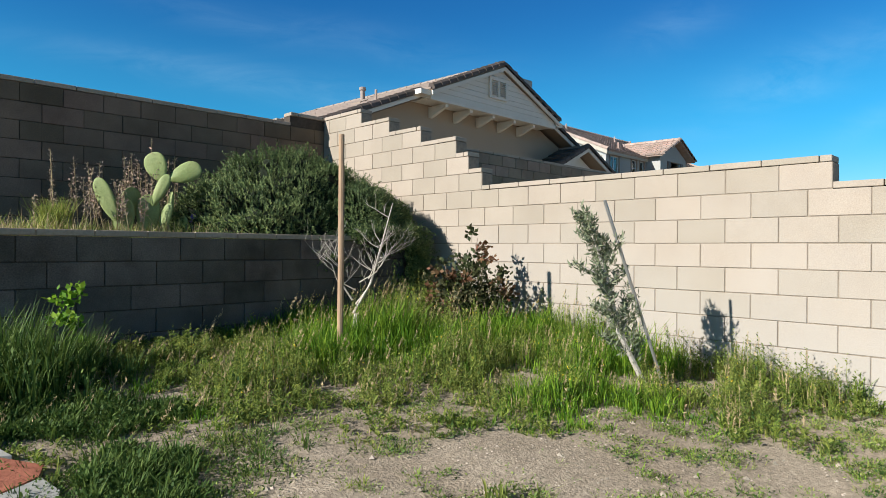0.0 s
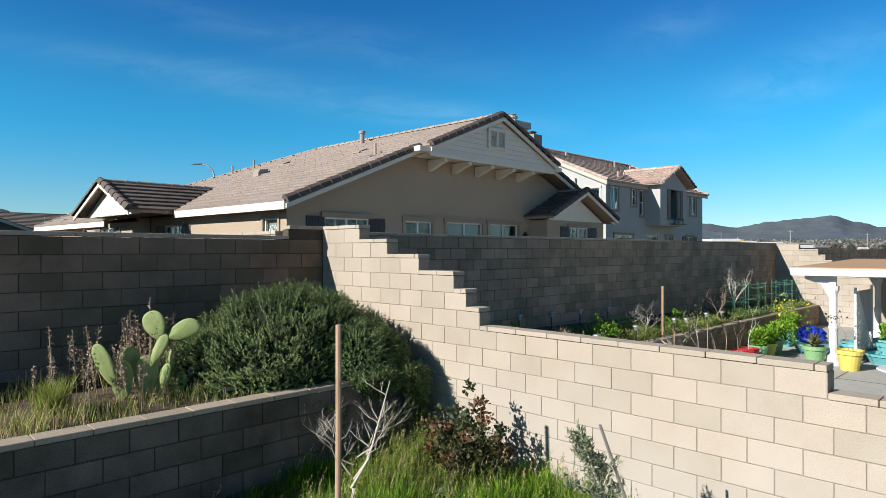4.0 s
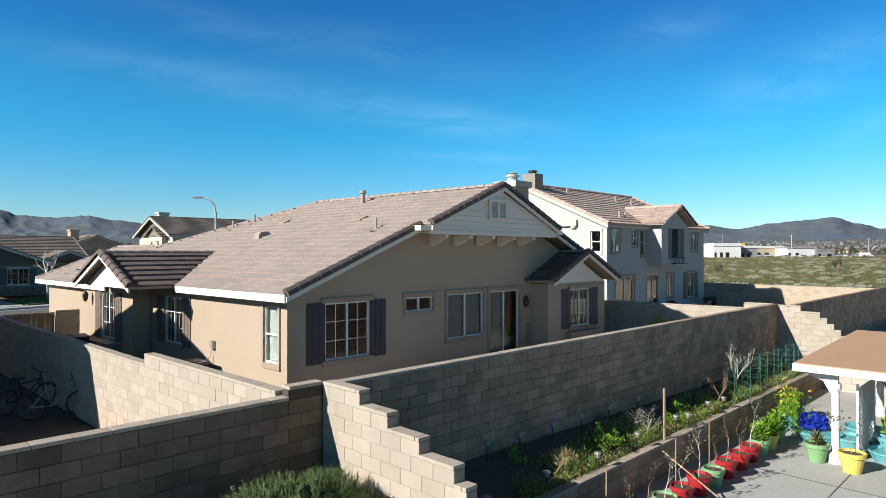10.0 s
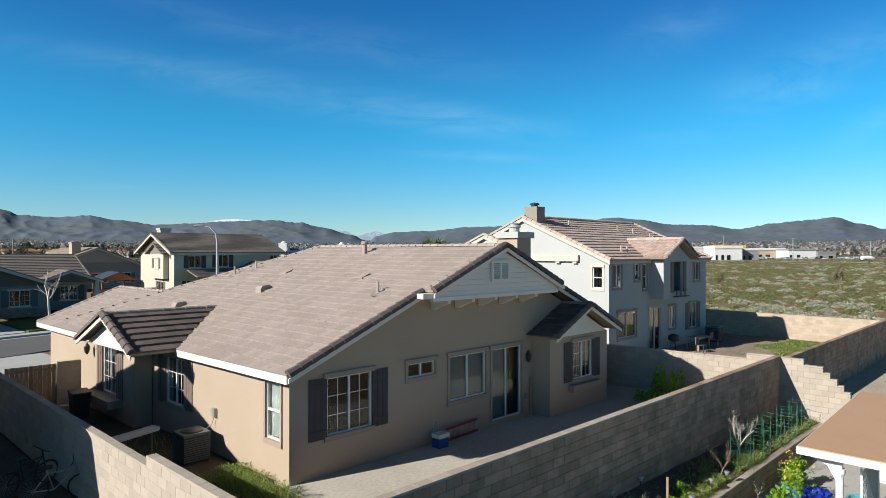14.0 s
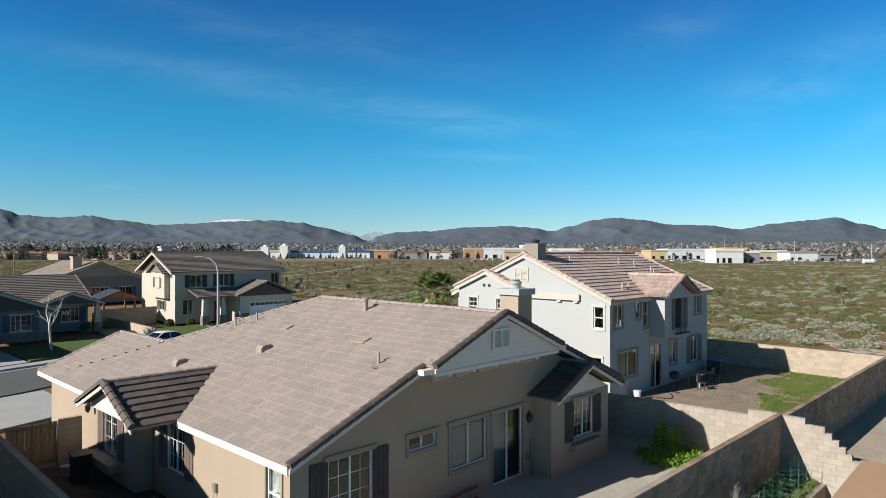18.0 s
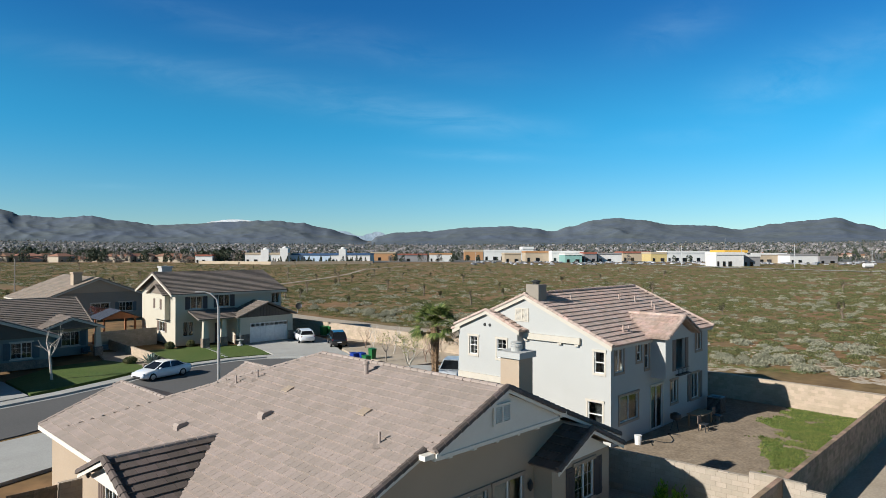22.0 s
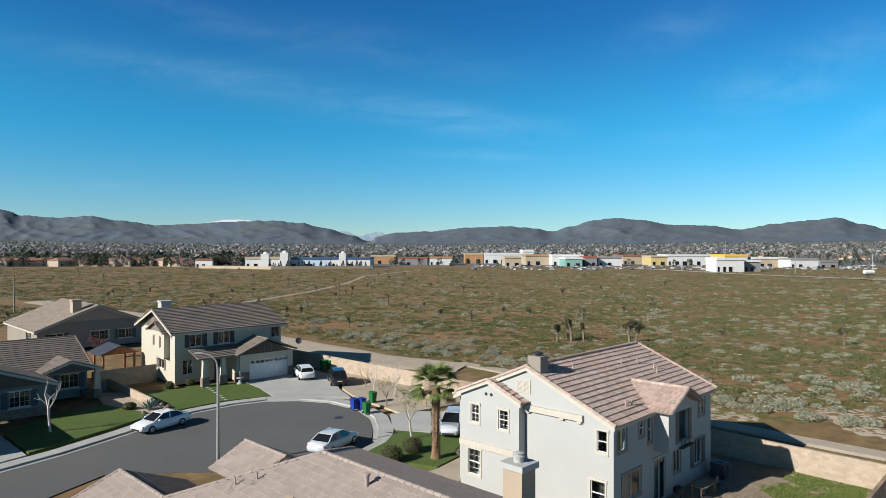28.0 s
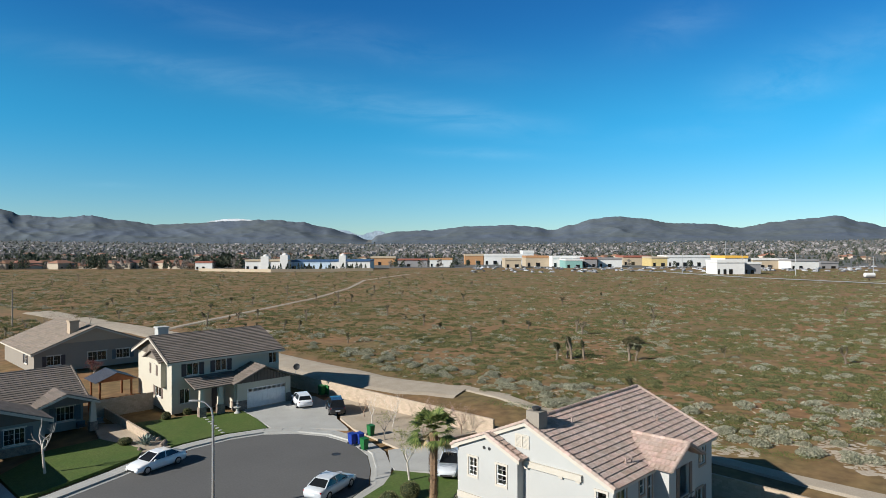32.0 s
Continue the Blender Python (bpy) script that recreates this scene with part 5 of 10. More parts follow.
# ---- houses 4 and 5 ----
def plain_house(name, label, x0, x1, y0, y1, z0, zw, slope, along, wall_mat, tile_mat, oh=0.5, wins=(), shear=0.03):
    """A house with one gabled roof along 'x' or 'y', with windows (face, u0, u1, z0, z1, shutters)."""
    h = thing(name, (x0, y0, z0), label, "house")
    wp = lambda c: Vector((c.x - shear * (c.y - y0), c.y, c.z))
    s = Face((0, y0, 0), (1, 0, 0), (0, -1, 0))
    w = Face((x0, 0, 0), (0, 1, 0), (-1, 0, 0))
    bm = bmesh.new()
    wall_panel(bm, s, x0, x1, z0, zw, [q[1:5] for q in wins if q[0] == "s"])
    if along == "y":
        prism(bm, [(x0, y0, zw), (x1, y0, zw), ((x0 + x1) / 2, y0, zw + slope * (x1 - x0) / 2)], (0, 0.18, 0))
    part("wall", bm, wall_mat, h, "", wp)
    bm = bmesh.new()
    wall_panel(bm, w, y0 + 0.18, y1, z0, zw, [q[1:5] for q in wins if q[0] == "w"])
    if along == "x":
        prism(bm, [(x0, y0, zw), (x0, y1, zw), (x0, (y0 + y1) / 2, zw + slope * (y1 - y0) / 2)], (0.18, 0, 0))
    part("wall", bm, wall_mat, h, "", wp)
    bm = bmesh.new()
    box(bm, x1 - 0.18, x1, y0 + 0.18, y1, z0, zw)
    box(bm, x0 + 0.18, x1 - 0.18, y1 - 0.18, y1, z0, zw)
    if along == "x":
        prism(bm, [(x1, y0, zw), (x1, y1, zw), (x1, (y0 + y1) / 2, zw + slope * (y1 - y0) / 2)], (-0.18, 0, 0))
    part("wall", bm, wall_mat, h, "", wp)
    for q in wins:
        window(h, s if q[0] == "s" else w, *q[1:5], wp, shutters=q[5], trim=TRIM_CREAM, bars=(2, 2))
    t = dict(tile_w=1.2, course=0.40, thick=0.03, lift=0.05, joined=tile_mat, warp=wp, under=tile_mat, gap=0.01)
    a, b, c, d = x0 - oh, x1 + oh, y0 - oh, y1 + oh
    e = zw + 0.06
    if along == "x":
        m, top = (c + d) / 2, e + slope * (d - c) / 2
        roof_plane(h, [(a, c, e), (b, c, e), (b, m, top), (a, m, top)], **t)
        roof_plane(h, [(b, d, e), (a, d, e), (a, m, top), (b, m, top)], **t)
        ends = [((a, m, top), (b, m, top)), ((a, c, e), (a, m, top)), ((a, d, e), (a, m, top)), ((b, c, e), (b, m, top))]
    else:
        m, top = (a + b) / 2, e + slope * (b - a) / 2
        roof_plane(h, [(a, d, e), (a, c, e), (m, c, top), (m, d, top)], **t)
        roof_plane(h, [(b, c, e), (b, d, e), (m, d, top), (m, c, top)], **t)
        ends = [((m, c, top), (m, d, top)), ((a, c, e), (m, c, top)), ((b, c, e), (m, c, top))]
    for p, q in ends:
        caps(h, (p[0], p[1], p[2] + 0.03), (q[0], q[1], q[2] + 0.03), 0.25, 0.09, tile_mat, wp, 0.4)
    bm = bmesh.new()
    if along == "x":
        box(bm, a, b, c - 0.04, c, e - 0.26, e - 0.05)
        prism(bm, [(a - 0.04, c, e - 0.05), (a - 0.04, m, top - 0.05), (a - 0.04, m, top - 0.3), (a - 0.04, c, e - 0.3)], (0.04, 0, 0))
        prism(bm, [(a - 0.04, d, e - 0.05), (a - 0.04, m, top - 0.05), (a - 0.04, m, top - 0.3), (a - 0.04, d, e - 0.3)], (0.04, 0, 0))
    else:
        box(bm, a - 0.04, a, c, d, e - 0.26, e - 0.05)
        prism(bm, [(a, c - 0.04, e - 0.05), (m, c - 0.04, top - 0.05), (m, c - 0.04, top - 0.3), (a, c - 0.04, e - 0.3)], (0, 0.04, 0))
        prism(bm, [(b, c - 0.04, e - 0.05), (m, c - 0.04, top - 0.05), (m, c - 0.04, top - 0.3), (b, c - 0.04, e - 0.3)], (0, 0.04, 0))
    part("fascia", bm, TRIM_CREAM, h, "", wp)
    return h, wp


H4, w4 = plain_house("blue_grey_house", "single-storey blue-grey house with a striped grey-brown tile roof and porch", 2.0, 19.0, 71.4, 83.0, 0.2, 3.0, 0.42, "x", STUCCO_4, TILE_3_ISL,
                     wins=[("s", 16.6, 18.2, 1.2, 2.6, SHUTTER_BLUE)])
T4 = dict(tile_w=1.2, course=0.40, thick=0.03, lift=0.05, joined=TILE_3_ISL, warp=w4, under=TILE_3_ISL, gap=0.01)
# front wing with window
F4 = Face((0, 65.8, 0), (1, 0, 0), (0, -1, 0))
bm = bmesh.new()
wall_panel(bm, F4, 4.0, 14.3, 0.2, 3.0, [(11.2, 12.8, 1.2, 2.6)])
box(bm, 14.12, 14.3, 65.98, 71.4, 0.2, 3.0)
part("wall", bm, STUCCO_4, H4, "blue-grey stucco front wing", w4)
window(H4, F4, 11.2, 12.8, 1.2, 2.6, w4, shutters=SHUTTER_BLUE, trim=TRIM_CREAM, bars=(2, 3))
bm = bmesh.new()
F4.box(bm, 4.0, 14.35, 0.0, 0.12, 0.2, 0.95)
box(bm, 14.3, 14.42, 65.9, 71.4, 0.2, 0.95)
part("stone_base", bm, STONE, H4, "brown stacked stone base", w4)
roof_plane(H4, [(14.8, 65.2, 3.05), (14.8, 71.5, 3.05), (10.2, 71.5, 4.8), (10.2, 65.2, 4.8)], **T4)
roof_plane(H4, [(5.6, 71.5, 3.05), (5.6, 65.2, 3.05), (10.2, 65.2, 4.8), (10.2, 71.5, 4.8)], **T4)
bm = bmesh.new()
prism(bm, [(5.8, 65.6, 3.0), (14.5, 65.6, 3.0), (10.2, 65.6, 4.62)], (0, 0.2, 0))
part("gable_cladding", bm, surface("board_siding_brown", (0.13, 0.105, 0.085), bump=0.2), H4, "dark boarded gable", w4)
bm = bmesh.new()
prism(bm, [(14.85, 65.15, 3.0), (10.2, 65.15, 4.75), (10.2, 65.15, 4.5), (14.85, 65.15, 2.75)], (0, 0.05, 0))
box(bm, 14.78, 14.83, 65.2, 71.4, 2.8, 3.0)
part("fascia", bm, TRIM_CREAM, H4, "", w4)
# unseen garage wing along the drive, added to shade the lawn
bm = bmesh.new()
box(bm, -3.0, 7.6, 57.6, 57.78, 0.2, 3.0)
box(bm, 7.42, 7.6, 57.78, 65.8, 0.2, 3.0)
prism(bm, [(-3.0, 57.6, 3.0), (7.6, 57.6, 3.0), (2.3, 57.6, 5.2)], (0, 0.18, 0))
part("wall", bm, STUCCO_4, H4, "unseen blue-grey stucco garage wing added to shade the lawn", w4)
roof_plane(H4, [(8.1, 57.0, 3.05), (8.1, 66.0, 3.05), (2.3, 66.0, 5.4), (2.3, 57.0, 5.4)], **T4)
roof_plane(H4, [(-3.5, 66.0, 3.05), (-3.5, 57.0, 3.05), (2.3, 57.0, 5.4), (2.3, 66.0, 5.4)], **T4)
# porch gable and posts
roof_plane(H4, [(14.2, 73.2, 3.15), (14.2, 69.3, 3.15), (17.0, 69.3, 4.25), (17.0, 74.6, 4.25)], **T4)
roof_plane(H4, [(19.9, 69.3, 3.15), (19.9, 73.2, 3.15), (17.0, 74.6, 4.25), (17.0, 69.3, 4.25)], **T4)
bm = bmesh.new()
prism(bm, [(14.5, 69.5, 3.1), (19.6, 69.5, 3.1), (17.0, 69.5, 4.05)], (0, 0.15, 0))
part("gable_cladding", bm, bpy.data.materials["board_siding_brown"], H4, "dark boarded porch gable", w4)
bm = bmesh.new()
for sx, ex in ((14.15, 17.0), (19.95, 17.0)):
    prism(bm, [(sx, 69.25, 3.1), (ex, 69.25, 4.2), (ex, 69.25, 3.98), (sx, 69.25, 2.9)], (0, 0.05, 0))
part("fascia", bm, TRIM_CREAM, H4, "", w4)
for x in (14.7, 19.4):
    bm = bmesh.new()
    prism(bm, [(x - 0.3, 69.5, 1.1), (x + 0.3, 69.5, 1.1), (x + 0.18, 69.6, 3.1), (x - 0.18, 69.6, 3.1)], (0, 0.45, 0))
    pp = part("porch_post", bm, STUCCO_3, H4, "tapered pale porch post", w4)
    bm = bmesh.new()
    box(bm, x - 0.38, x + 0.38, 69.4, 70.1, 0.2, 1.1)
    part("stone_base", bm, STONE, pp, "", w4)
H5, w5 = plain_house("taupe_house", "single-storey taupe house with a tan tile roof behind the others", 21.6, 37.6, 106.0, 124.0, 0.3, 3.2, 0.40, "y", STUCCO_5, TILE_5_ISL,
                     wins=[("s", 23.2, 25.0, 1.3, 2.7, SHUTTER_DARK), ("s", 28.6, 31.2, 1.3, 2.7, None), ("s", 32.6, 34.6, 1.3, 2.7, SHUTTER_BLUE), ("w", 110.0, 111.6, 1.3, 2.7, SHUTTER_DARK)])
bm = bmesh.new()
box(bm, 26.6, 27.8, 107.5, 109.0, 3.0, 7.3)
box(bm, 26.5, 27.9, 107.4, 109.1, 7.3, 7.55)
part("chimney", bm, STUCCO_1, H5, "tan stucco chimney", w5)
bm = bmesh.new()
prism(bm, [(24.2, 105.85, 4.4), (35.0, 105.85, 4.4), (29.6, 105.85, 6.3)], (0, 0.1, 0))
part("pediment", bm, STUCCO_1, H5, "tan gable pediment", w5)


# ---- plants: shared ways to grow them ----
def blades(name, spots, material, label, category="grass", width=0.012, bend=0.5, kind="stuff"):
    """Many bent grass blades: spots of (x, y, z, height)."""
    vs, fs = [], []
    rnd = random.Random(len(spots))
    for x, y, z, h in spots:
        a = rnd.uniform(0, math.tau)
        lean = rnd.uniform(0.1, bend) * h
        dx, dy = math.cos(a), math.sin(a)
        w = width * rnd.uniform(0.6, 1.4)
        sx, sy = -dy * w / 2, dx * w / 2
        i = len(vs)
        vs += [(x - sx, y - sy, z - 0.02), (x + sx, y + sy, z - 0.02), (x + dx * lean * 0.35 + sx * 0.8, y + dy * lean * 0.35 + sy * 0.8, z + h * 0.55),
               (x + dx * lean * 0.35 - sx * 0.8, y + dy * lean * 0.35 - sy * 0.8, z + h * 0.55), (x + dx * lean, y + dy * lean, z + h)]
        fs += [(i, i + 1, i + 2, i + 3), (i + 3, i + 2, i + 4)]
    return tagged(raw(name, vs, fs, material), label, category, kind=kind)


def leaf_cloud(vs, fs, centre, n, spread, size, rnd, up=0.3, long=2.0):
    """n small leaves round a centre, into vs and fs."""
    for _ in range(n):
        d = Vector((rnd.gauss(0, 1), rnd.gauss(0, 1), rnd.gauss(0, 1))).normalized()
        p = Vector(centre) + Vector((d.x * spread[0], d.y * spread[1], d.z * spread[2])) * rnd.uniform(0.2, 1.0)
        ax = (d + Vector((rnd.uniform(-1, 1), rnd.uniform(-1, 1), rnd.uniform(-0.3, 1) + up))).normalized()
        sd = ax.cross(Vector((rnd.uniform(-1, 1), rnd.uniform(-1, 1), rnd.uniform(-1, 1)))).normalized()
        s = size * rnd.uniform(0.6, 1.4)
        i = len(vs)
        vs += [p - ax * s * long * 0.5, p + sd * s * 0.5, p + ax * s * long * 0.5, p - sd * s * 0.5]
        fs.append((i, i + 1, i + 2, i + 3))


def grow(bm, start, direction, length, radius, depth, rnd, spread=0.6, tips=None, rise=0.15, n=5, kids=(2, 3), shrink=0.68):
    """A branching limb."""
    d = Vector(direction).normalized()
    p = Vector(start)
    pts, rad = [p.copy()], [radius]
    steps = 3
    for i in range(steps):
        d = (d + Vector((rnd.uniform(-1, 1), rnd.uniform(-1, 1), rnd.uniform(-0.6, 1))) * 0.16 + Vector((0, 0, rise * 0.3))).normalized()
        p = p + d * length / steps
        pts.append(p.copy())
        rad.append(radius * (1 - 0.4 * (i + 1) / steps))
    tube(bm, pts, rad, n, caps=depth == 0)
    if depth == 0:
        if tips is not None:
            tips.append((p.copy(), d.copy()))
        return
    for k in range(rnd.randint(*kids)):
        nd = (d + Vector((rnd.uniform(-1, 1), rnd.uniform(-1, 1), rnd.uniform(-0.4, 0.8))) * spread * 1.5).normalized()
        at = pts[-1] if k == 0 else pts[rnd.choice((1, 2, 3))]
        grow(bm, at, nd, length * shrink * rnd.uniform(0.8, 1.2), rad[-1] * 0.8, depth - 1, rnd, spread, tips, rise, n, kids, shrink)


def bare_tree(name, at, height, label, seed, material=None, depth=4, trunk=0.05, first=0.3, spread=0.6, category="tree", kids=(2, 3), group=""):
    rnd = random.Random(seed)
    t = thing(name, at, label, category, group)
    bm = bmesh.new()
    a = Vector(at)
    top = a + Vector((rnd.uniform(-0.05, 0.05) * height, rnd.uniform(-0.05, 0.05) * height, height * first))
    tube(bm, [a - Vector((0, 0, 0.05)), a.lerp(top, 0.5), top], [trunk, trunk * 0.85, trunk * 0.75], 7)
    part("trunk", bm, material or TWIG, t)
    bm = bmesh.new()
    for k in range(3):
        ang = k * math.tau / 3 + rnd.uniform(-0.5, 0.5)
        grow(bm, top, (math.cos(ang) * spread, math.sin(ang) * spread, 1), height * 0.3, trunk * 0.6, depth - 1, rnd, spread, kids=kids, n=4)
    part("branch_work", bm, material or TWIG, t, recalc=False)
    return t


# ---- own yard ----
rg = random.Random(11)


def over_ground(x, y):
    return yard_z(max(-6, min(x, 9)), max(-6, min(y, 6.5)))


def patchy(x, y, scale, seed):
    return noise.noise(Vector((x * scale, y * scale, seed)))


def grass_cover(x, y):
    """Above nought where the uncut grass stands: the far corner of the yard, with a ragged edge."""
    d, s = (x + y) / 1.414, (x - y) / 1.414
    edge = 3.62 + 0.12 * s + (-0.25 if s < -0.9 else 0)
    return d - edge + 0.55 * patchy(x, y, 1.1, 4) + 0.3 * patchy(x, y, 3.1, 8)


def tuft(vs, fs, x, y, n, reach, height, width, stiff=0.5):
    """One clump of blades fanning out of a root."""
    z = over_ground(x, y) - 0.015
    for _ in range(n):
        a, o = rg.uniform(0, math.tau), rg.random()
        dx, dy = math.cos(a), math.sin(a)
        bx, by = x + dx * reach * o * 0.7, y + dy * reach * o * 0.7
        h = height * rg.uniform(0.4, 1.2)
        lean = h * (0.15 + o * (1 - stiff) * rg.uniform(0.6, 1.5))
        w = width * rg.uniform(0.6, 1.3)
        sx, sy = -dy * w / 2, dx * w / 2
        i = len(vs)
        vs += [(bx - sx, by - sy, z), (bx + sx, by + sy, z), (bx + dx * lean * 0.4 + sx, by + dy * lean * 0.4 + sy, z + h * 0.62),
               (bx + dx * lean * 0.4 - sx, by + dy * lean * 0.4 - sy, z + h * 0.62), (bx + dx * lean, by + dy * lean, z + h * rg.uniform(0.8, 1.0))]
        fs += [(i, i + 1, i + 2, i + 3), (i + 3, i + 2, i + 4)]


lush, weedy, straw, mats, broad, heads, petals, dusky, shoot = ([[], []] for _ in range(9))
stems = [[], []]


def weed(x, y, h, lean=0.12):
    """One upright leafy weed: a thin stem set with small narrow leaves."""
    z = over_ground(x, y) - 0.01
    a, o = rg.uniform(0, math.tau), rg.uniform(0, lean) * h
    tx, ty = x + math.cos(a) * o, y + math.sin(a) * o
    vs, fs = stems
    i = len(vs)
    vs += [(x - 0.002, y + 0.002, z), (x + 0.002, y - 0.002, z), (tx, ty, z + h)]
    fs.append((i, i + 1, i + 2))
    for k in range(int(9 + h * 26)):
        f = 0.15 + 0.85 * rg.random()
        b, l = rg.uniform(0, math.tau), rg.uniform(0.018, 0.05) * (1.25 - 0.6 * f)
        px, py, pz = x + (tx - x) * f, y + (ty - y) * f, z + h * f
        c, q, w = math.cos(b), math.sin(b), l * 0.17
        i = len(vs)
        vs += [(px, py, pz), (px + c * l * 0.5 - q * w, py + q * l * 0.5 + c * w, pz + l * 0.45), (px + c * l, py + q * l, pz + l * rg.uniform(0.2, 0.8)), (px + c * l * 0.5 + q * w, py + q * l * 0.5 - c * w, pz + l * 0.45)]
        fs.append((i, i + 1, i + 2, i + 3))


for _ in range(10500):
    x, y = rg.uniform(-2.2, 5.27), rg.uniform(-1.2, 5.47)
    d, s = (x + y) / 1.414, (x - y) / 1.414
    if d < 2.3 or abs(s) > d * 0.85 + 0.4:
        continue
    c = grass_cover(x, y)
    tone, clump = patchy(x, y, 0.75, 21), patchy(x, y, 2.3, 33)
    if c > 0 and clump > -0.42:
        grown = min(1.0, 0.22 + c * 0.5)
        if clump < -0.15 and rg.random() < 0.55:
            continue
        h = 0.27 * grown * max(0.35, 1 + 1.5 * clump) * rg.uniform(0.6, 1.25) * min(1.0, max(0.42, 1 + (s + 0.75) * 0.5))
        back = y > 3.6 or (x > 3.9 and y > 2.4)
        grassy = tone + rg.uniform(-0.25, 0.25) + (0.12 if back or s < -1.2 else -0.2)
        if grassy > 0:
            tuft(*(dusky if s < -1.5 and rg.random() < 0.5 else lush), x, y, 22, 0.09, h, 0.006, 0.6)
        else:
            for _k in range(3):
                weed(x + rg.gauss(0, 0.04), y + rg.gauss(0, 0.04), h * rg.uniform(0.75, 1.35))
            if rg.random() < 0.5:
                tuft(*weedy, x, y, 14, 0.07, h * 0.9, 0.005, 0.75)
            if rg.random() < 0.16:
                tuft(*straw, x, y, 8, 0.06, h * 1.15, 0.004, 0.85)
        if rg.random() < 0.16:
            z = over_ground(x, y) + h * 1.1
            for j in range(5):
                leaf_cloud(*heads, (x + 0.012 * j, y + 0.004 * j, z + 0.016 * j), 3, (0.008, 0.008, 0.02), 0.006, rg, 1.0, 4.0)
        if c > 0.25 and rg.random() < 0.08:
            leaf_cloud(*petals, (x, y, over_ground(x, y) + h * 1.0), 4, (0.05, 0.05, 0.03), 0.009, rg, 0.2, 1.1)
        if rg.random() < 0.10 + 0.3 * max(0, clump):
            leaf_cloud(*broad, (x, y, over_ground(x, y) + h * 0.35), 20, (0.10, 0.10, h * 0.45), 0.014, rg, 0.2, 1.9)
    else:
        near_left = s < -0.7
        near_right = s > 1.25
        k = patchy(x, y, 1.7, 51) + 0.5 * patchy(x, y, 5.0, 57) + (0.75 if near_left else 0.26 if near_right else 0.16) + max(-0.9, c) * 0.28
        if k > 0.02:
            z = over_ground(x, y)
            if rg.random() < 0.6:
                leaf_cloud(*mats, (x, y, z + 0.015), 30, (0.10, 0.10, 0.018), 0.007, rg, 0.0, 2.2)
            if rg.random() < 0.6:
                tuft(*(dusky if near_left and rg.random() < 0.75 else lush if rg.random() < 0.25 else weedy), x, y, 20, 0.09, rg.uniform(0.02, 0.06) * (1.5 if near_left else 1), 0.0045, 0.0)
            elif rg.random() < (0.8 if near_left else 0.35):
                leaf_cloud(*broad, (x, y, z + 0.02), 22, (0.10, 0.10, 0.02), 0.009, rg, 0.1, 2.2)
        elif rg.random() < 0.06:
            tuft(*lush, x, y, 14, 0.05, 0.03, 0.004, 0.1)
# dark low weeds round the pavers
for _ in range(620):
    d, s = rg.uniform(2.45, 3.75), 0.0
    s = -d * rg.uniform(0.40, 0.80)
    x, y = (d + s) / 1.414, (d - s) / 1.414
    if patchy(x, y, 1.9, 71) < -0.22 or (0.1 < x < 0.72 and 2.98 < y < 3.7):
        continue
    tuft(*dusky, x, y, 26, 0.10, rg.uniform(0.04, 0.13), 0.006, 0.25)
    leaf_cloud(*broad, (x, y, over_ground(x, y) + 0.035), 34, (0.10, 0.10, 0.035), 0.012, rg, 0.2, 2.2)
# one tall spray close by
for _ in range(6):
    tuft(*weedy, 2.08 + rg.uniform(-0.05, 0.05), 1.72 + rg.uniform(-0.05, 0.05), 5, 0.03, 0.13, 0.008, 0.75)
# the dark tall clump before the retaining wall, self-shade in its blade colour
for _ in range(150):
    x, y = 0.72 + rg.gauss(0, 0.42), 4.66 + rg.gauss(0, 0.28)
    if y > 5.42:
        continue
    f = max(0.25, 1 - ((x - 0.85) / 0.8) ** 2)
    tuft(*dusky, x, y, 34, 0.12, 0.52 * f * rg.uniform(0.5, 1.1), 0.006, 0.65)
    leaf_cloud(*broad, (x, y, over_ground(x, y) + 0.18 * f), 22, (0.12, 0.12, 0.16 * f), 0.018, rg, 0.2, 1.8)
for _ in range(14):
    leaf_cloud(*shoot, (1.16 + rg.gauss(0, 0.05), 4.78 + rg.gauss(0, 0.05), -0.68 + rg.uniform(0, 0.66)), 22, (0.08, 0.08, 0.07), 0.03, rg, 0.2, 1.6)
# dark weed green, with the clump's own shade put into the colour
tagged(raw("dark_grass", *dusky, leafy("self_shaded_blade", (0.075, 0.135, 0.028), (0.11, 0.18, 0.04), 0.45, through_light=0.25)), "tall dark green grass clump before the retaining wall", "grass", kind="stuff")
tagged(raw("broad_leaved_shoot", *shoot, GRASS_TALL), "bright green broad-leaved shoot above the dark grass", "weed", kind="stuff")
tagged(raw("tall_grass", *lush, GRASS_TALL), "bright green uncut grass in the yard corner", "grass", kind="stuff")
tagged(raw("leafy_weed", *stems, leafy("upright_weed_leaf", (0.17, 0.25, 0.045), (0.25, 0.29, 0.075), 0.5, through_light=0.3)), "upright yellow-green leafy weeds in the yard corner", "weeds", kind="stuff")
tagged(raw("weedy_grass", *weedy, GRASS_OLIVE), "yellowish green seeding weeds among the grass", "grass", kind="stuff")
tagged(raw("dry_grass", *straw, GRASS_DRY), "dry straw-coloured grass stalks among the weeds", "grass", kind="stuff")
tagged(raw("low_weed_cover", *mats, WEED_LOW), "low creeping weeds in patches on gravelly dirt", "weeds", kind="stuff")
tagged(raw("broad_weed", *broad, WEED_DARK), "dark broad-leaved weeds in the grass", "weeds", kind="stuff")
tagged(raw("seed_head", *heads, GRASS_DRY), "pale drooping grass seed heads", "grass", kind="stuff")
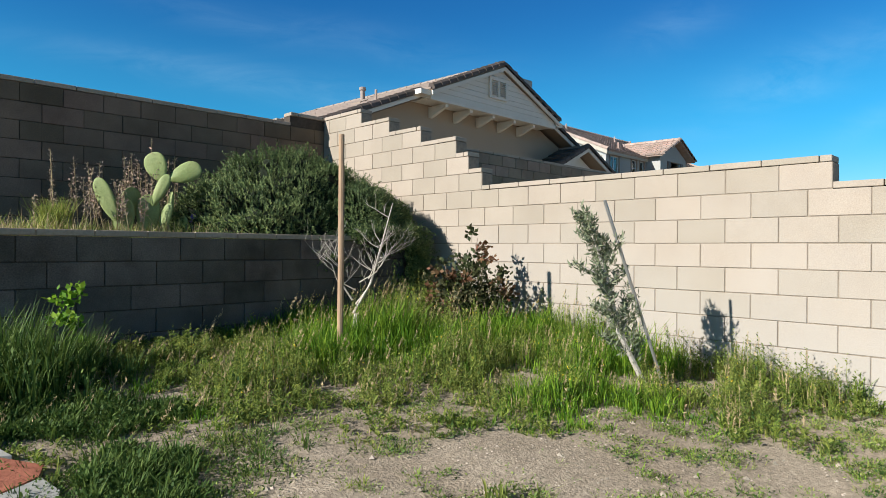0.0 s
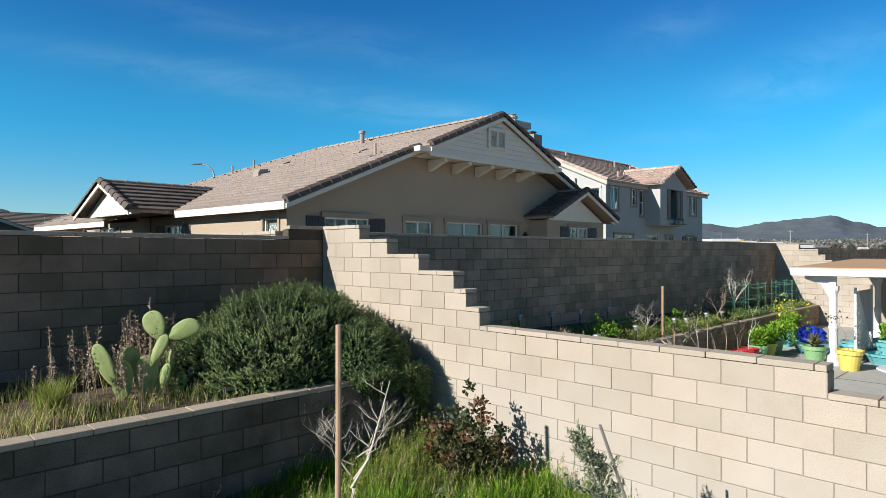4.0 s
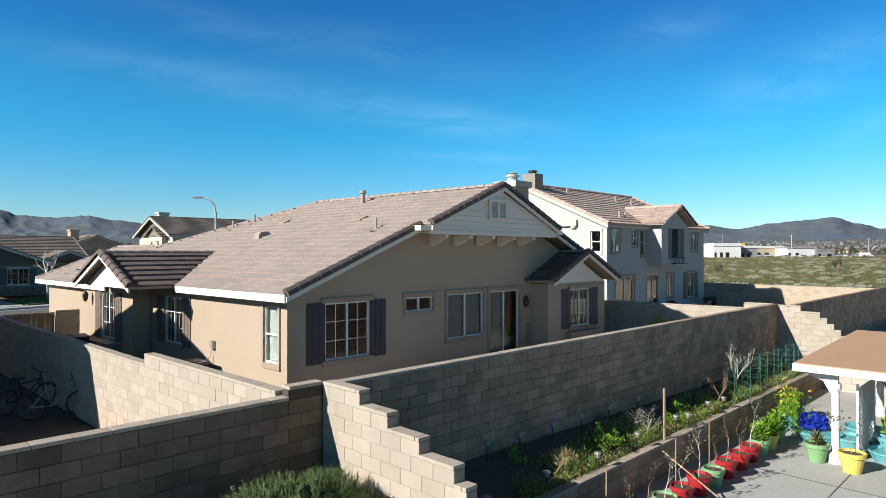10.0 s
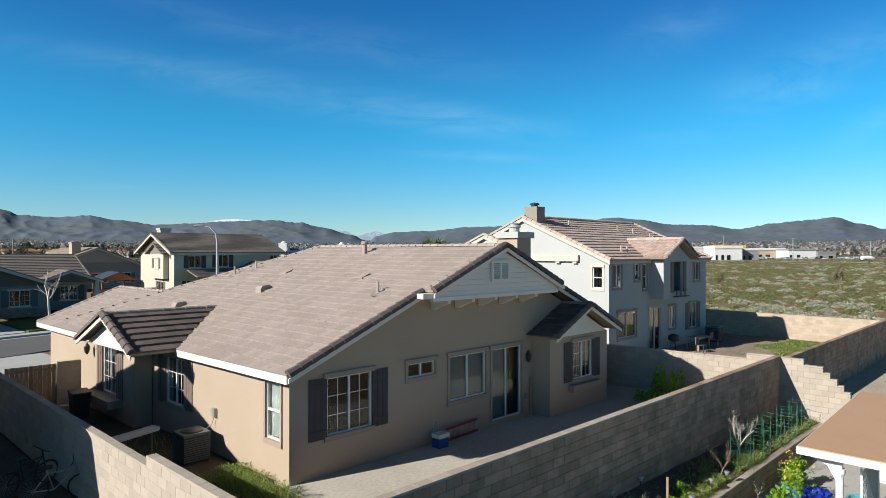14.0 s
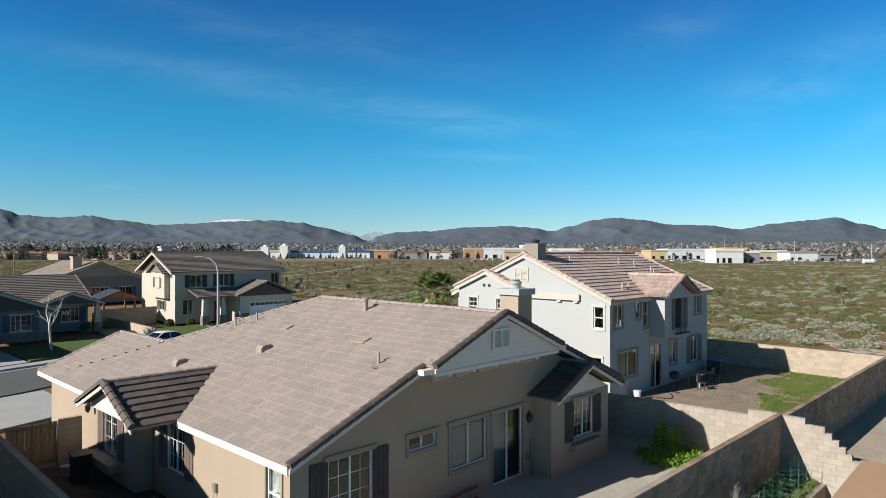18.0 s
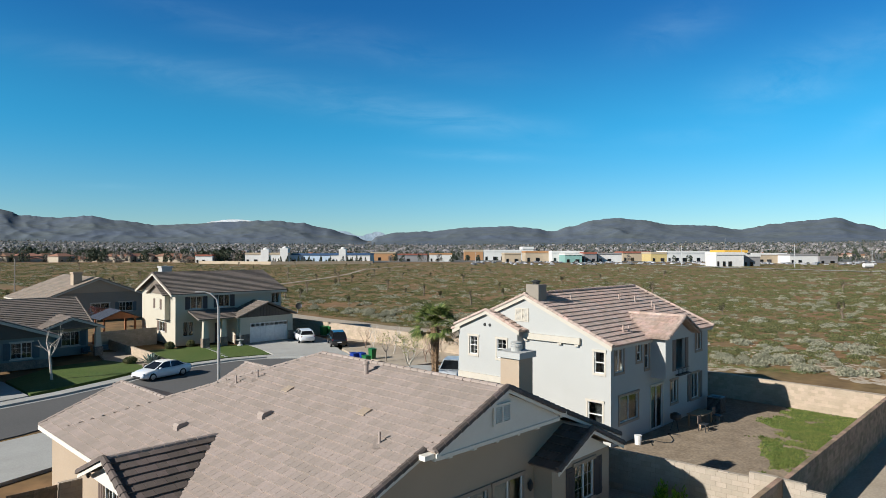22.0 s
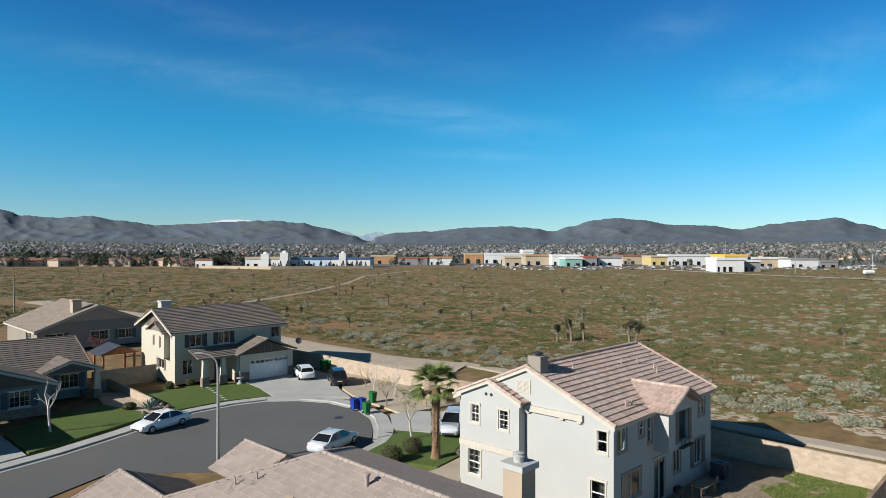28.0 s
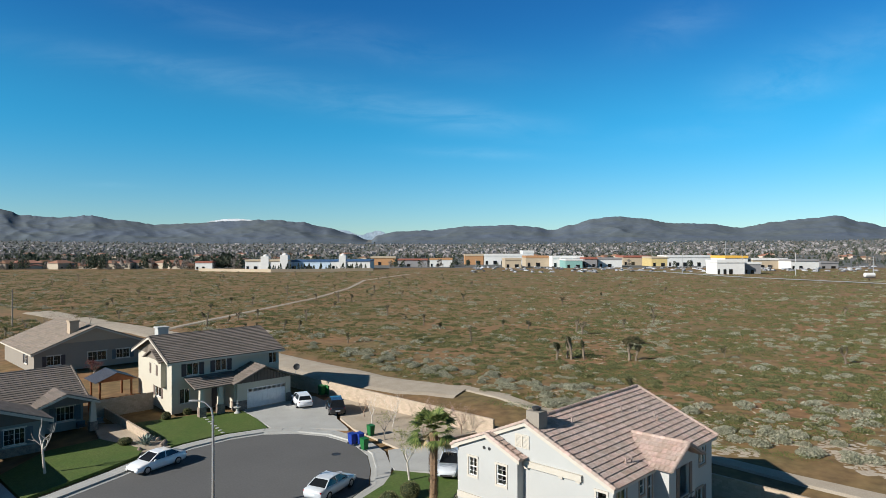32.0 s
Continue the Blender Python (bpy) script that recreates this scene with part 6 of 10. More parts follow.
tagged(raw("yellow_wildflower", *petals, surface("yellow_petal", (0.70, 0.50, 0.04), bump=0)), "tiny yellow flowers among the weeds", "flowers", kind="stuff")
# pebbles
vs, fs = [], []
for _ in range(6500):
    x, y = rg.uniform(-1.5, 5.2), rg.uniform(-1.0, 4.4)
    if not 2.3 < (x + y) / 1.414 < 4.6:
        continue
    s = rg.uniform(0.003, 0.010) * (2.4 if rg.random() < 0.04 else 1)
    z = over_ground(x, y)
    i = len(vs)
    vs += [(x + s * rg.uniform(0.7, 1.2), y, z), (x, y + s * rg.uniform(0.7, 1.2), z), (x - s, y, z), (x, y - s, z), (x + rg.uniform(-0.3, 0.3) * s, y, z + s * 0.8)]
    fs += [(i, i + 1, i + 4), (i + 1, i + 2, i + 4), (i + 2, i + 3, i + 4), (i + 3, i, i + 4)]
tagged(raw("pebbles", vs, fs, surface("pale_pebble", (0.42, 0.36, 0.29), bump=0, pick="island", spread=0.35)), "small pale pebbles on the dirt", "gravel", kind="stuff")
# white rocks by the rose
for i, (x, y, s) in enumerate(((4.35, 4.3, 0.13), (4.5, 4.42, 0.10), (4.2, 4.15, 0.08), (4.62, 4.2, 0.09))):
    bm = bmesh.new()
    bmesh.ops.create_icosphere(bm, subdivisions=2, radius=s)
    for v in bm.verts:
        v.co *= 1 + 0.35 * noise.noise(v.co * 9 + Vector((i * 5, 0, 0)))
        v.co.z *= 0.6
        v.co += Vector((x, y, over_ground(x, y) + s * 0.35))
    single("rock", bm, surface("white_rock", (0.55, 0.53, 0.49), bump=0.5), "pale rock lying in the grass", "rock", "pale rocks")
# paving at the yard's edge: one red and two grey pieces
PAVER_RED = surface("red_paver", (0.36, 0.13, 0.08), (0.28, 0.10, 0.065), big=5, bump=0.4)
for pts, mat, lab in ((((0.12, 3.32), (0.575, 3.42), (0.71, 3.25), (0.665, 3.13), (0.52, 3.06), (0.12, 3.0)), PAVER_RED, "red concrete paver lying on the dirt"),
                      (((0.12, 3.70), (0.58, 3.62), (0.62, 3.42), (0.575, 3.44), (0.12, 3.34)), CONCRETE, "grey concrete paver beside the weeds"),
                      (((0.12, 2.98), (0.52, 3.04), (0.67, 3.11), (0.70, 2.94), (0.6, 2.6), (0.12, 2.5)), CONCRETE, "grey concrete paver beside the weeds")):
    bm = bmesh.new()
    prism(bm, [(x, y, over_ground(x, y) + 0.03) for x, y in pts], (0, 0, -0.08))
    single("paver", bm, mat, lab, "paver", "pavers at the yard's edge")

# wooden stake
bm = bmesh.new()
tube(bm, [(3.02, 4.21, -0.78), (3.05, 4.24, 0.25), (3.07, 4.27, 1.165)], [0.026, 0.025, 0.024], 10)
single("wooden_stake", bm, WOOD, "tall brown round wooden stake in the grass", "stake")
# leafless sapling beside it: a forked trunk and twiggy limbs
rr = random.Random(3)
bare = thing("bare_sapling", (3.42, 4.55, -0.68), "small pale leafless sapling beside a wooden stake", "tree")
right, back = Vector((0.72, -0.69, 0)), Vector((0.69, 0.72, 0))
root = Vector((3.42, 4.56, -0.72))
fork = root + right * 0.03 + Vector((0, 0, 0.34))
bm = bmesh.new()
tube(bm, [root, root + right * 0.015 + Vector((0, 0, 0.18)), fork], [0.034, 0.026, 0.024], 9)
part("trunk", bm, TWIG, bare)
for a, z, reach, h, r, twigs in ((0.0, 0.34, 0.36, 1.0, 0.013, 9), (-0.01, 0.46, -0.20, 0.55, 0.009, 8), (0.02, 0.42, 0.24, 0.55, 0.009, 7), (0.02, 0.55, -0.36, 0.36, 0.006, 7), (0.05, 0.62, 0.34, 0.38, 0.006, 6)):
    bm = bmesh.new()
    p = root + right * a + Vector((0, 0, z))
    e = root + right * (a + reach) + back * rr.uniform(-0.2, 0.2) + Vector((0, 0, z + h))
    m1, m2 = p.lerp(e, 0.3) + right * reach * 0.15 - Vector((0, 0, 0.02)), p.lerp(e, 0.65) + right * 0.03
    tube(bm, [p, m1, m2, e], [r, r * 0.8, r * 0.55, r * 0.28], 6)
    for k in range(twigs):
        f = rr.uniform(0.25, 0.98)
        q = p.lerp(e, f) + right * reach * 0.1 * (1 - f)
        grow(bm, q, right * rr.uniform(-1, 1) + back * rr.uniform(-0.8, 0.8) + Vector((0, 0, rr.uniform(0.1, 1.0))), rr.uniform(0.10, 0.2), r * 0.38, 2, rr, 0.6, n=4)
    part("limb", bm, TWIG, bare, recalc=False)
# rose bush
rose = thing("rose_bush", (4.72, 4.35, -0.66), "bushy rose with dark green and reddish leaves against the wall", "rose bush")
vs, fs = [[], []], [[], []]
for k, (dx, dy, h) in enumerate(((0.0, -0.16, 1.02), (-0.05, -0.30, 0.80), (0.05, -0.42, 0.70), (0.05, -0.55, 0.55), (-0.02, 0.05, 0.82), (-0.1, 0.2, 0.70), (0.05, 0.36, 0.74), (0.0, 0.5, 0.58), (-0.12, -0.1, 0.66), (0.1, 0.12, 0.6), (0.02, -0.22, 0.9))):
    bm = bmesh.new()
    a = Vector((4.72 + dx * 0.4, 4.37 + dy * 0.35, -0.7))
    e = Vector((4.72 + dx, 4.37 + dy, -0.7 + h))
    mid = a.lerp(e, 0.5) + Vector((rr.uniform(-0.05, 0.05), rr.uniform(-0.05, 0.05), 0.03))
    tube(bm, [a, mid, e], [0.009, 0.007, 0.003], 5)
    part("cane", bm, TWIG_BROWN, rose, recalc=False)
    for j in range(11):
        f = 0.22 + 0.078 * j
        c = a.lerp(e, f) + Vector((rr.gauss(0, 0.05), rr.gauss(0, 0.05), rr.gauss(0, 0.02)))
        red = 1 if (dy > 0.1 or f > 0.8) and rr.random() < 0.45 else 0
        leaf_cloud(vs[red], fs[red], c, 24, (0.11, 0.11, 0.08), 0.036, rr, 0.0, 1.5)
raw("foliage", vs[0], fs[0], ROSE, rose)
raw("young_foliage", vs[1], fs[1], leafy("young_red_rose_leaf", (0.17, 0.075, 0.045), (0.14, 0.10, 0.04), 0.4), rose, "reddish young leaves")
# olive-like sapling tied to a stake
sap = thing("sapling", (4.36, 2.12, -0.82), "leaning silvery-leaved sapling tied to a metal stake", "tree")
foot, tip = Vector((4.33, 2.16, -0.84)), Vector((3.86, 2.40, 0.42))
bm = bmesh.new()
tube(bm, [foot, foot.lerp(tip, 0.35) + Vector((-0.03, 0.05, 0)), foot.lerp(tip, 0.7), tip], [0.022, 0.02, 0.014, 0.006], 8)
part("trunk", bm, TWIG, sap)
vs, fs = [], []
view_right = Vector((0.71, -0.70, 0))
for k in range(26):
    f = 0.18 + 0.8 * k / 25
    bm = bmesh.new()
    p = foot.lerp(tip, f) + Vector((-0.02, 0.03, 0)) * (1 - f)
    out = view_right * rr.uniform(-1, 1) + Vector((rr.uniform(-0.4, 0.4), rr.uniform(-0.4, 0.4), rr.uniform(0.3, 1.0)))
    L = (0.30 if f < 0.75 else 0.16) * rr.uniform(0.6, 1.1)
    e = p + out.normalized() * L
    tube(bm, [p, p.lerp(e, 0.5) + Vector((0, 0, 0.015)), e], [0.006, 0.004, 0.002], 4)
    part("twig", bm, TWIG, sap, recalc=False)
    for j in range(6):
        leaf_cloud(vs, fs, p.lerp(e, 0.2 + 0.15 * j), 19, (0.06, 0.06, 0.06), 0.012, rr, 0.5, 4.2)
raw("foliage", vs, fs, OLIVE, sap)
bm = bmesh.new()
beam(bm, (4.44, 2.08, -0.85), (3.88, 2.27, 0.56), 0.022, 0.012)
single("metal_stake", bm, METAL_GREY, "pale metal garden stake leaning beside the sapling", "stake")

# ---- terrace: rosemary, prickly pear, dry stalks ----
rb = random.Random(8)
bush = thing("rosemary_bush", (4.3, 6.75, 0.3), "large dark green rosemary bush spilling over the retaining wall", "bush")


def bush_r(d):
    """The bush's reach in a direction: a lumpy mound."""
    return 1 + 0.10 * noise.noise(d * 2.1) + 0.13 * noise.noise(d * 5 + Vector((3, 1, 0))) + 0.08 * noise.noise(d * 12)


def bush_point(d, r):
    p = Vector((4.06, 6.60, 0.20)) + Vector((d.x * 1.52, d.y * 1.05, d.z * (1.16 - 0.22 * max(0.0, d.x))) ) * r * bush_r(d)
    p.x = min(p.x, 5.14)
    if p.y < 5.75 and p.x > 3.6:
        p.z -= (5.75 - p.y) * 0.8
    return p


# near-black core, the bush's inner shade put into its colour
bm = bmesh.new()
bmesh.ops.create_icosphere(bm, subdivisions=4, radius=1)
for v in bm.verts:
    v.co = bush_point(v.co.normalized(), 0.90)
part("inner_growth", bm, surface("rosemary_inner_shade", (0.012, 0.020, 0.008), bump=0.8, bump_scale=30), bush)
vs, fs = [], []


def sprig(p, out, L, needle=0.03):
    sd = out.cross(Vector((rb.uniform(-1, 1), rb.uniform(-1, 1), rb.uniform(-1, 1)))).normalized()
    s2 = out.cross(sd)
    for j in range(6):
        c = p + out * L * j / 5
        for q in (sd if j % 2 else s2, -(sd if j % 2 else s2)):
            i = len(vs)
            w = out.cross(q) * 0.0065
            vs.extend([c - w, c + w, c + (q * 0.8 + out * 0.8).normalized() * needle])
            fs.append((i, i + 1, i + 2))


for _ in range(11000):
    d = Vector((rb.gauss(0, 1), rb.gauss(0, 1), abs(rb.gauss(0, 1)) * 0.95 - 0.25)).normalized()
    p = bush_point(d, rb.uniform(0.87, 0.97))
    if p.z < -0.1 and p.y > 5.5:
        continue
    sprig(p, (d + Vector((rb.uniform(-0.6, 0.6), rb.uniform(-0.6, 0.6), rb.uniform(0, 0.8)))).normalized(), rb.uniform(0.04, 0.10) * (1.6 if rb.random() < 0.08 else 1))
for _ in range(1500):  # trailing sprays along and over the wall's corner
    x = rb.uniform(4.1, 5.14)
    y = rb.uniform(5.28, 5.62)
    drop = max(0.0, x - 4.5) * 0.75
    z = 0.42 + 0.12 * noise.noise(Vector((x * 3, y * 3, 1))) - drop * rb.random() * (1 if y < 5.5 else 0.1)
    sprig(Vector((x, y if z > 0.34 else min(y, 5.47), z)), Vector((rb.uniform(-0.6, 0.3), rb.uniform(-1, -0.1), rb.uniform(-0.9, 0.5))).normalized(), rb.uniform(0.05, 0.13))
# second dark core, standing for shade inside the spill over the wall
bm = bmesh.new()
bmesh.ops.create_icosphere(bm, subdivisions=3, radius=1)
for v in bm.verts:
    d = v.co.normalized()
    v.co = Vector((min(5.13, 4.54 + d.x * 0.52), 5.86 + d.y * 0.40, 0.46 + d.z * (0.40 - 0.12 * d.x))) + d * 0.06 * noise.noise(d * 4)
part("inner_growth", bm, bpy.data.materials["rosemary_inner_shade"], bush)
for _ in range(3600):
    d = Vector((rb.gauss(0, 1), rb.gauss(0, 1) - 0.4, rb.gauss(0, 1) + 0.2)).normalized()
    o = 1 + 0.16 * noise.noise(d * 4)
    sprig(Vector((min(5.13, 4.54 + d.x * 0.54 * o), 5.86 + d.y * 0.42 * o, 0.46 + d.z * (0.42 - 0.12 * d.x) * o)), (d + Vector((0, 0, rb.uniform(-0.6, 0.6)))).normalized(), rb.uniform(0.05, 0.12))
for _ in range(420):
    x, z = 5.12 - abs(rb.gauss(0, 0.16)), rb.uniform(-0.2, 0.22)
    sprig(Vector((x, rb.uniform(5.36, 5.47), z)), Vector((rb.uniform(-0.5, 0.2), rb.uniform(-0.8, 0), rb.uniform(-1, 0.2))).normalized(), rb.uniform(0.06, 0.12))
raw("needle_cover", vs, fs, ROSEMARY, bush)

pear = thing("prickly_pear", (2.3, 6.5, 0.32), "prickly pear cactus with pale green oval pads on the terrace", "cactus")


def pad(base, tilt, turn, h, w, thick=0.04):
    """One flat oval cactus pad standing on base, broadest above its middle."""
    bm = bmesh.new()
    bmesh.ops.create_uvsphere(bm, u_segments=18, v_segments=12, radius=0.5)
    m = pose(*base, 0, 0, turn) @ pose(0, 0, 0, 0, tilt, 0) @ Matrix.Translation((0, 0, h / 2)) @ Matrix.Diagonal((w, thick, h, 1))
    bend = rb.uniform(-0.5, 0.5)
    for v in bm.verts:
        x, z = v.co.x, v.co.z
        v.co.x *= 1 + 0.55 * z
        v.co.y += bend * (x * x + z * z) * 1.2 + 0.15 * noise.noise(Vector((x * 4, z * 4, bend)))
        v.co = m @ v.co
    part("pad", bm, CACTUS, pear, smooth=True)


pad((2.10, 6.52, 0.30), -4, -30, 0.42, 0.22)
pad((2.02, 6.5, 0.46), -24, -40, 0.46, 0.16)
pad((2.30, 6.5, 0.30), 3, -25, 0.44, 0.22)
pad((2.40, 6.46, 0.30), 22, -60, 0.38, 0.12)
pad((2.34, 6.46, 0.62), 26, -42, 0.36, 0.12, 0.05)
pad((2.44, 6.48, 0.88), -20, -42, 0.31, 0.22)
pad((2.50, 6.45, 0.90), 66, -38, 0.34, 0.20)
pad((2.52, 6.46, 0.52), 6, -75, 0.26, 0.09)
pad((2.16, 6.64, 0.46), 10, 5, 0.36, 0.2)
pad((2.62, 6.46, 0.28), 8, -55, 0.26, 0.12)

# dry feathery stalks
stalks = thing("dry_stalks", (2.1, 6.75, 0.3), "dry brown seed stalks round the cactus", "dried plant")
vs, fs = [], []
PLUME = surface("faded_seed_plume", (0.36, 0.27, 0.20), bump=0, pick="island", spread=0.3)
for i in range(42):
    bm = bmesh.new()
    x, y = 2.12 + rb.gauss(0, 0.30), 6.62 + rb.gauss(0, 0.22)
    h = rb.uniform(0.35, 0.85)
    if i < 4:
        x, y, h = (1.72, 2.38, 1.86, 2.62)[i], 6.6, (0.72, 0.98, 0.74, 0.82)[i]
    z = terrace_z(x, y)
    tip = Vector((x + rb.uniform(-0.09, 0.06), y + rb.uniform(-0.1, 0.1), z + h))
    tube(bm, [(x, y, z), tip], [0.005, 0.003], 4)
    part("stem", bm, GRASS_DRY, stalks, recalc=False)
    for j in range(11):
        leaf_cloud(vs, fs, Vector((x, y, z)).lerp(tip, 0.42 + 0.055 * j), 8, (0.035, 0.035, 0.03), 0.011, rb, 0.5, 2.2)
raw("seed_plume", vs, fs, PLUME, stalks)
tg, td = [], []
for _ in range(14000):
    x, y = rb.uniform(-1.5, 3.6), rb.uniform(5.72, 7.75)
    k = noise.noise(Vector((x * 1.4, y * 1.4, 2))) + 0.5 * noise.noise(Vector((x * 5, y * 5, 7)))
    if rb.random() < 0.35 + k:
        h = rb.uniform(0.04, 0.15) * (1 + k)
        if (x - 1.45) ** 2 + (y - 6.4) ** 2 < 0.03:
            h = rb.uniform(0.2, 0.42)
        (tg if rb.random() < 0.5 else td).append((x, y, terrace_z(x, y), h))
for _ in range(500):
    a, o = rb.uniform(0, math.tau), rb.random() ** 0.5
    x, y = 1.45 + 0.1 * o * math.cos(a), 6.4 + 0.1 * o * math.sin(a)
    tg.append((x, y, terrace_z(x, y), rb.uniform(0.18, 0.36)))
blades("terrace_grass", tg, GRASS_OLIVE, "green and yellow grass on the terrace", width=0.008, bend=0.8)
blades("terrace_straw", td, GRASS_DRY, "dry straw grass on the terrace", width=0.007, bend=0.9)
vs, fs = [], []
leaf_cloud(vs, fs, (2.76, 6.45, 0.50), 22, (0.05, 0.05, 0.06), 0.028, rb)
tagged(raw("purple_flower", vs, fs, surface("purple_petal", (0.16, 0.10, 0.40), bump=0)), "small purple iris flower beside the cactus", "flower")


# ---- garden bed ----
bare_tree("bare_shrub", (13.4, 6.75, -0.2), 1.25, "pale leafless shrub in the garden bed", 21, TWIG, 5, 0.018, 0.06, 0.95, "shrub", kids=(3, 3))
bare_tree("bare_shrub", (17.7, 6.85, -0.15), 1.2, "leafless brown-budded shrub in the garden bed", 22, TWIG_BROWN, 4, 0.018, 0.15, 0.7, "shrub", kids=(3, 3))
bare_tree("bare_shrub", (19.5, 6.95, -0.15), 1.6, "tall pale leafless shrub in the garden bed", 23, TWIG, 5, 0.028, 0.2, 0.5, "shrub", kids=(3, 3))
bare_tree("bare_shrub", (9.9, 6.8, -0.2), 0.8, "low dry shrub in the garden bed", 24, GRASS_DRY, 4, 0.015, 0.1, 0.9, "shrub")
bm = bmesh.new()
tube(bm, [(13.62, 6.45, -0.3), (13.55, 6.42, 0.98)], 0.03, 8)
single("garden_stake", bm, WOOD, "weathered wooden stake in the garden bed", "stake")
vs, fs, dvs, dfs, lvs, lfs = [], [], [], [], [], []
for _ in range(2600):
    x, y = rb.uniform(8.6, 25.9), 6.47 + abs(rb.gauss(0, 0.42))
    k = noise.noise(Vector((x * 0.8, y * 1.3, 30))) + 0.5 * noise.noise(Vector((x * 2.6, y * 2.6, 31)))
    if y > 7.6 or rb.random() > 0.45 + k + min(0.3, (x - 12) * 0.03):
        continue
    z = bed_z(x, y)
    h = rb.uniform(0.05, 0.22) * (1 + k)
    for j in range(9):
        a, o = rb.uniform(0, math.tau), rb.random()
        px, py, w = x + 0.12 * o * math.cos(a), y + 0.12 * o * math.sin(a), 0.012
        if py < 6.45:
            continue
        i = len(vs)
        vs += [(px - w, py, z - 0.02), (px + w, py, z - 0.02), (px + 0.5 * h * math.cos(a), py + 0.3 * h * math.sin(a), z + h * rb.uniform(0.6, 1.1))]
        fs.append((i, i + 1, i + 2))
    (leaf_cloud(lvs, lfs, (x, max(y, 6.6), z + 0.06 + h * 0.3), 16, (0.14, 0.12, 0.08 + h * 0.5), 0.022, rb, 0.2, 1.8) if rb.random() < 0.75 else leaf_cloud(dvs, dfs, (x, max(y, 6.6), z + 0.1), 14, (0.16, 0.12, 0.12), 0.009, rb, 0.3, 7))
for k in range(5):
    leaf_cloud(dvs, dfs, (10.25 + rb.gauss(0, 0.1), 6.95 + rb.gauss(0, 0.06), bed_z(10.25, 6.95) + 0.15), 90, (0.26, 0.2, 0.2), 0.010, rb, 0.5, 12)
tagged(raw("bed_grass", vs, fs, GRASS_OLIVE), "yellowish green weeds growing in the garden bed", "grass", kind="stuff")
tagged(raw("bed_dry_grass", dvs, dfs, GRASS_DRY), "dry straw grass in the garden bed", "grass", kind="stuff")
tagged(raw("bed_plants", lvs, lfs, WEED_LOW), "leafy green plants in the garden bed", "plants", kind="stuff")
for bx, by, bh in ((11.55, 6.95, 0.5), (12.0, 6.8, 0.35), (14.6, 6.8, 0.4), (15.3, 6.85, 0.45), (9.3, 7.3, 0.4), (22.6, 7.2, 0.7)):
    vs, fs = [], []
    for j in range(8):
        leaf_cloud(vs, fs, (bx + rb.gauss(0, 0.1), by + rb.gauss(0, 0.08), bed_z(bx, by) + 0.08 + bh * rb.random() * 0.8), 26, (0.12, 0.12, 0.1), 0.03, rb, 0.3, 2)
    tagged(raw("leafy_plant", vs, fs, GRASS_TALL), "bushy bright green plant in the garden bed", "plant", kind="stuff")
lamp0 = thing("path_light", (0, 0, 0), "small solar path light with a dark cap in the garden bed", "garden light", "solar path lights")
bm = bmesh.new()
tube(bm, [(0, 0, -0.1), (0, 0, 0.3)], 0.012, 6)
part("spike", bm, METAL_DARK, lamp0)
bm = bmesh.new()
lathe(bm, [(0.035, 0.28), (0.05, 0.36)], 10)
part("lens", bm, METAL_GREY, lamp0, "grey plastic lens")
bm = bmesh.new()
lathe(bm, [(0.075, 0.36), (0.07, 0.385), (0.02, 0.40)], 12)
part("cap", bm, METAL_GREY, lamp0)
spots = [(7.58, 6.55), (9.2, 6.55), (10.85, 6.5), (12.55, 6.55), (14.5, 6.58), (15.0, 6.5), (16.45, 6.6), (17.36, 6.55), (8.8, 7.62), (9.8, 7.62), (10.9, 7.62), (12.0, 7.62), (13.2, 7.62), (14.6, 7.62), (18.6, 7.6), (21.5, 7.6)]
for i, (x, y) in enumerate(spots):
    if i == 0:
        lamp0.location = (x, y, bed_z(x, y))
    else:
        copy_thing(lamp0, pose(x, y, bed_z(x, y)))
# green wire cages
cage0 = thing("wire_cage", (0, 0, 0), "green wire plant cage in the garden bed", "plant cage", "green wire cages")
WIRE = surface("green_wire", (0.06, 0.17, 0.115), rough=0.5, bump=0)
for z in (0.2, 0.55, 0.9):
    bm = bmesh.new()
    ring = [(0.32 * math.cos(k * math.tau / 4), 0.32 * math.sin(k * math.tau / 4), z) for k in range(5)]
    tube(bm, ring, 0.0045, 4)
    part("hoop", bm, WIRE, cage0, recalc=False)
for k in range(4):
    bm = bmesh.new()
    tube(bm, [(0.32 * math.cos(k * math.tau / 4), 0.32 * math.sin(k * math.tau / 4), -0.05), (0.32 * math.cos(k * math.tau / 4), 0.32 * math.sin(k * math.tau / 4), 1.05)], 0.0045, 4)
    part("upright", bm, WIRE, cage0, recalc=False)
for i in range(10):
    x, y = 18.7 + i * 0.68, 6.75 + (0.22 if i % 2 else -0.12)
    if i == 0:
        cage0.location = (x, y, bed_z(x, y))
    else:
        copy_thing(cage0, pose(x, y, bed_z(x, y), 0, 0, i * 23))

# ---- potted plants on the patio ----
POT = {c: surface("plastic_pot_" + c, v, rough=0.45, big=4, fine=30, amount=0.4, grain=0.08, bump=0.05) for c, v in
       {"red": (0.33, 0.02, 0.025), "green": (0.20, 0.36, 0.17), "yellow": (0.62, 0.50, 0.12), "teal": (0.12, 0.36, 0.38)}.items()}


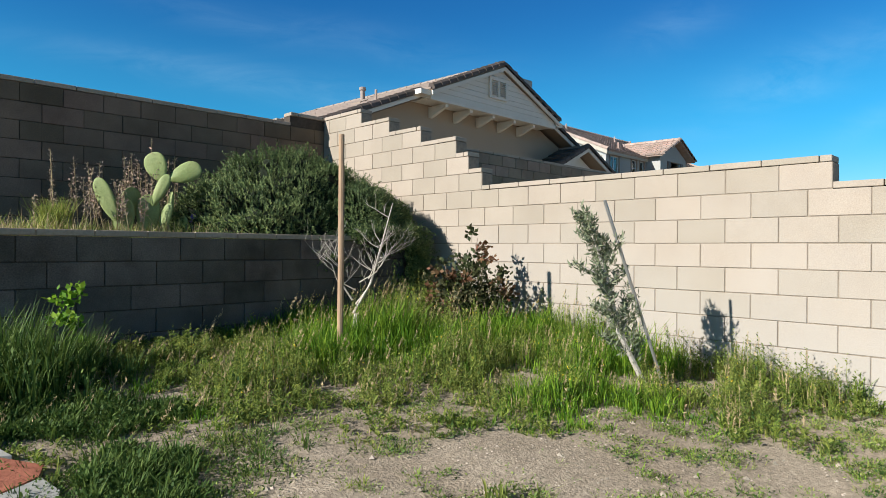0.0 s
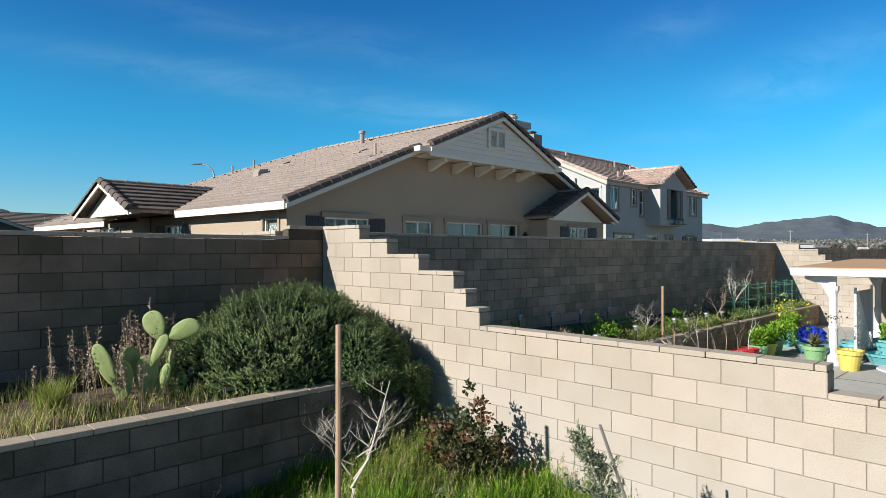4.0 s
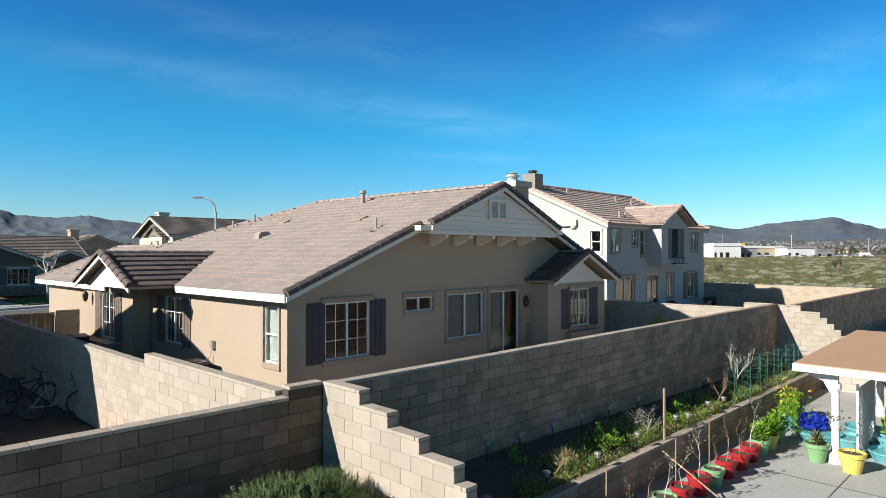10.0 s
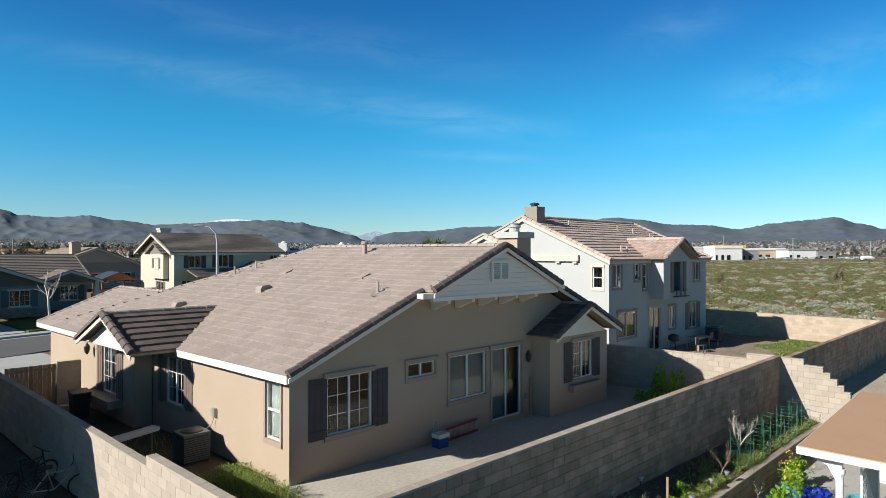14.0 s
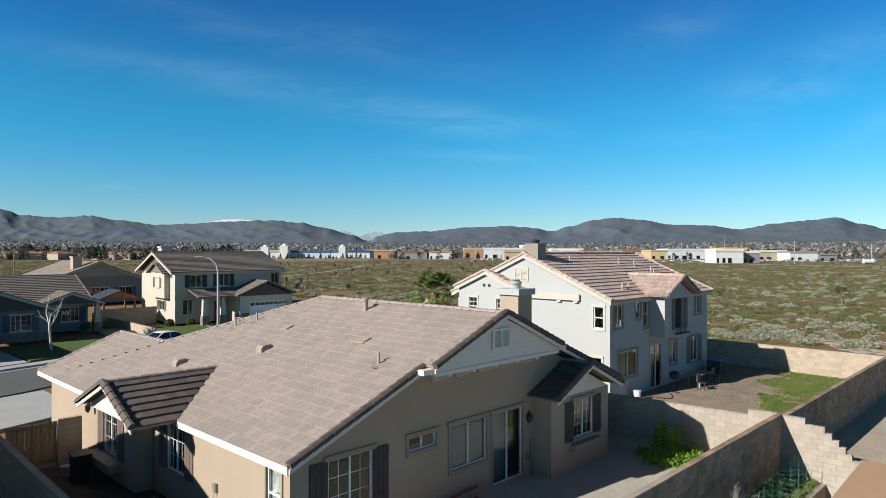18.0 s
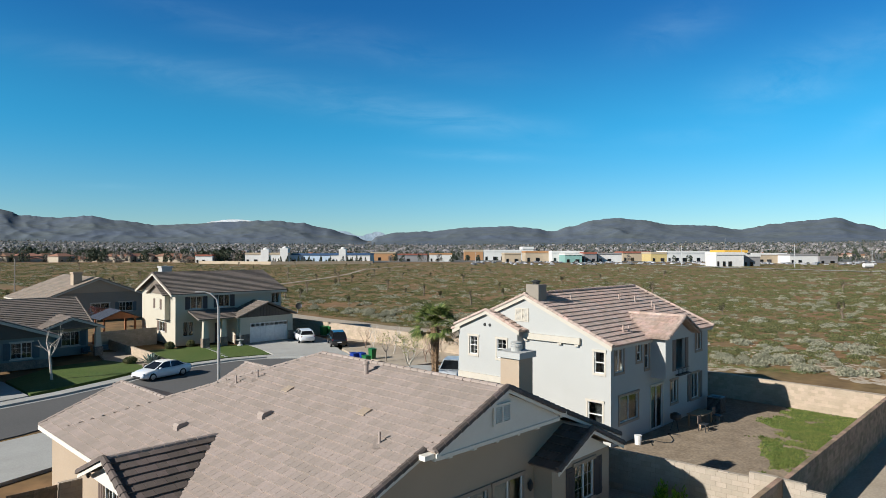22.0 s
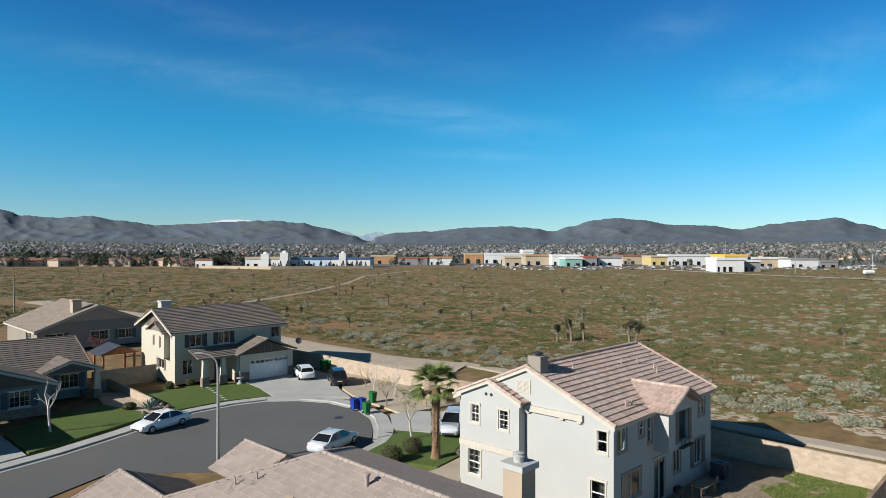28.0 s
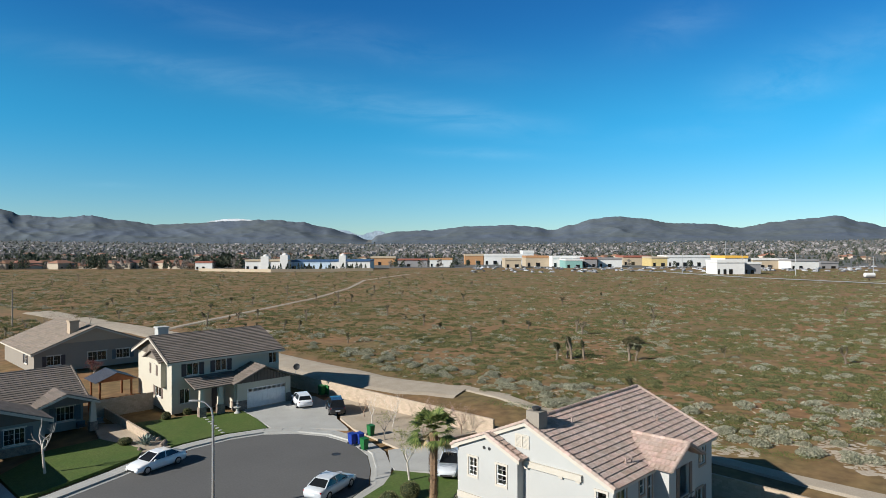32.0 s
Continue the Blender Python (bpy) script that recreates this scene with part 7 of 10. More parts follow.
def pot(colour, at, size, plant, seed, label):
    r = random.Random(seed)
    t = thing("plant_pot", at, label, "plant pot", "potted plants on the patio")
    x, y, z = at
    s = size
    bm = bmesh.new()
    lathe(bm, [(0.15 * s, 0), (0.2 * s, 0.24 * s), (0.21 * s, 0.31 * s), (0.235 * s, 0.31 * s), (0.24 * s, 0.39 * s), (0.215 * s, 0.39 * s), (0.205 * s, 0.33 * s)], 20, at)
    part("pot", bm, POT[colour], t, smooth=False)
    bm = bmesh.new()
    lathe(bm, [(0.2 * s, 0.33 * s), (0.2 * s, 0.345 * s)], 16, at)
    part("soil", bm, SOIL, t)
    if plant == "bare":
        bm = bmesh.new()
        tips = []
        grow(bm, (x, y, z + 0.33 * s), (r.uniform(-0.2, 0.2), r.uniform(-0.2, 0.2), 1), r.uniform(0.35, 0.6), 0.011, 4, r, 0.5, tips, n=4, shrink=0.6)
        part("stem", bm, TWIG_BROWN if r.random() < 0.5 else TWIG, t, recalc=False)
        vs, fs = [], []
        for p, d in tips[:: 2]:
            leaf_cloud(vs, fs, p, 2, (0.03, 0.03, 0.03), 0.03, r)
        if vs:
            raw("leaves", vs, fs, ROSE, t)
    elif plant == "leafy":
        vs, fs = [], []
        leaf_cloud(vs, fs, (x, y, z + 0.6 * s), 320, (0.24, 0.24, 0.28), 0.05, r, 0.3, 2.2)
        raw("leaves", vs, fs, GRASS_TALL, t)
    elif plant == "spiky":
        vs, fs = [], []
        leaf_cloud(vs, fs, (x, y, z + 0.5 * s), 160, (0.16, 0.16, 0.16), 0.03, r, 0.6, 6)
        raw("leaves", vs, fs, SHRUB_GREEN, t)
    return t


PZ = -0.95
for i, (c, x, y, s, p) in enumerate((("red", 10.15, 5.35, 1.0, "bare"), ("green", 10.75, 5.42, 1.0, "bare"), ("green", 11.39, 5.38, 1.0, "bare"), ("red", 12.11, 5.36, 1.0, "bare"), ("red", 12.9, 5.36, 1.05, "bare"), ("green", 13.63, 5.34, 0.95, "bare"),
                                     ("red", 14.31, 5.34, 1.02, "bare"), ("red", 15.09, 5.32, 1.0, "bare"), ("red", 15.82, 5.34, 1.0, "bare"), ("green", 16.5, 5.34, 1.0, "leafy"), ("yellow", 17.2, 5.34, 0.95, "leafy"),
                                     ("green", 17.81, 5.36, 1.0, "leafy"), ("green", 16.92, 4.2, 1.15, "spiky"), ("yellow", 16.65, 3.42, 1.2, "bare"), ("teal", 19.6, 5.6, 1.0, "leafy"), ("teal", 18.6, 3.0, 1.2, "leafy"), ("green", 20.6, 5.7, 1.1, "leafy"))):
    pot(c, (x, y, PZ), s, p, 40 + i, {"bare": "%s plastic pot with a leafless twiggy plant", "leafy": "%s plastic pot with a bushy green plant", "spiky": "%s plastic pot with spiky green leaves"}[p] % c)
for i, (x, y) in enumerate(((10.3, 6.0), (13.0, 5.9), (14.9, 5.95))):
    bm = bmesh.new()
    tube(bm, [(x, y, PZ), (x + 0.05, y + 0.02, PZ + 1.0)], 0.012, 6)
    single("plant_stake", bm, WOOD, "thin wooden plant stake among the pots", "stake", "plant stakes")
bm = bmesh.new()
beam(bm, (12.67, 4.68, PZ + 0.02), (12.5, 5.95, PZ + 0.85), 0.03, 0.025)
single("loose_board", bm, WOOD, "grey wooden board leaning on the pots", "board")
# crumpled blue tarpaulin on a tub
rt = random.Random(5)
bm = bmesh.new()
bmesh.ops.create_icosphere(bm, subdivisions=4, radius=0.5)
for v in bm.verts:
    n = 1 + 0.5 * noise.noise(v.co * 5) + 0.25 * noise.noise(v.co * 13)
    v.co = Vector((v.co.x * n * 0.8, v.co.y * n * 0.6, v.co.z * n * 0.5)) + Vector((19.0, 4.8, PZ + 0.42))
single("blue_tarpaulin", bm, surface("blue_plastic_sheet", (0.012, 0.03, 0.30), rough=0.35, big=4, bump=0.2), "crumpled shiny blue tarpaulin heaped on a tub", "tarpaulin")
bm = bmesh.new()
lathe(bm, [(0.45, 0), (0.55, 0.2), (0.57, 0.2), (0.57, 0.24), (0.5, 0.24)], 20, (18.9, 4.65, PZ))
single("plastic_tub", bm, POT["teal"], "wide turquoise plastic tub on the patio", "tub")

for tx, ty, ts, tz in ((19.6, 5.0, 0.9, 0.0), (18.9, 3.9, 1.0, 0.0), (18.2, 2.95, 1.0, 0.0), (18.9, 3.0, 0.9, 0.0), (18.9, 3.0, 0.8, 0.27), (20.2, 3.9, 1.0, 0.0)):
    bm = bmesh.new()
    lathe(bm, [(0.36 * ts, 0), (0.45 * ts, 0.2), (0.48 * ts, 0.2), (0.48 * ts, 0.25), (0.43 * ts, 0.25), (0.40 * ts, 0.18)], 20, (tx, ty, PZ + tz))
    single("plastic_tub", bm, POT["teal"], "wide turquoise plastic tub on the patio", "tub", "turquoise tubs")
# tall yellow-flowering plants by the column
vs, fs, yv, yf = [], [], [], []
for k in range(16):
    x, y, h = 18.6 + rt.gauss(0, 0.35), 5.3 + rt.gauss(0, 0.25), rt.uniform(0.7, 1.25)
    for j in range(6):
        leaf_cloud(vs, fs, (x, y, PZ + 0.3 + h * j / 6), 9, (0.1, 0.1, 0.1), 0.03, rt, 0.5, 2.6)
    leaf_cloud(yv, yf, (x, y, PZ + 0.3 + h), 8, (0.09, 0.09, 0.07), 0.035, rt, 0.2, 1.2)
flo = thing("flowering_plant", (18.6, 5.3, PZ), "tall green plants with yellow flowers beside the patio column", "plant")
raw("foliage", vs, fs, GRASS_TALL, flo)
raw("blossom", yv, yf, surface("yellow_blossom", (0.75, 0.55, 0.05), bump=0), flo, "bright yellow blossoms")

# ---- patio cover ----
cover = thing("patio_cover", (17.0, 3.6, PZ), "white wooden patio cover with a flat tan roof", "patio cover")
bm = bmesh.new()
prism(bm, [(16.75, 4.65, 1.36), (16.95, -4.0, 1.36), (24.5, -4.0, 1.5), (24.0, 4.8, 1.5)], (0, 0, 0.03))
part("roof_deck", bm, surface("tan_roll_roofing", (0.42, 0.26, 0.155), (0.38, 0.23, 0.14), big=1.5, fine=80, grain=0.08, bump=0.3), cover, "tan roll-roofed deck")
bm = bmesh.new()
for p, q in (((16.75, 4.65, 1.28), (16.95, -4.0, 1.28)), ((16.75, 4.65, 1.28), (24.0, 4.8, 1.42))):
    beam(bm, p, q, 0.06, 0.17)
part("fascia", bm, VINYL, cover, "white fascia boards")
for x in (17.3, 19.5, 22.4):
    bm = bmesh.new()
    beam(bm, (x, 4.5, 1.24), (x + 0.2, -3.8, 1.24), 0.09, 0.14)
    part("rafter", bm, VINYL, cover)
for x, y in ((17.1, 3.85), (23.0, 4.0), (23.2, -3.4), (17.3, -3.4)):
    bm = bmesh.new()
    lathe(bm, [(0.16, 0), (0.16, 0.25), (0.10, 0.3), (0.085, 0.8), (0.11, 0.9), (0.085, 1.0), (0.085, 1.7), (0.13, 1.8), (0.13, 1.9)], 12, (x, y, PZ))
    beam(bm, (x, y, PZ + 1.9), (x, y, 1.3), 0.13, 0.13, (1, 0, 0))
    prism(bm, [(x - 0.04, y + 0.6, 1.2), (x - 0.04, y + 0.6, 1.1), (x - 0.04, y + 0.25, 0.98), (x - 0.04, y + 0.07, 0.65), (x - 0.04, y + 0.07, 1.2)], (0.08, 0, 0))
    part("column", bm, VINYL, cover, "white turned column")
# plain wall added behind the cover so the view under it falls dark
bm = bmesh.new()
box(bm, 24.2, 24.4, -14.0, 4.2, PZ, 1.15)
single("wall_patio_house", bm, STUCCO_1, "plain tan stucco wall added to darken the view under the patio cover", "wall", kind="structure")
# white lattice trellis and its wires
lat = thing("lattice_trellis", (18.0, 3.5, PZ), "white diamond lattice trellis under the patio cover", "trellis")
bm = bmesh.new()
for i in range(-12, 14):
    for s in (1, -1):
        a, b = 17.6 + i * 0.14, 17.6 + i * 0.14 + s * 1.6
        lo, hi = 17.6, 19.4
        p, q = Vector((a, 3.5, PZ + 0.15)), Vector((b, 3.5, PZ + 1.75))
        d = q - p
        f0 = max(0, min(1, (lo - a) / (b - a) if s > 0 else (hi - a) / (b - a)))
        f1 = max(0, min(1, (hi - a) / (b - a) if s > 0 else (lo - a) / (b - a)))
        if f1 - f0 > 0.05:
            beam(bm, p + d * f0 + Vector((0, 0.008 * s, 0)), p + d * f1 + Vector((0, 0.008 * s, 0)), 0.006, 0.03, (0, 1, 0))
part("lattice", bm, VINYL, lat)
for x in (17.6, 19.4):
    bm = bmesh.new()
    beam(bm, (x, 3.5, PZ), (x, 3.5, PZ + 1.85), 0.05, 0.05, (1, 0, 0))
    part("frame_post", bm, VINYL, lat)
rack = thing("plant_rack", (19.5, 1.6, PZ), "dark metal plant rack with pots under the patio cover", "plant rack")
for z in (0.3, 0.8, 1.3, 1.9):
    bm = bmesh.new()
    for k in range(5):
        beam(bm, (18.6, 1.2 + k * 0.2, PZ + z), (21.4, 1.2 + k * 0.2, PZ + z), 0.02, 0.02)
    part("shelf", bm, METAL_DARK, rack)
for x in (18.6, 20.0, 21.4):
    for y in (1.2, 2.0):
        bm = bmesh.new()
        beam(bm, (x, y, PZ), (x, y, PZ + 2.1), 0.03, 0.03, (1, 0, 0))
        part("upright", bm, METAL_DARK, rack)
# white garden table
tab = thing("garden_table", (12.6, 2.0, PZ), "white metal garden table on dark curled legs", "table")
bm = bmesh.new()
lathe(bm, [(0.5, 0.68), (0.52, 0.7), (0.5, 0.72)], 24, (13.0, 1.75, PZ))
part("tabletop", bm, VINYL, tab)
for k in range(3):
    a = k * math.tau / 3 + 0.4
    bm = bmesh.new()
    tube(bm, [(13.0 + math.cos(a) * 0.4, 1.75 + math.sin(a) * 0.4, PZ), (13.0 + math.cos(a) * 0.1, 1.75 + math.sin(a) * 0.1, PZ + 0.3), (13.0 + math.cos(a) * 0.3, 1.75 + math.sin(a) * 0.3, PZ + 0.68)], 0.02, 6)
    part("leg", bm, METAL_DARK, tab)
# slab joints
for x in (12.2, 15.4, 18.6):
    bm = bmesh.new()
    box(bm, x - 0.012, x + 0.012, -8, 6.3, PZ - 0.02, PZ + 0.003)
    single("slab_joint", bm, METAL_DARK, "dark joint in the concrete slab", "joint", "slab joints", kind="structure")
bm = bmesh.new()
box(bm, 6, 25, 3.4, 3.424, PZ - 0.02, PZ + 0.003)
single("slab_joint", bm, METAL_DARK, "dark joint in the concrete slab", "joint", "slab joints", kind="structure")


# ---- plain neighbouring house that closes the bike yard and shades it ----
nb = thing("neighbour_house", (-8.0, 25.0, 0.08), "plain tan stucco house beside the bike yard", "house")
bm = bmesh.new()
box(bm, -13.0, 0.0, 17.4, 29.4, 0.05, 4.0)
prism(bm, [(-0.2, 17.4, 4.0), (-0.2, 29.4, 4.0), (-0.2, 23.4, 6.25)], (0.2, 0, 0))
part("wall", bm, STUCCO_1, nb)
bm = bmesh.new()
prism(bm, [(-13.5, 17.0, 3.87), (-13.5, 23.4, 6.3), (-13.5, 29.8, 3.87), (-13.5, 23.4, 6.15)], (13.9, 0, 0))
part("roof", bm, TILE_1_ISL, nb)


# ---- things round house 1 ----
AC_PAINT = surface("slate_grey_cabinet_paint", (0.105, 0.120, 0.125), rough=0.5, big=3, grain=0.1, bump=0.05)
ac = thing("air_conditioner", (7.5, 17.85, 0.06), "dark slate boxy air conditioner unit with slatted sides beside the house", "air conditioner")


def ac_unit(t, x, y, z, s=0.78, h=0.85):
    bm = bmesh.new()
    box(bm, x - s / 2 + 0.03, x + s / 2 - 0.03, y - s / 2 + 0.03, y + s / 2 - 0.03, z, z + h - 0.03)
    part("core", bm, METAL_DARK, t)
    for i in range(11):
        zz = z + 0.08 + i * (h - 0.18) / 11
        bm = bmesh.new()
        for a, b, c, d in ((-s / 2, s / 2, -s / 2, -s / 2 + 0.015), (-s / 2, s / 2, s / 2 - 0.015, s / 2), (-s / 2, -s / 2 + 0.015, -s / 2, s / 2), (s / 2 - 0.015, s / 2, -s / 2, s / 2)):
            box(bm, x + a, x + b, y + c, y + d, zz, zz + 0.035)
        part("slat", bm, AC_PAINT, t)
    bm = bmesh.new()
    box(bm, x - s / 2, x + s / 2, y - s / 2, y + s / 2, z + h - 0.08, z + h)
    part("top_panel", bm, AC_PAINT, t)
    bm = bmesh.new()
    lathe(bm, [(0.3, 0.0), (0.3, 0.015), (0.27, 0.03), (0.08, 0.05)], 20, (x, y, z + h))
    part("fan_grille", bm, METAL_DARK, t, "dark round fan grille")


ac_unit(ac, 7.5, 17.85, 0.06)
ac2 = thing("air_conditioner", (42.3, 16.6, 0.1), "dark air conditioner unit in the shade of the two-storey house", "air conditioner")
ac_unit(ac2, 42.2, 16.7, 0.1, 0.9, 1.0)
# cooler and ladder on the patio
cool = thing("cool_box", (13.4, 13.6, 0.1), "blue and white wheeled cool box by the wall", "cool box")
bm = bmesh.new()
box(bm, 13.2, 13.6, 13.45, 13.75, 0.1, 0.4)
part("body", bm, surface("blue_plastic", (0.02, 0.07, 0.3), rough=0.4, bump=0), cool)
bm = bmesh.new()
box(bm, 13.18, 13.62, 13.43, 13.77, 0.4, 0.52)
part("lid", bm, VINYL, cool, "white lid")
bm = bmesh.new()
tube(bm, [(13.3, 13.78, 0.4), (13.3, 13.8, 0.85), (13.5, 13.8, 0.85), (13.5, 13.78, 0.4)], 0.012, 5)
part("handle", bm, METAL_GREY, cool)
lad = thing("ladder", (14.6, 13.8, 0.1), "red ladder lying on its side against the wall", "ladder")
RED = surface("red_paint", (0.25, 0.03, 0.03), rough=0.5, bump=0)
for z in (0.16, 0.52):
    bm = bmesh.new()
    beam(bm, (13.8, 13.75, z), (15.4, 13.88, z), 0.03, 0.07)
    part("rail", bm, RED, lad)
for i in range(6):
    bm = bmesh.new()
    x = 13.95 + i * 0.27
    beam(bm, (x, 13.77 + i * 0.02, 0.16), (x + 0.06, 13.77 + i * 0.02, 0.52), 0.025, 0.025)
    part("rung", bm, METAL_GREY, lad)
# bins and clutter in the side yard
wb = thing("wheeled_bin", (6.45, 25.0, 0.06), "black wheeled rubbish bin in the side yard", "bin")


def wheelie(t, x, y, z, mat_body, s=1.0):
    bm = bmesh.new()
    prism(bm, [(x - 0.24 * s, y - 0.26 * s, z + 0.05), (x + 0.24 * s, y - 0.26 * s, z + 0.05), (x + 0.24 * s, y + 0.26 * s, z + 0.05), (x - 0.24 * s, y + 0.26 * s, z + 0.05)], (0, 0, 0.05))
    lo = [(-0.23, -0.25), (0.23, -0.25), (0.23, 0.25), (-0.23, 0.25)]
    a = [bm.verts.new((x + u * s, y + v * s, z + 0.08)) for u, v in lo]
    b = [bm.verts.new((x + u * s * 1.25, y + v * s * 1.25, z + 0.95 * s)) for u, v in lo]
    for k in range(4):
        bm.faces.new((a[k], a[(k + 1) % 4], b[(k + 1) % 4], b[k]))
    bm.faces.new(b)
    part("body", bm, mat_body, t)
    bm = bmesh.new()
    prism(bm, [(x - 0.31 * s, y - 0.33 * s, z + 0.95 * s), (x + 0.31 * s, y - 0.33 * s, z + 0.95 * s), (x + 0.31 * s, y + 0.33 * s, z + 1.0 * s), (x - 0.31 * s, y + 0.33 * s, z + 1.0 * s)], (0, 0, 0.05))
    tube(bm, [(x - 0.25 * s, y + 0.38 * s, z + 0.97 * s), (x + 0.25 * s, y + 0.38 * s, z + 0.97 * s)], 0.02, 6)
    part("lid", bm, mat_body, t)
    for dx in (-0.26, 0.26):
        bm = bmesh.new()
        tube(bm, [(x + dx * s - 0.03, y + 0.24 * s, z + 0.11), (x + dx * s + 0.03, y + 0.24 * s, z + 0.11)], 0.11, 12)
        part("wheel", bm, METAL_DARK, t)


wheelie(wb, 6.45, 25.0, 0.06, METAL_DARK)
for i, (x, y, lab) in enumerate(((6.2, 26.0, "white"), (6.55, 26.3, "white"))):
    bk = thing("bucket", (x, y, 0.06), "pale plastic bucket in the side yard", "bucket", "buckets")
    bm = bmesh.new()
    lathe(bm, [(0.13, 0), (0.16, 0.36), (0.17, 0.37), (0.15, 0.38)], 16, (x, y, 0.06))
    part("body", bm, CONCRETE, bk)
pl = thing("folding_ladder", (6.6, 20.6, 0.06), "white aluminium plank propped in the side yard", "plank")
bm = bmesh.new()
beam(bm, (5.65, 19.2, 0.68), (7.15, 19.6, 0.72), 0.32, 0.12)
part("deck", bm, VINYL, pl)
for x, y in ((5.8, 19.25), (7.0, 19.55)):
    bm = bmesh.new()
    beam(bm, (x, y, 0.06), (x, y, 0.76), 0.05, 0.05, (1, 0, 0))
    part("leg", bm, METAL_GREY, pl)
sg, sw = [], [[], []]
for _ in range(5000):
    x, y = rb.uniform(6.7, 8.2), rb.uniform(12.9, 16.2)
    k = noise.noise(Vector((x * 1.5, y * 1.5, 3)))
    if rb.random() < 0.5 + k:
        sg.append((x, y, 0.06, rb.uniform(0.06, 0.30) * (1 + k)))
        if rb.random() < 0.07:
            leaf_cloud(*sw, (x, y, 0.12 + 0.12 * (1 + k)), 24, (0.16, 0.16, 0.14), 0.022, rb, 0.3, 2)
for _ in range(900):
    sg.append((rb.uniform(5.2, 8.0), rb.uniform(18, 21.5), 0.06, rb.uniform(0.06, 0.25)))
blades("side_yard_grass", sg, GRASS_OLIVE, "yellow-green weeds along the house wall", width=0.012, bend=0.9)
tagged(raw("side_yard_weeds", *sw, WEED_LOW), "leafy yellow-green weeds along the house wall", "weeds", kind="stuff")
vs, fs = [], []
for _ in range(12):
    leaf_cloud(vs, fs, (8.0 + rb.gauss(0, 0.12), 13.15 + rb.gauss(0, 0.14), 0.28 + rb.uniform(-0.15, 0.15)), 40, (0.13, 0.13, 0.12), 0.015, rb, 0.3, 2.5)
tagged(raw("sage_bush", vs, fs, OLIVE), "small grey-green bush at the house corner", "bush", kind="stuff")
vs, fs = [], []
for _ in range(50):
    x, y = 23.6 + rb.uniform(-1.2, 1.6), 10.8 + rb.uniform(-1.5, 1.5)
    leaf_cloud(vs, fs, (x, y, 0.3), 60, (0.3, 0.3, 0.3), 0.05, rb, 0.5, 2.5)
for _ in range(14):
    x, y = 24.2 + rb.uniform(-0.5, 0.5), 11.5 + rb.uniform(-0.5, 0.5)
    leaf_cloud(vs, fs, (x, y, 0.8), 60, (0.2, 0.2, 0.6), 0.05, rb, 1.0, 3)
tagged(raw("corner_weeds", vs, fs, GRASS_TALL), "green weeds in the patio corner", "weeds", kind="stuff")
# wooden side gate
gate = thing("wooden_gate", (5.6, 27.6, 0.1), "brown boarded wooden side gate with a diagonal brace", "gate")
for i in range(11):
    bm = bmesh.new()
    box(bm, 4.66 + i * 0.15, 4.80 + i * 0.15, 27.6, 27.63, 0.12, 1.75)
    part("board", bm, WOOD, gate)
bm = bmesh.new()
beam(bm, (4.71, 27.58, 0.3), (6.26, 27.58, 1.6), 0.03, 0.09)
part("brace", bm, WOOD, gate)
for z in (0.3, 1.6):
    bm = bmesh.new()
    beam(bm, (4.66, 27.57, z), (6.31, 27.57, z), 0.03, 0.09)
    part("rail", bm, WOOD, gate)

# bicycles leaning on the wall
def bicycle(x, y, z, turn, paint, label):
    t = thing("bicycle", (0, 0, 0), label, "bicycle", "bicycles by the wall")
    for cx in (0, 1.02):
        bm = bmesh.new()
        ring = [(cx + 0.31 * math.cos(k * math.tau / 24), 0, 0.31 + 0.31 * math.sin(k * math.tau / 24)) for k in range(25)]
        tube(bm, ring, 0.022, 6, caps=False)
        wh = part("tyre", bm, METAL_DARK, t)
        bm = bmesh.new()
        for k in range(9):
            a = k * math.tau / 18
            tube(bm, [(cx - 0.29 * math.cos(a), 0, 0.31 - 0.29 * math.sin(a)), (cx + 0.29 * math.cos(a), 0, 0.31 + 0.29 * math.sin(a))], 0.003, 3)
        part("spokes", bm, METAL_GREY, wh, recalc=False)
    bm = bmesh.new()
    for p, q in (((0, 0, 0.31), (0.42, 0, 0.3)), ((0.42, 0, 0.3), (0.85, 0, 0.75)), ((0.42, 0, 0.3), (0.27, 0, 0.85)), ((0.3, 0, 0.72), (0.85, 0, 0.78)), ((0, 0, 0.31), (0.3, 0, 0.72)), ((1.02, 0, 0.31), (0.83, 0, 0.95))):
        tube(bm, [p, q], 0.018, 6)
    part("frame", bm, paint, t)
    bm = bmesh.new()
    tube(bm, [(0.8, -0.3, 1.0), (0.84, 0, 0.95), (0.8, 0.3, 1.0)], 0.013, 5)
    part("handlebar", bm, METAL_DARK, t)
    bm = bmesh.new()
    box(bm, 0.14, 0.4, -0.06, 0.06, 0.86, 0.91)
    part("saddle", bm, METAL_DARK, t)
    t.matrix_basis = pose(x, y, z, 9, 0, turn)


bicycle(3.1, 18.2, 0.09, 25, METAL_DARK, "dark bicycle leaning in the shaded yard")
bicycle(3.5, 17.3, 0.09, -18, METAL_GREY, "grey bicycle leaning in the shaded yard")

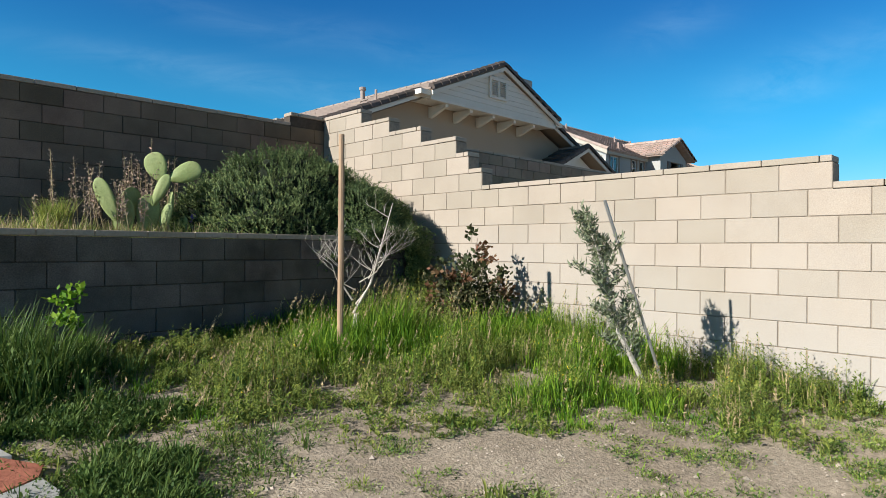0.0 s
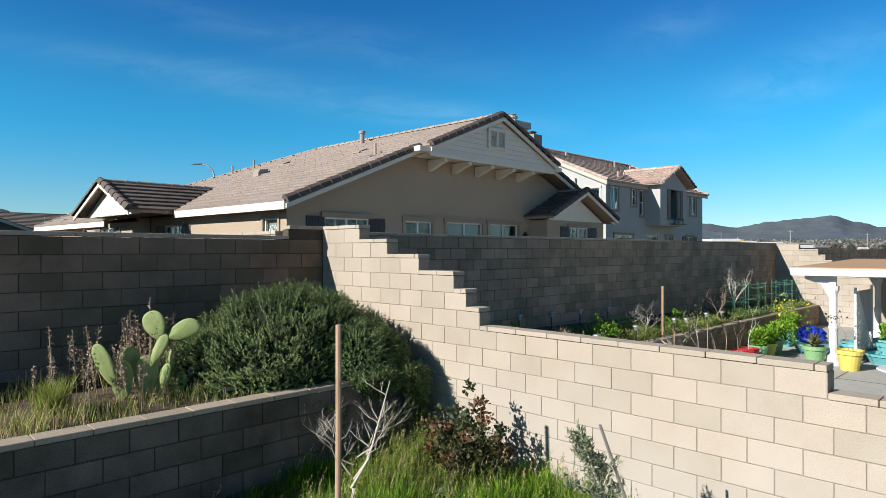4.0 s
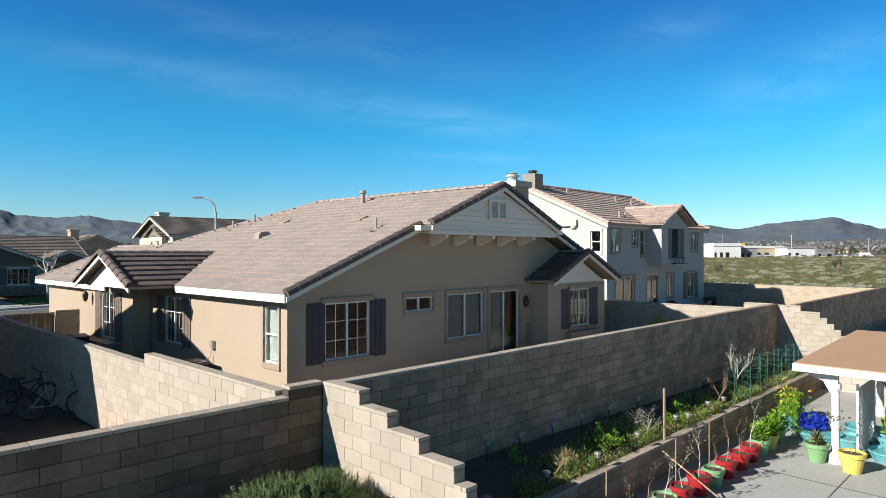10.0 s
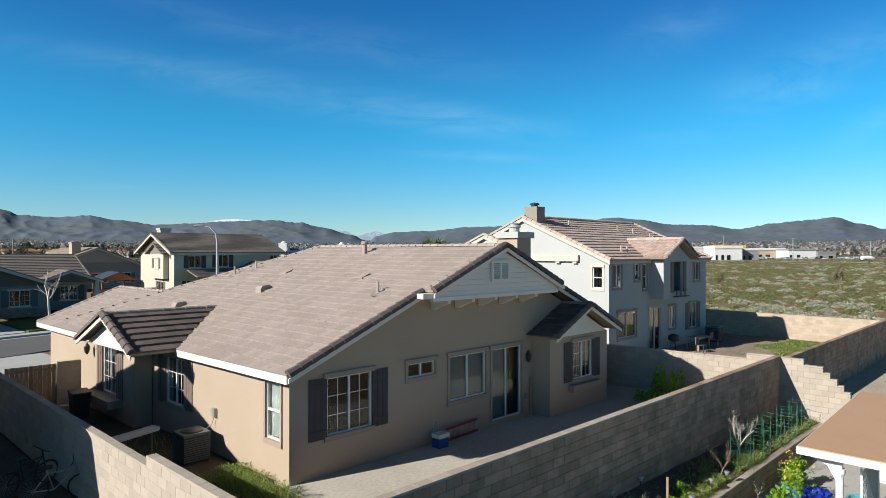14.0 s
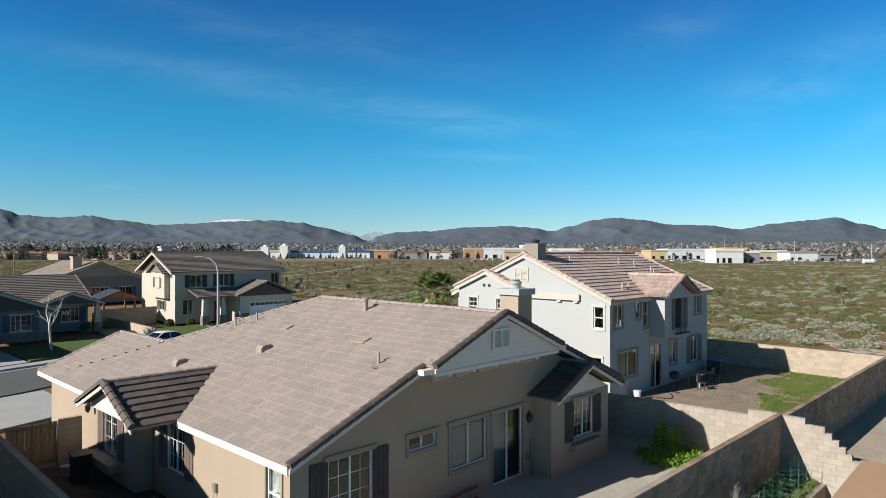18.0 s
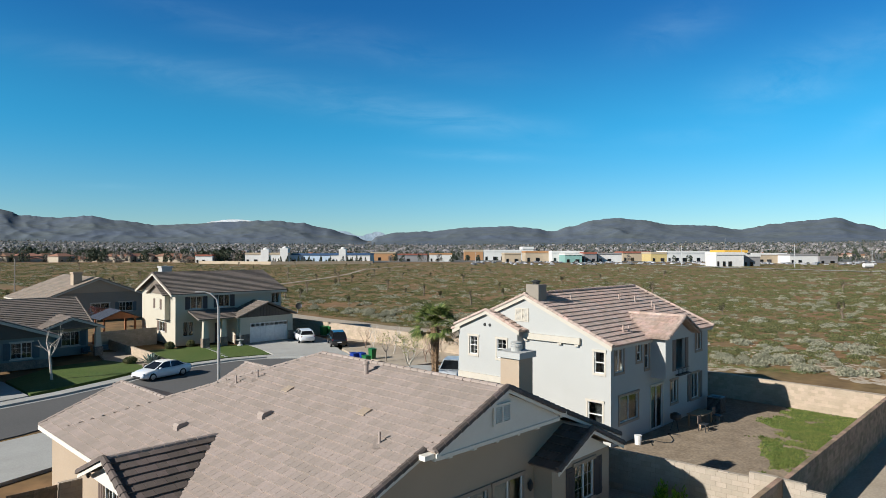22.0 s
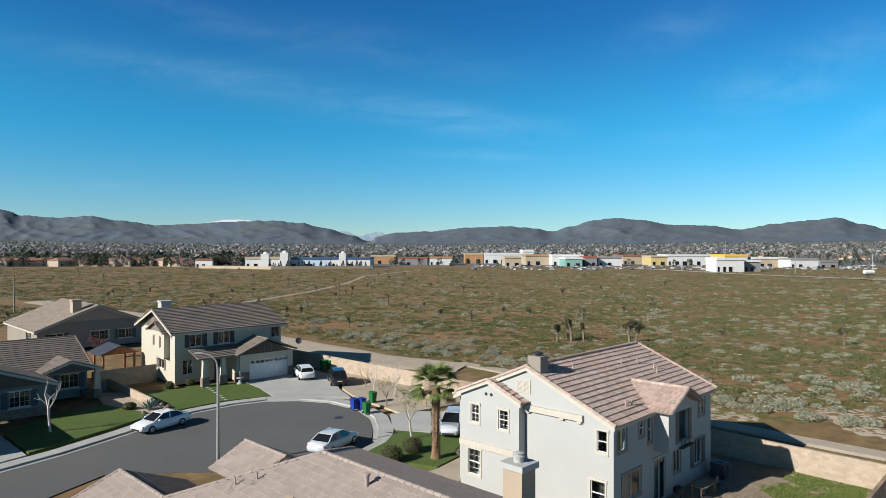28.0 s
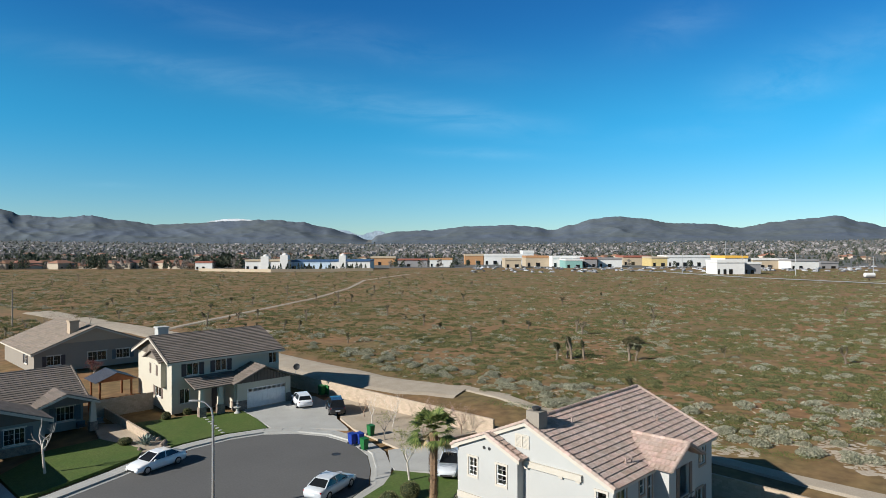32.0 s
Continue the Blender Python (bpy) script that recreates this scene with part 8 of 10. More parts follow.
# back yard things of house 2: grill, chairs, hose
gr = thing("barbecue_grill", (37.0, 16.4, 0.1), "black barbecue grill on legs", "barbecue")
bm = bmesh.new()
lathe(bm, [(0.05, 0.6), (0.3, 0.72), (0.33, 0.85), (0.3, 1.0), (0.1, 1.1)], 14, (35.9, 16.6, 0.1))
part("bowl", bm, METAL_DARK, gr)
for k in range(3):
    a = k * math.tau / 3
    bm = bmesh.new()
    tube(bm, [(35.9 + 0.3 * math.cos(a), 16.6 + 0.3 * math.sin(a), 0.1), (35.9 + 0.1 * math.cos(a), 16.6 + 0.1 * math.sin(a), 0.75)], 0.015, 5)
    part("leg", bm, METAL_DARK, gr)
tb = thing("patio_table", (38.2, 16.2, 0.1), "brown patio table with clutter beside the wall", "table")
bm = bmesh.new()
box(bm, 37.4, 39.2, 15.7, 16.6, 0.8, 0.85)
part("tabletop", bm, WOOD, tb)
for x in (37.5, 39.1):
    for y in (15.8, 16.5):
        bm = bmesh.new()
        box(bm, x - 0.04, x + 0.04, y - 0.04, y + 0.04, 0.1, 0.8)
        part("leg", bm, WOOD, tb)
for x, y, a in ((37.0, 15.4, 20), (39.6, 15.6, -40)):
    ch = thing("garden_chair", (x, y, 0.1), "dark folding garden chair by the table", "chair", "garden chairs")
    bm = bmesh.new()
    box(bm, x - 0.24, x + 0.24, y - 0.24, y + 0.24, 0.52, 0.56)
    part("seat", bm, METAL_DARK, ch)
    bm = bmesh.new()
    box(bm, x - 0.24, x + 0.24, y + 0.22, y + 0.26, 0.56, 1.0)
    part("backrest", bm, SHUTTER_BROWN, ch)
    for dx in (-0.2, 0.2):
        for dy in (-0.2, 0.22):
            bm = bmesh.new()
            box(bm, x + dx - 0.02, x + dx + 0.02, y + dy - 0.02, y + dy + 0.02, 0.1, 0.52)
            part("leg", bm, METAL_DARK, ch)
bm = bmesh.new()
tube(bm, [(32.2 + 0.3 * i + 0.3 * math.sin(i), 16.2 + 0.5 * math.sin(i * 0.9), 0.125) for i in range(12)], 0.02, 5)
single("garden_hose", bm, METAL_DARK, "dark garden hose lying on the dirt", "hose")
bk = thing("bucket", (31.9, 16.9, 0.1), "white plastic bucket by the house corner", "bucket")
bm = bmesh.new()
lathe(bm, [(0.17, 0), (0.21, 0.5), (0.22, 0.51), (0.18, 0.52)], 14, (31.9, 16.9, 0.1))
part("body", bm, VINYL, bk)
vs, fs = [], []
for i in range(95000):
    x, y = rb.uniform(29, 46.6), rb.uniform(8.2, 14.8)
    k = noise.noise(Vector((x * 0.42, y * 0.42, 12))) + 0.6 * noise.noise(Vector((x * 1.3, y * 1.3, 14))) + 0.3 * noise.noise(Vector((x * 4, y * 4, 15)))
    if k + min(0.55, (x - 33.5) * 0.09) - max(0, y - 11.2 - (x - 36) * 0.10) * 0.45 > 0.05 + 0.75 * rb.random() ** 1.5:
        a = rb.uniform(0, math.tau)
        h = rb.uniform(0.02, 0.09)
        j = len(vs)
        vs += [(x - 0.05 * math.cos(a), y - 0.05 * math.sin(a), 0.1), (x + 0.05 * math.cos(a), y + 0.05 * math.sin(a), 0.1), (x + rb.uniform(-0.06, 0.06), y + rb.uniform(-0.06, 0.06), 0.11 + h)]
        fs.append((j, j + 1, j + 2))
tagged(raw("yard_grass", vs, fs, leafy("patchy_turf_blade", (0.115, 0.17, 0.04), (0.18, 0.20, 0.06), 0.5)), "patchy green grass in the sandy back yard", "grass", kind="stuff")


# ---- cars ----
TYRE = surface("tyre_rubber", (0.02, 0.02, 0.02), rough=0.8, bump=0.1)
RIM = surface("alloy_rim", (0.35, 0.35, 0.36), rough=0.3, metal=0.8, bump=0)
CAR_GLASS = surface("dark_car_glass", (0.012, 0.014, 0.016), rough=0.06, bump=0, spec=0.6, grain=0.02)
LAMP_RED = surface("red_tail_light", (0.3, 0.01, 0.01), rough=0.2, bump=0)
LAMP_CLEAR = surface("clear_headlight", (0.6, 0.62, 0.65), rough=0.1, bump=0)


def loft(bm, sections):
    """Closed rings joined in order, capped at both ends."""
    rings = [[bm.verts.new(p) for p in s] for s in sections]
    n = len(rings[0])
    for a, b in zip(rings, rings[1:]):
        for k in range(n):
            bm.faces.new((a[k], a[(k + 1) % n], b[(k + 1) % n], b[k]))
    bm.faces.new(rings[0][::-1])
    bm.faces.new(rings[-1])


def car(paint, at, turn, label, tall=0.0, length=4.6, group="parked cars", hatch=False):
    """A parked car, its nose along +x before it is turned."""
    t = thing("car", (0, 0, 0), label, "car", group)
    k = length / 4.6
    half = 0.9
    rows = [(-2.3, 0.45, 0.80, 0.74), (-2.2, 0.28, 0.93, 0.84), (-1.6, 0.20, 0.98, 0.90), (-0.6, 0.18, 0.96, 0.91), (0.5, 0.18, 0.95, 0.91), (1.1, 0.18, 0.93, 0.90), (1.8, 0.22, 0.82, 0.87), (2.15, 0.28, 0.70, 0.80), (2.3, 0.36, 0.58, 0.68)]
    bm = bmesh.new()
    loft(bm, [[(x * k, s * w * f, lo + (hi + tall * 0.35 - lo) * h) for s, f, h in ((-1, 0.86, 0), (-1, 0.99, 0.25), (-1, 1.0, 0.6), (-1, 0.93, 0.92), (-1, 0.8, 1.0), (1, 0.8, 1.0), (1, 0.93, 0.92), (1, 1.0, 0.6), (1, 0.99, 0.25), (1, 0.86, 0))] for x, lo, hi, w in rows])
    part("body", bm, paint, t, smooth=True)
    top = 1.42 + tall
    belt = 0.93 + tall * 0.35
    back = -2.05 if hatch else -1.75
    cab = [(back, belt, 0.76, belt + 0.01), (back + (0.35 if hatch else 0.7), belt, 0.78, top - 0.07), (-0.4, belt, 0.80, top), (0.25, belt, 0.80, top - 0.03), (1.15, belt, 0.78, belt + 0.01)]
    bm = bmesh.new()
    loft(bm, [[(x * k, -w, lo), (x * k, -w * (0.97 if hi < lo + 0.1 else 0.76), hi), (x * k, w * (0.97 if hi < lo + 0.1 else 0.76), hi), (x * k, w, lo)] for x, lo, w, hi in cab])
    part("glasshouse", bm, CAR_GLASS, t, "dark tinted glass")
    bm = bmesh.new()
    loft(bm, [[(x * k, -w, z - 0.035), (x * k, -w, z + 0.012), (x * k, w, z + 0.012), (x * k, w, z - 0.035)] for x, w, z in ((back + (0.3 if hatch else 0.66), 0.56, top - 0.09), (back + (0.4 if hatch else 0.75), 0.6, top - 0.06), (-0.4, 0.62, top), (0.25, 0.62, top - 0.025), (0.32, 0.58, top - 0.05))])
    part("roof", bm, paint, t)
    for x0, z0, x1, z1 in ((back + (0.35 if hatch else 0.7), top - 0.07, back, belt), (0.27, top - 0.03, 1.17, belt), (-0.35, top - 0.02, -0.3, belt)):
        for s in (-1, 1):
            bm = bmesh.new()
            beam(bm, (x0 * k, s * 0.61, z0), (x1 * k, s * 0.785, z1), 0.07, 0.05)
            part("pillar", bm, paint, t)
    for x in (-1.38, 1.4):
        for s in (-1, 1):
            bm = bmesh.new()
            lathe(bm, [(0.2, -0.1), (0.31, -0.1), (0.33, -0.06), (0.33, 0.06), (0.31, 0.1), (0.2, 0.1)], 20)
            for v in bm.verts:
                v.co = Vector((v.co.x + x * k, v.co.z + s * 0.82, v.co.y + 0.33))
            wh = part("tyre", bm, TYRE, t)
            bm = bmesh.new()
            lathe(bm, [(0.21, 0.0), (0.21, 0.02), (0.06, 0.035)], 10)
            for v in bm.verts:
                v.co = Vector((v.co.x + x * k, s * v.co.z + s * 0.9, v.co.y + 0.33))
            part("rim", bm, RIM, wh)
    for s in (-1, 1):
        bm = bmesh.new()
        box(bm, 2.02 * k, 2.2 * k, min(s * 0.5, s * 0.78), max(s * 0.5, s * 0.78), 0.6 + tall * 0.3, 0.7 + tall * 0.3)
        part("headlight", bm, LAMP_CLEAR, t)
        bm = bmesh.new()
        box(bm, -2.28 * k, -2.1 * k, min(s * 0.46, s * 0.8), max(s * 0.46, s * 0.8), 0.72 + tall * 0.3, 0.84 + tall * 0.3)
        part("tail_light", bm, LAMP_RED, t)
        bm = bmesh.new()
        box(bm, 0.72 * k, 0.85 * k, min(s * 0.88, s * 1.04), max(s * 0.88, s * 1.04), 0.92 + tall * 0.3, 1.04 + tall * 0.3)
        part("side_mirror", bm, paint, t)
    bm = bmesh.new()
    box(bm, 2.2 * k, 2.31 * k, -0.5, 0.5, 0.34, 0.48)
    part("grille", bm, METAL_DARK, t)
    bm = bmesh.new()
    box(bm, -2.315 * k, -2.29 * k, -0.25, 0.25, 0.55, 0.66)
    part("number_plate", bm, VINYL, t)
    t.matrix_basis = pose(*at, 0, 0, turn)
    return t


PAINT_WHITE = surface("white_car_paint", (0.72, 0.73, 0.74), rough=0.3, big=0.2, fine=3, amount=0.1, grain=0.02, bump=0, clear=0.6)
PAINT_SILVER = surface("silver_car_paint", (0.50, 0.53, 0.56), rough=0.3, big=0.2, fine=3, amount=0.1, grain=0.02, bump=0, clear=0.7)
PAINT_BLACK = surface("black_car_paint", (0.012, 0.012, 0.014), rough=0.25, big=0.2, fine=3, amount=0.1, grain=0.02, bump=0, clear=0.8)
car(PAINT_WHITE, (20.2, 54.6, 0.02), 195, "white saloon car parked along the kerb", length=4.7)
car(PAINT_SILVER, (27.6, 39.9, 0.02), 20, "silver saloon car parked beside the kerb", length=4.7)
car(PAINT_WHITE, (39.9, 63.8, 0.17), 70, "white hatchback parked on the driveway", tall=0.08, length=4.4, hatch=True)
car(PAINT_BLACK, (41.0, 58.6, 0.17), 62, "black sport utility car parked on the driveway", tall=0.28, length=4.7, hatch=True)
car(PAINT_SILVER, (36.9, 36.3, 0.17), 215, "silver sport utility car on the palm driveway", tall=0.25, length=4.7, hatch=True)

# wheeled bins on the pavement
BIN_BLUE = surface("blue_bin_plastic", (0.012, 0.04, 0.26), rough=0.5, bump=0)
BIN_GREEN = surface("green_bin_plastic", (0.015, 0.13, 0.035), rough=0.5, bump=0)
for m, x, y, lab in ((BIN_BLUE, 35.3, 47.7, "blue"), (BIN_BLUE, 35.9, 47.3, "blue"), (BIN_GREEN, 35.2, 45.7, "green"), (BIN_GREEN, 38.2, 48.6, "dark green")):
    t = thing("wheeled_bin", (x, y, 0.16), "%s plastic wheeled bin standing on the pavement" % lab, "bin", "wheeled bins")
    wheelie(t, x, y, 0.16, m, 1.0)
for x, y in ((44.4, 66.4), (45.1, 66.0)):
    t = thing("wheeled_bin", (x, y, 0.15), "dark wheeled bin in the shade of the wall", "bin", "wheeled bins")
    wheelie(t, x, y, 0.15, BIN_GREEN, 1.15)

# street lamp
sl = thing("street_lamp", (19.45, 42.1, 0.02), "tall grey steel street lamp with a curved arm", "street lamp")
bm = bmesh.new()
tube(bm, [(19.45, 42.1, 0.0), (19.45, 42.1, 4.5), (19.43, 42.12, 6.9)], [0.12, 0.10, 0.075], 12)
part("pole", bm, METAL_GREY, sl)
bm = bmesh.new()
tube(bm, [(19.43, 42.12, 6.85), (19.35, 42.2, 7.4), (19.05, 42.5, 7.8), (18.75, 42.8, 7.9)], [0.07, 0.06, 0.05, 0.045], 8)
part("arm", bm, METAL_GREY, sl)
bm = bmesh.new()
loft(bm, [[(18.8 - 0.45 * f, 42.75 + 0.45 * f, 7.9 + dz * w) if k == 0 else (18.8 - 0.45 * f + k * 0.09 * w, 42.75 + 0.45 * f + k * 0.09 * w, 7.9 + dz * w) for k, dz in ((-1, 0.0), (0, 0.09), (1, 0.0), (0, -0.05))] for f, w in ((0, 0.5), (0.3, 1.0), (0.8, 1.1), (1.2, 0.6))])
part("lamp_head", bm, METAL_GREY, sl)

# fan palm
palm = thing("palm_tree", (31.15, 32.4, 0.1), "fan palm with a shaggy brown trunk and green crown", "palm tree")
rp2 = random.Random(4)
bm = bmesh.new()
tube(bm, [(31.15, 32.4, 0.0), (31.15, 32.4, 0.6), (31.2, 32.42, 2.2), (31.25, 32.45, 4.0), (31.25, 32.45, 5.3)], [0.42, 0.30, 0.25, 0.27, 0.3], 14)
for v in bm.verts:
    v.co += Vector((rp2.uniform(-0.04, 0.04), rp2.uniform(-0.04, 0.04), 0))
part("trunk", bm, surface("palm_trunk_fibre", (0.24, 0.155, 0.09), (0.13, 0.085, 0.05), big=5, fine=25, amount=0.9, grain=0.35, bump=0.9, bump_scale=25), palm)
vs, fs = [], []
for i in range(420):
    z = rp2.uniform(0.4, 5.2)
    a = rp2.uniform(0, math.tau)
    r = 0.27
    p = Vector((31.2 + r * math.cos(a), 32.43 + r * math.sin(a), z))
    o = Vector((math.cos(a), math.sin(a), 0.9)).normalized()
    s = Vector((-math.sin(a), math.cos(a), 0))
    j = len(vs)
    vs += [p - s * 0.07, p + s * 0.07, p + o * 0.2]
    fs.append((j, j + 1, j + 2))
raw("leaf_bases", vs, fs, TWIG_BROWN, palm, "stubby old leaf bases")
hub = Vector((31.25, 32.45, 5.45))
for i in range(46):
    vs, fs = [], []
    a = i * 2.4 + rp2.uniform(-0.2, 0.2)
    el = rp2.uniform(-0.75, 1.25)
    d = Vector((math.cos(a) * math.cos(el), math.sin(a) * math.cos(el), math.sin(el)))
    L = rp2.uniform(0.9, 1.35)
    base = hub + d * L + Vector((0, 0, -0.12 * L))
    s = d.cross(Vector((0, 0, 1))).normalized()
    u = s.cross(d).normalized()
    vs += [hub - s * 0.02, hub + s * 0.02, base + s * 0.02, base - s * 0.02]
    fs.append((0, 1, 2, 3))
    for k in range(17):
        g = (k - 8) / 8 * 1.25
        w = (d * math.cos(g) + s * math.sin(g)).normalized()
        tip = base + w * rp2.uniform(0.85, 1.2) + Vector((0, 0, -0.22 * abs(math.sin(g)) - 0.12))
        mid = base + w * 0.45 + u * 0.03
        q = w.cross(u).normalized() * 0.05
        j = len(vs)
        vs += [base - q * 0.3, base + q * 0.3, mid + q, mid - q, tip]
        fs += [(j, j + 1, j + 2, j + 3), (j + 3, j + 2, j + 4)]
    raw("frond", vs, fs, PALM if el > -0.4 else GRASS_DRY, palm)


# leafy crowns and garden trees
def leafy_tree(name, at, height, label, seed, leaf, bark=None, trunk=0.09, first=0.35, spread=0.7, leaf_n=10, leaf_s=0.06, category="tree", depth=4, cloud=0.25):
    rnd = random.Random(seed)
    t = thing(name, at, label, category)
    bm = bmesh.new()
    a = Vector(at)
    top = a + Vector((0.05 * height * rnd.uniform(-1, 1), 0, height * first))
    tube(bm, [a - Vector((0, 0, 0.05)), a.lerp(top, 0.5), top], [trunk, trunk * 0.85, trunk * 0.75], 7)
    part("trunk", bm, bark or BARK, t)
    bm = bmesh.new()
    tips = []
    for k in range(4):
        ang = k * math.tau / 4 + rnd.uniform(-0.5, 0.5)
        grow(bm, top, (math.cos(ang) * spread, math.sin(ang) * spread, 1), height * 0.28, trunk * 0.6, depth - 1, rnd, spread, tips, n=4)
    part("branchwork", bm, bark or BARK, t, recalc=False)
    vs, fs = [], []
    for p, d in tips:
        leaf_cloud(vs, fs, p, leaf_n, (cloud, cloud, cloud), leaf_s, rnd)
    raw("leaves", vs, fs, leaf, t)
    return t


YELLOW_LEAF = leafy("yellow_green_leaf", (0.22, 0.24, 0.08), (0.28, 0.26, 0.10), 0.3)
PINK_LEAF = leafy("pink_blossom", (0.36, 0.24, 0.21), (0.30, 0.22, 0.17), 0.3)
leafy_tree("feathery_tree", (33.05, 37.1, 0.2), 4.6, "slender tree with sparse yellow-green leaves and white trunk", 31, YELLOW_LEAF, TWIG, 0.10, 0.32, 0.8, 9, 0.06)
leafy_tree("feathery_tree", (38.3, 46.6, 0.15), 3.4, "small tree with sparse yellow-green leaves", 35, YELLOW_LEAF, BARK, 0.07, 0.25, 1.0, 6, 0.05)
bare_tree("bare_tree", (13.05, 59.1, 0.2), 4.2, "pollarded pale bare tree on the front lawn", 32, TWIG, 3, 0.11, 0.45, 0.7)
for i, (x, y, h) in enumerate(((40.9, 51.9, 3.4), (42.0, 54.6, 2.6), (41.5, 49.3, 3.0), (44.5, 47.0, 3.6), (43.6, 51.5, 3.2))):
    bare_tree("bare_tree", (x, y, 0.15), h, "leafless garden tree before the peach wall", 50 + i, TWIG_BROWN if i % 2 else TWIG, 5, 0.06, 0.2, 0.7, group="bare garden trees")
for i, (x, y, h) in enumerate(((43.0, 44.5, 3.6), (45.0, 42.8, 3.4), (40.8, 43.6, 3.0))):
    leafy_tree("budding_tree", (x, y, 0.15), h, "hazy budding tree with pinkish twigs by the wall", 70 + i, PINK_LEAF, TWIG_BROWN, 0.06, 0.2, 0.9, 4, 0.035, depth=5, cloud=0.2)
leafy_tree("red_shrub", (26.6, 96.0, 0.3), 3.2, "reddish leafed shrub behind the fence", 81, leafy("dull_red_leaf", (0.16, 0.06, 0.05), (0.2, 0.09, 0.07), 0.3), BARK, 0.06, 0.2, 0.8, 14, 0.07)


def clipped_bush(at, r, label, seed, leaf=None, squash=0.85):
    rnd = random.Random(seed)
    t = thing("clipped_bush", at, label, "bush", "garden bushes")
    c = Vector(at) + Vector((0, 0, r * squash * 0.8))
    # dark core, shade between the leaves painted into it
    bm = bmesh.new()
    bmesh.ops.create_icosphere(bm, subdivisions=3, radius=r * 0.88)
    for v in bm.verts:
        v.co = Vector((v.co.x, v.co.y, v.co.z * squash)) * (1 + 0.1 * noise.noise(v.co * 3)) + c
    part("inner_growth", bm, surface("clipped_inner_shade", (0.03, 0.04, 0.015), bump=0.8, bump_scale=20), t)
    vs, fs = [], []
    for _ in range(1500):
        d = Vector((rnd.gauss(0, 1), rnd.gauss(0, 1), rnd.gauss(0, 1))).normalized()
        p = c + Vector((d.x, d.y, d.z * squash)) * r * rnd.uniform(0.85, 1.04) * (1 + 0.1 * noise.noise(d * 3))
        if p.z < at[2]:
            continue
        leaf_cloud(vs, fs, p, 2, (0.04, 0.04, 0.04), 0.045, rnd, 0.3, 1.6)
    raw("leaves", vs, fs, leaf or SHRUB_GREEN, t)


clipped_bush((30.9, 34.6, 0.15), 0.75, "round clipped olive-green bush on the lawn", 1)
clipped_bush((28.5, 34.1, 0.13), 0.8, "round clipped olive-green bush beside the palm", 2)
clipped_bush((20.2, 62.5, 0.17), 0.6, "low spreading green shrub in the planting bed", 3, squash=0.6)
clipped_bush((26.2, 68.6, 0.2), 0.5, "small green shrub by the house corner", 4)
clipped_bush((28.6, 68.9, 0.2), 0.45, "small green shrub below the window", 5)
clipped_bush((33.0, 31.6, 0.13), 0.4, "small grey-green shrub under the palm", 6, SHRUB_GREY)
clipped_bush((50.2, 39.0, 0.0), 1.1, "low dark green shrub by the dirt track", 7, WEED_DARK, 0.45)
clipped_bush((47.8, 34.5, 0.0), 1.2, "dark spiky shrub beside the two-storey house", 8, PALM, 0.9)

ag = thing("agave", (21.5, 61.0, 0.17), "large blue-green agave rosette in the planting bed", "agave")
AG = surface("agave_leaf", (0.17, 0.22, 0.19), (0.22, 0.27, 0.22), rough=0.55, big=3, bump=0.1)
for i in range(30):
    a = i * 2.4
    el = 0.25 + 1.15 * (i / 30)
    L = 1.25 - 0.25 * (i / 30)
    d = Vector((math.cos(a) * math.cos(el), math.sin(a) * math.cos(el), math.sin(el)))
    s = d.cross(Vector((0, 0, 1))).normalized()
    u = s.cross(d)
    b0 = Vector((21.5, 61.0, 0.2))
    bm = bmesh.new()
    loft(bm, [[b0 + d * L * f - s * w, b0 + d * L * f - u * w * 0.4, b0 + d * L * f + s * w, b0 + d * L * f + u * 0.01] for f, w in ((0.05, 0.06), (0.35, 0.10), (0.7, 0.075), (1.0, 0.008))])
    part("leaf", bm, AG, ag)
for x, y, s in ((22.6, 59.6, 0.35), (23.0, 60.3, 0.3), (20.6, 59.8, 0.22), (22.9, 61.6, 0.28)):
    bm = bmesh.new()
    bmesh.ops.create_icosphere(bm, subdivisions=2, radius=s)
    for v in bm.verts:
        v.co = v.co * (1 + 0.3 * noise.noise(v.co * 4)) + Vector((x, y, 0.25))
    single("boulder", bm, STONE, "tan boulder at the edge of the planting bed", "boulder", "boulders")
for i in range(8):
    bm = bmesh.new()
    lathe(bm, [(0.2, 0), (0.2, 0.03)], 10, (28.3 + i * 0.16, 59.6 + i * 0.95, 0.2))
    single("stepping_stone", bm, CONCRETE, "pale stepping stone across the lawn", "stepping stone", "stepping stones")
ft = thing("garden_fountain", (32.8, 66.0, 0.2), "grey tiered garden fountain by the porch", "fountain")
bm = bmesh.new()
lathe(bm, [(0.35, 0), (0.3, 0.1), (0.15, 0.2), (0.13, 0.5), (0.4, 0.62), (0.42, 0.68), (0.1, 0.7), (0.08, 1.0), (0.22, 1.08), (0.06, 1.12), (0.05, 1.4)], 14, (32.8, 65.6, 0.2))
part("basin", bm, CONCRETE, ft)
dish = thing("satellite_dish", (41.2, 67.0, 3.4), "grey satellite dish on the garage roof edge", "satellite dish")
bm = bmesh.new()
tube(bm, [(41.0, 67.0, 3.2), (41.1, 67.0, 3.9)], 0.03, 6)
part("mast", bm, METAL_GREY, dish)
bm = bmesh.new()
lathe(bm, [(0.02, 0), (0.3, 0.06), (0.4, 0.13), (0.4, 0.15), (0.28, 0.09), (0.02, 0.03)], 16)
m = pose(41.15, 66.95, 4.0, 65, 0, -30)
for v in bm.verts:
    v.co = m @ v.co
part("reflector", bm, METAL_DARK, dish)
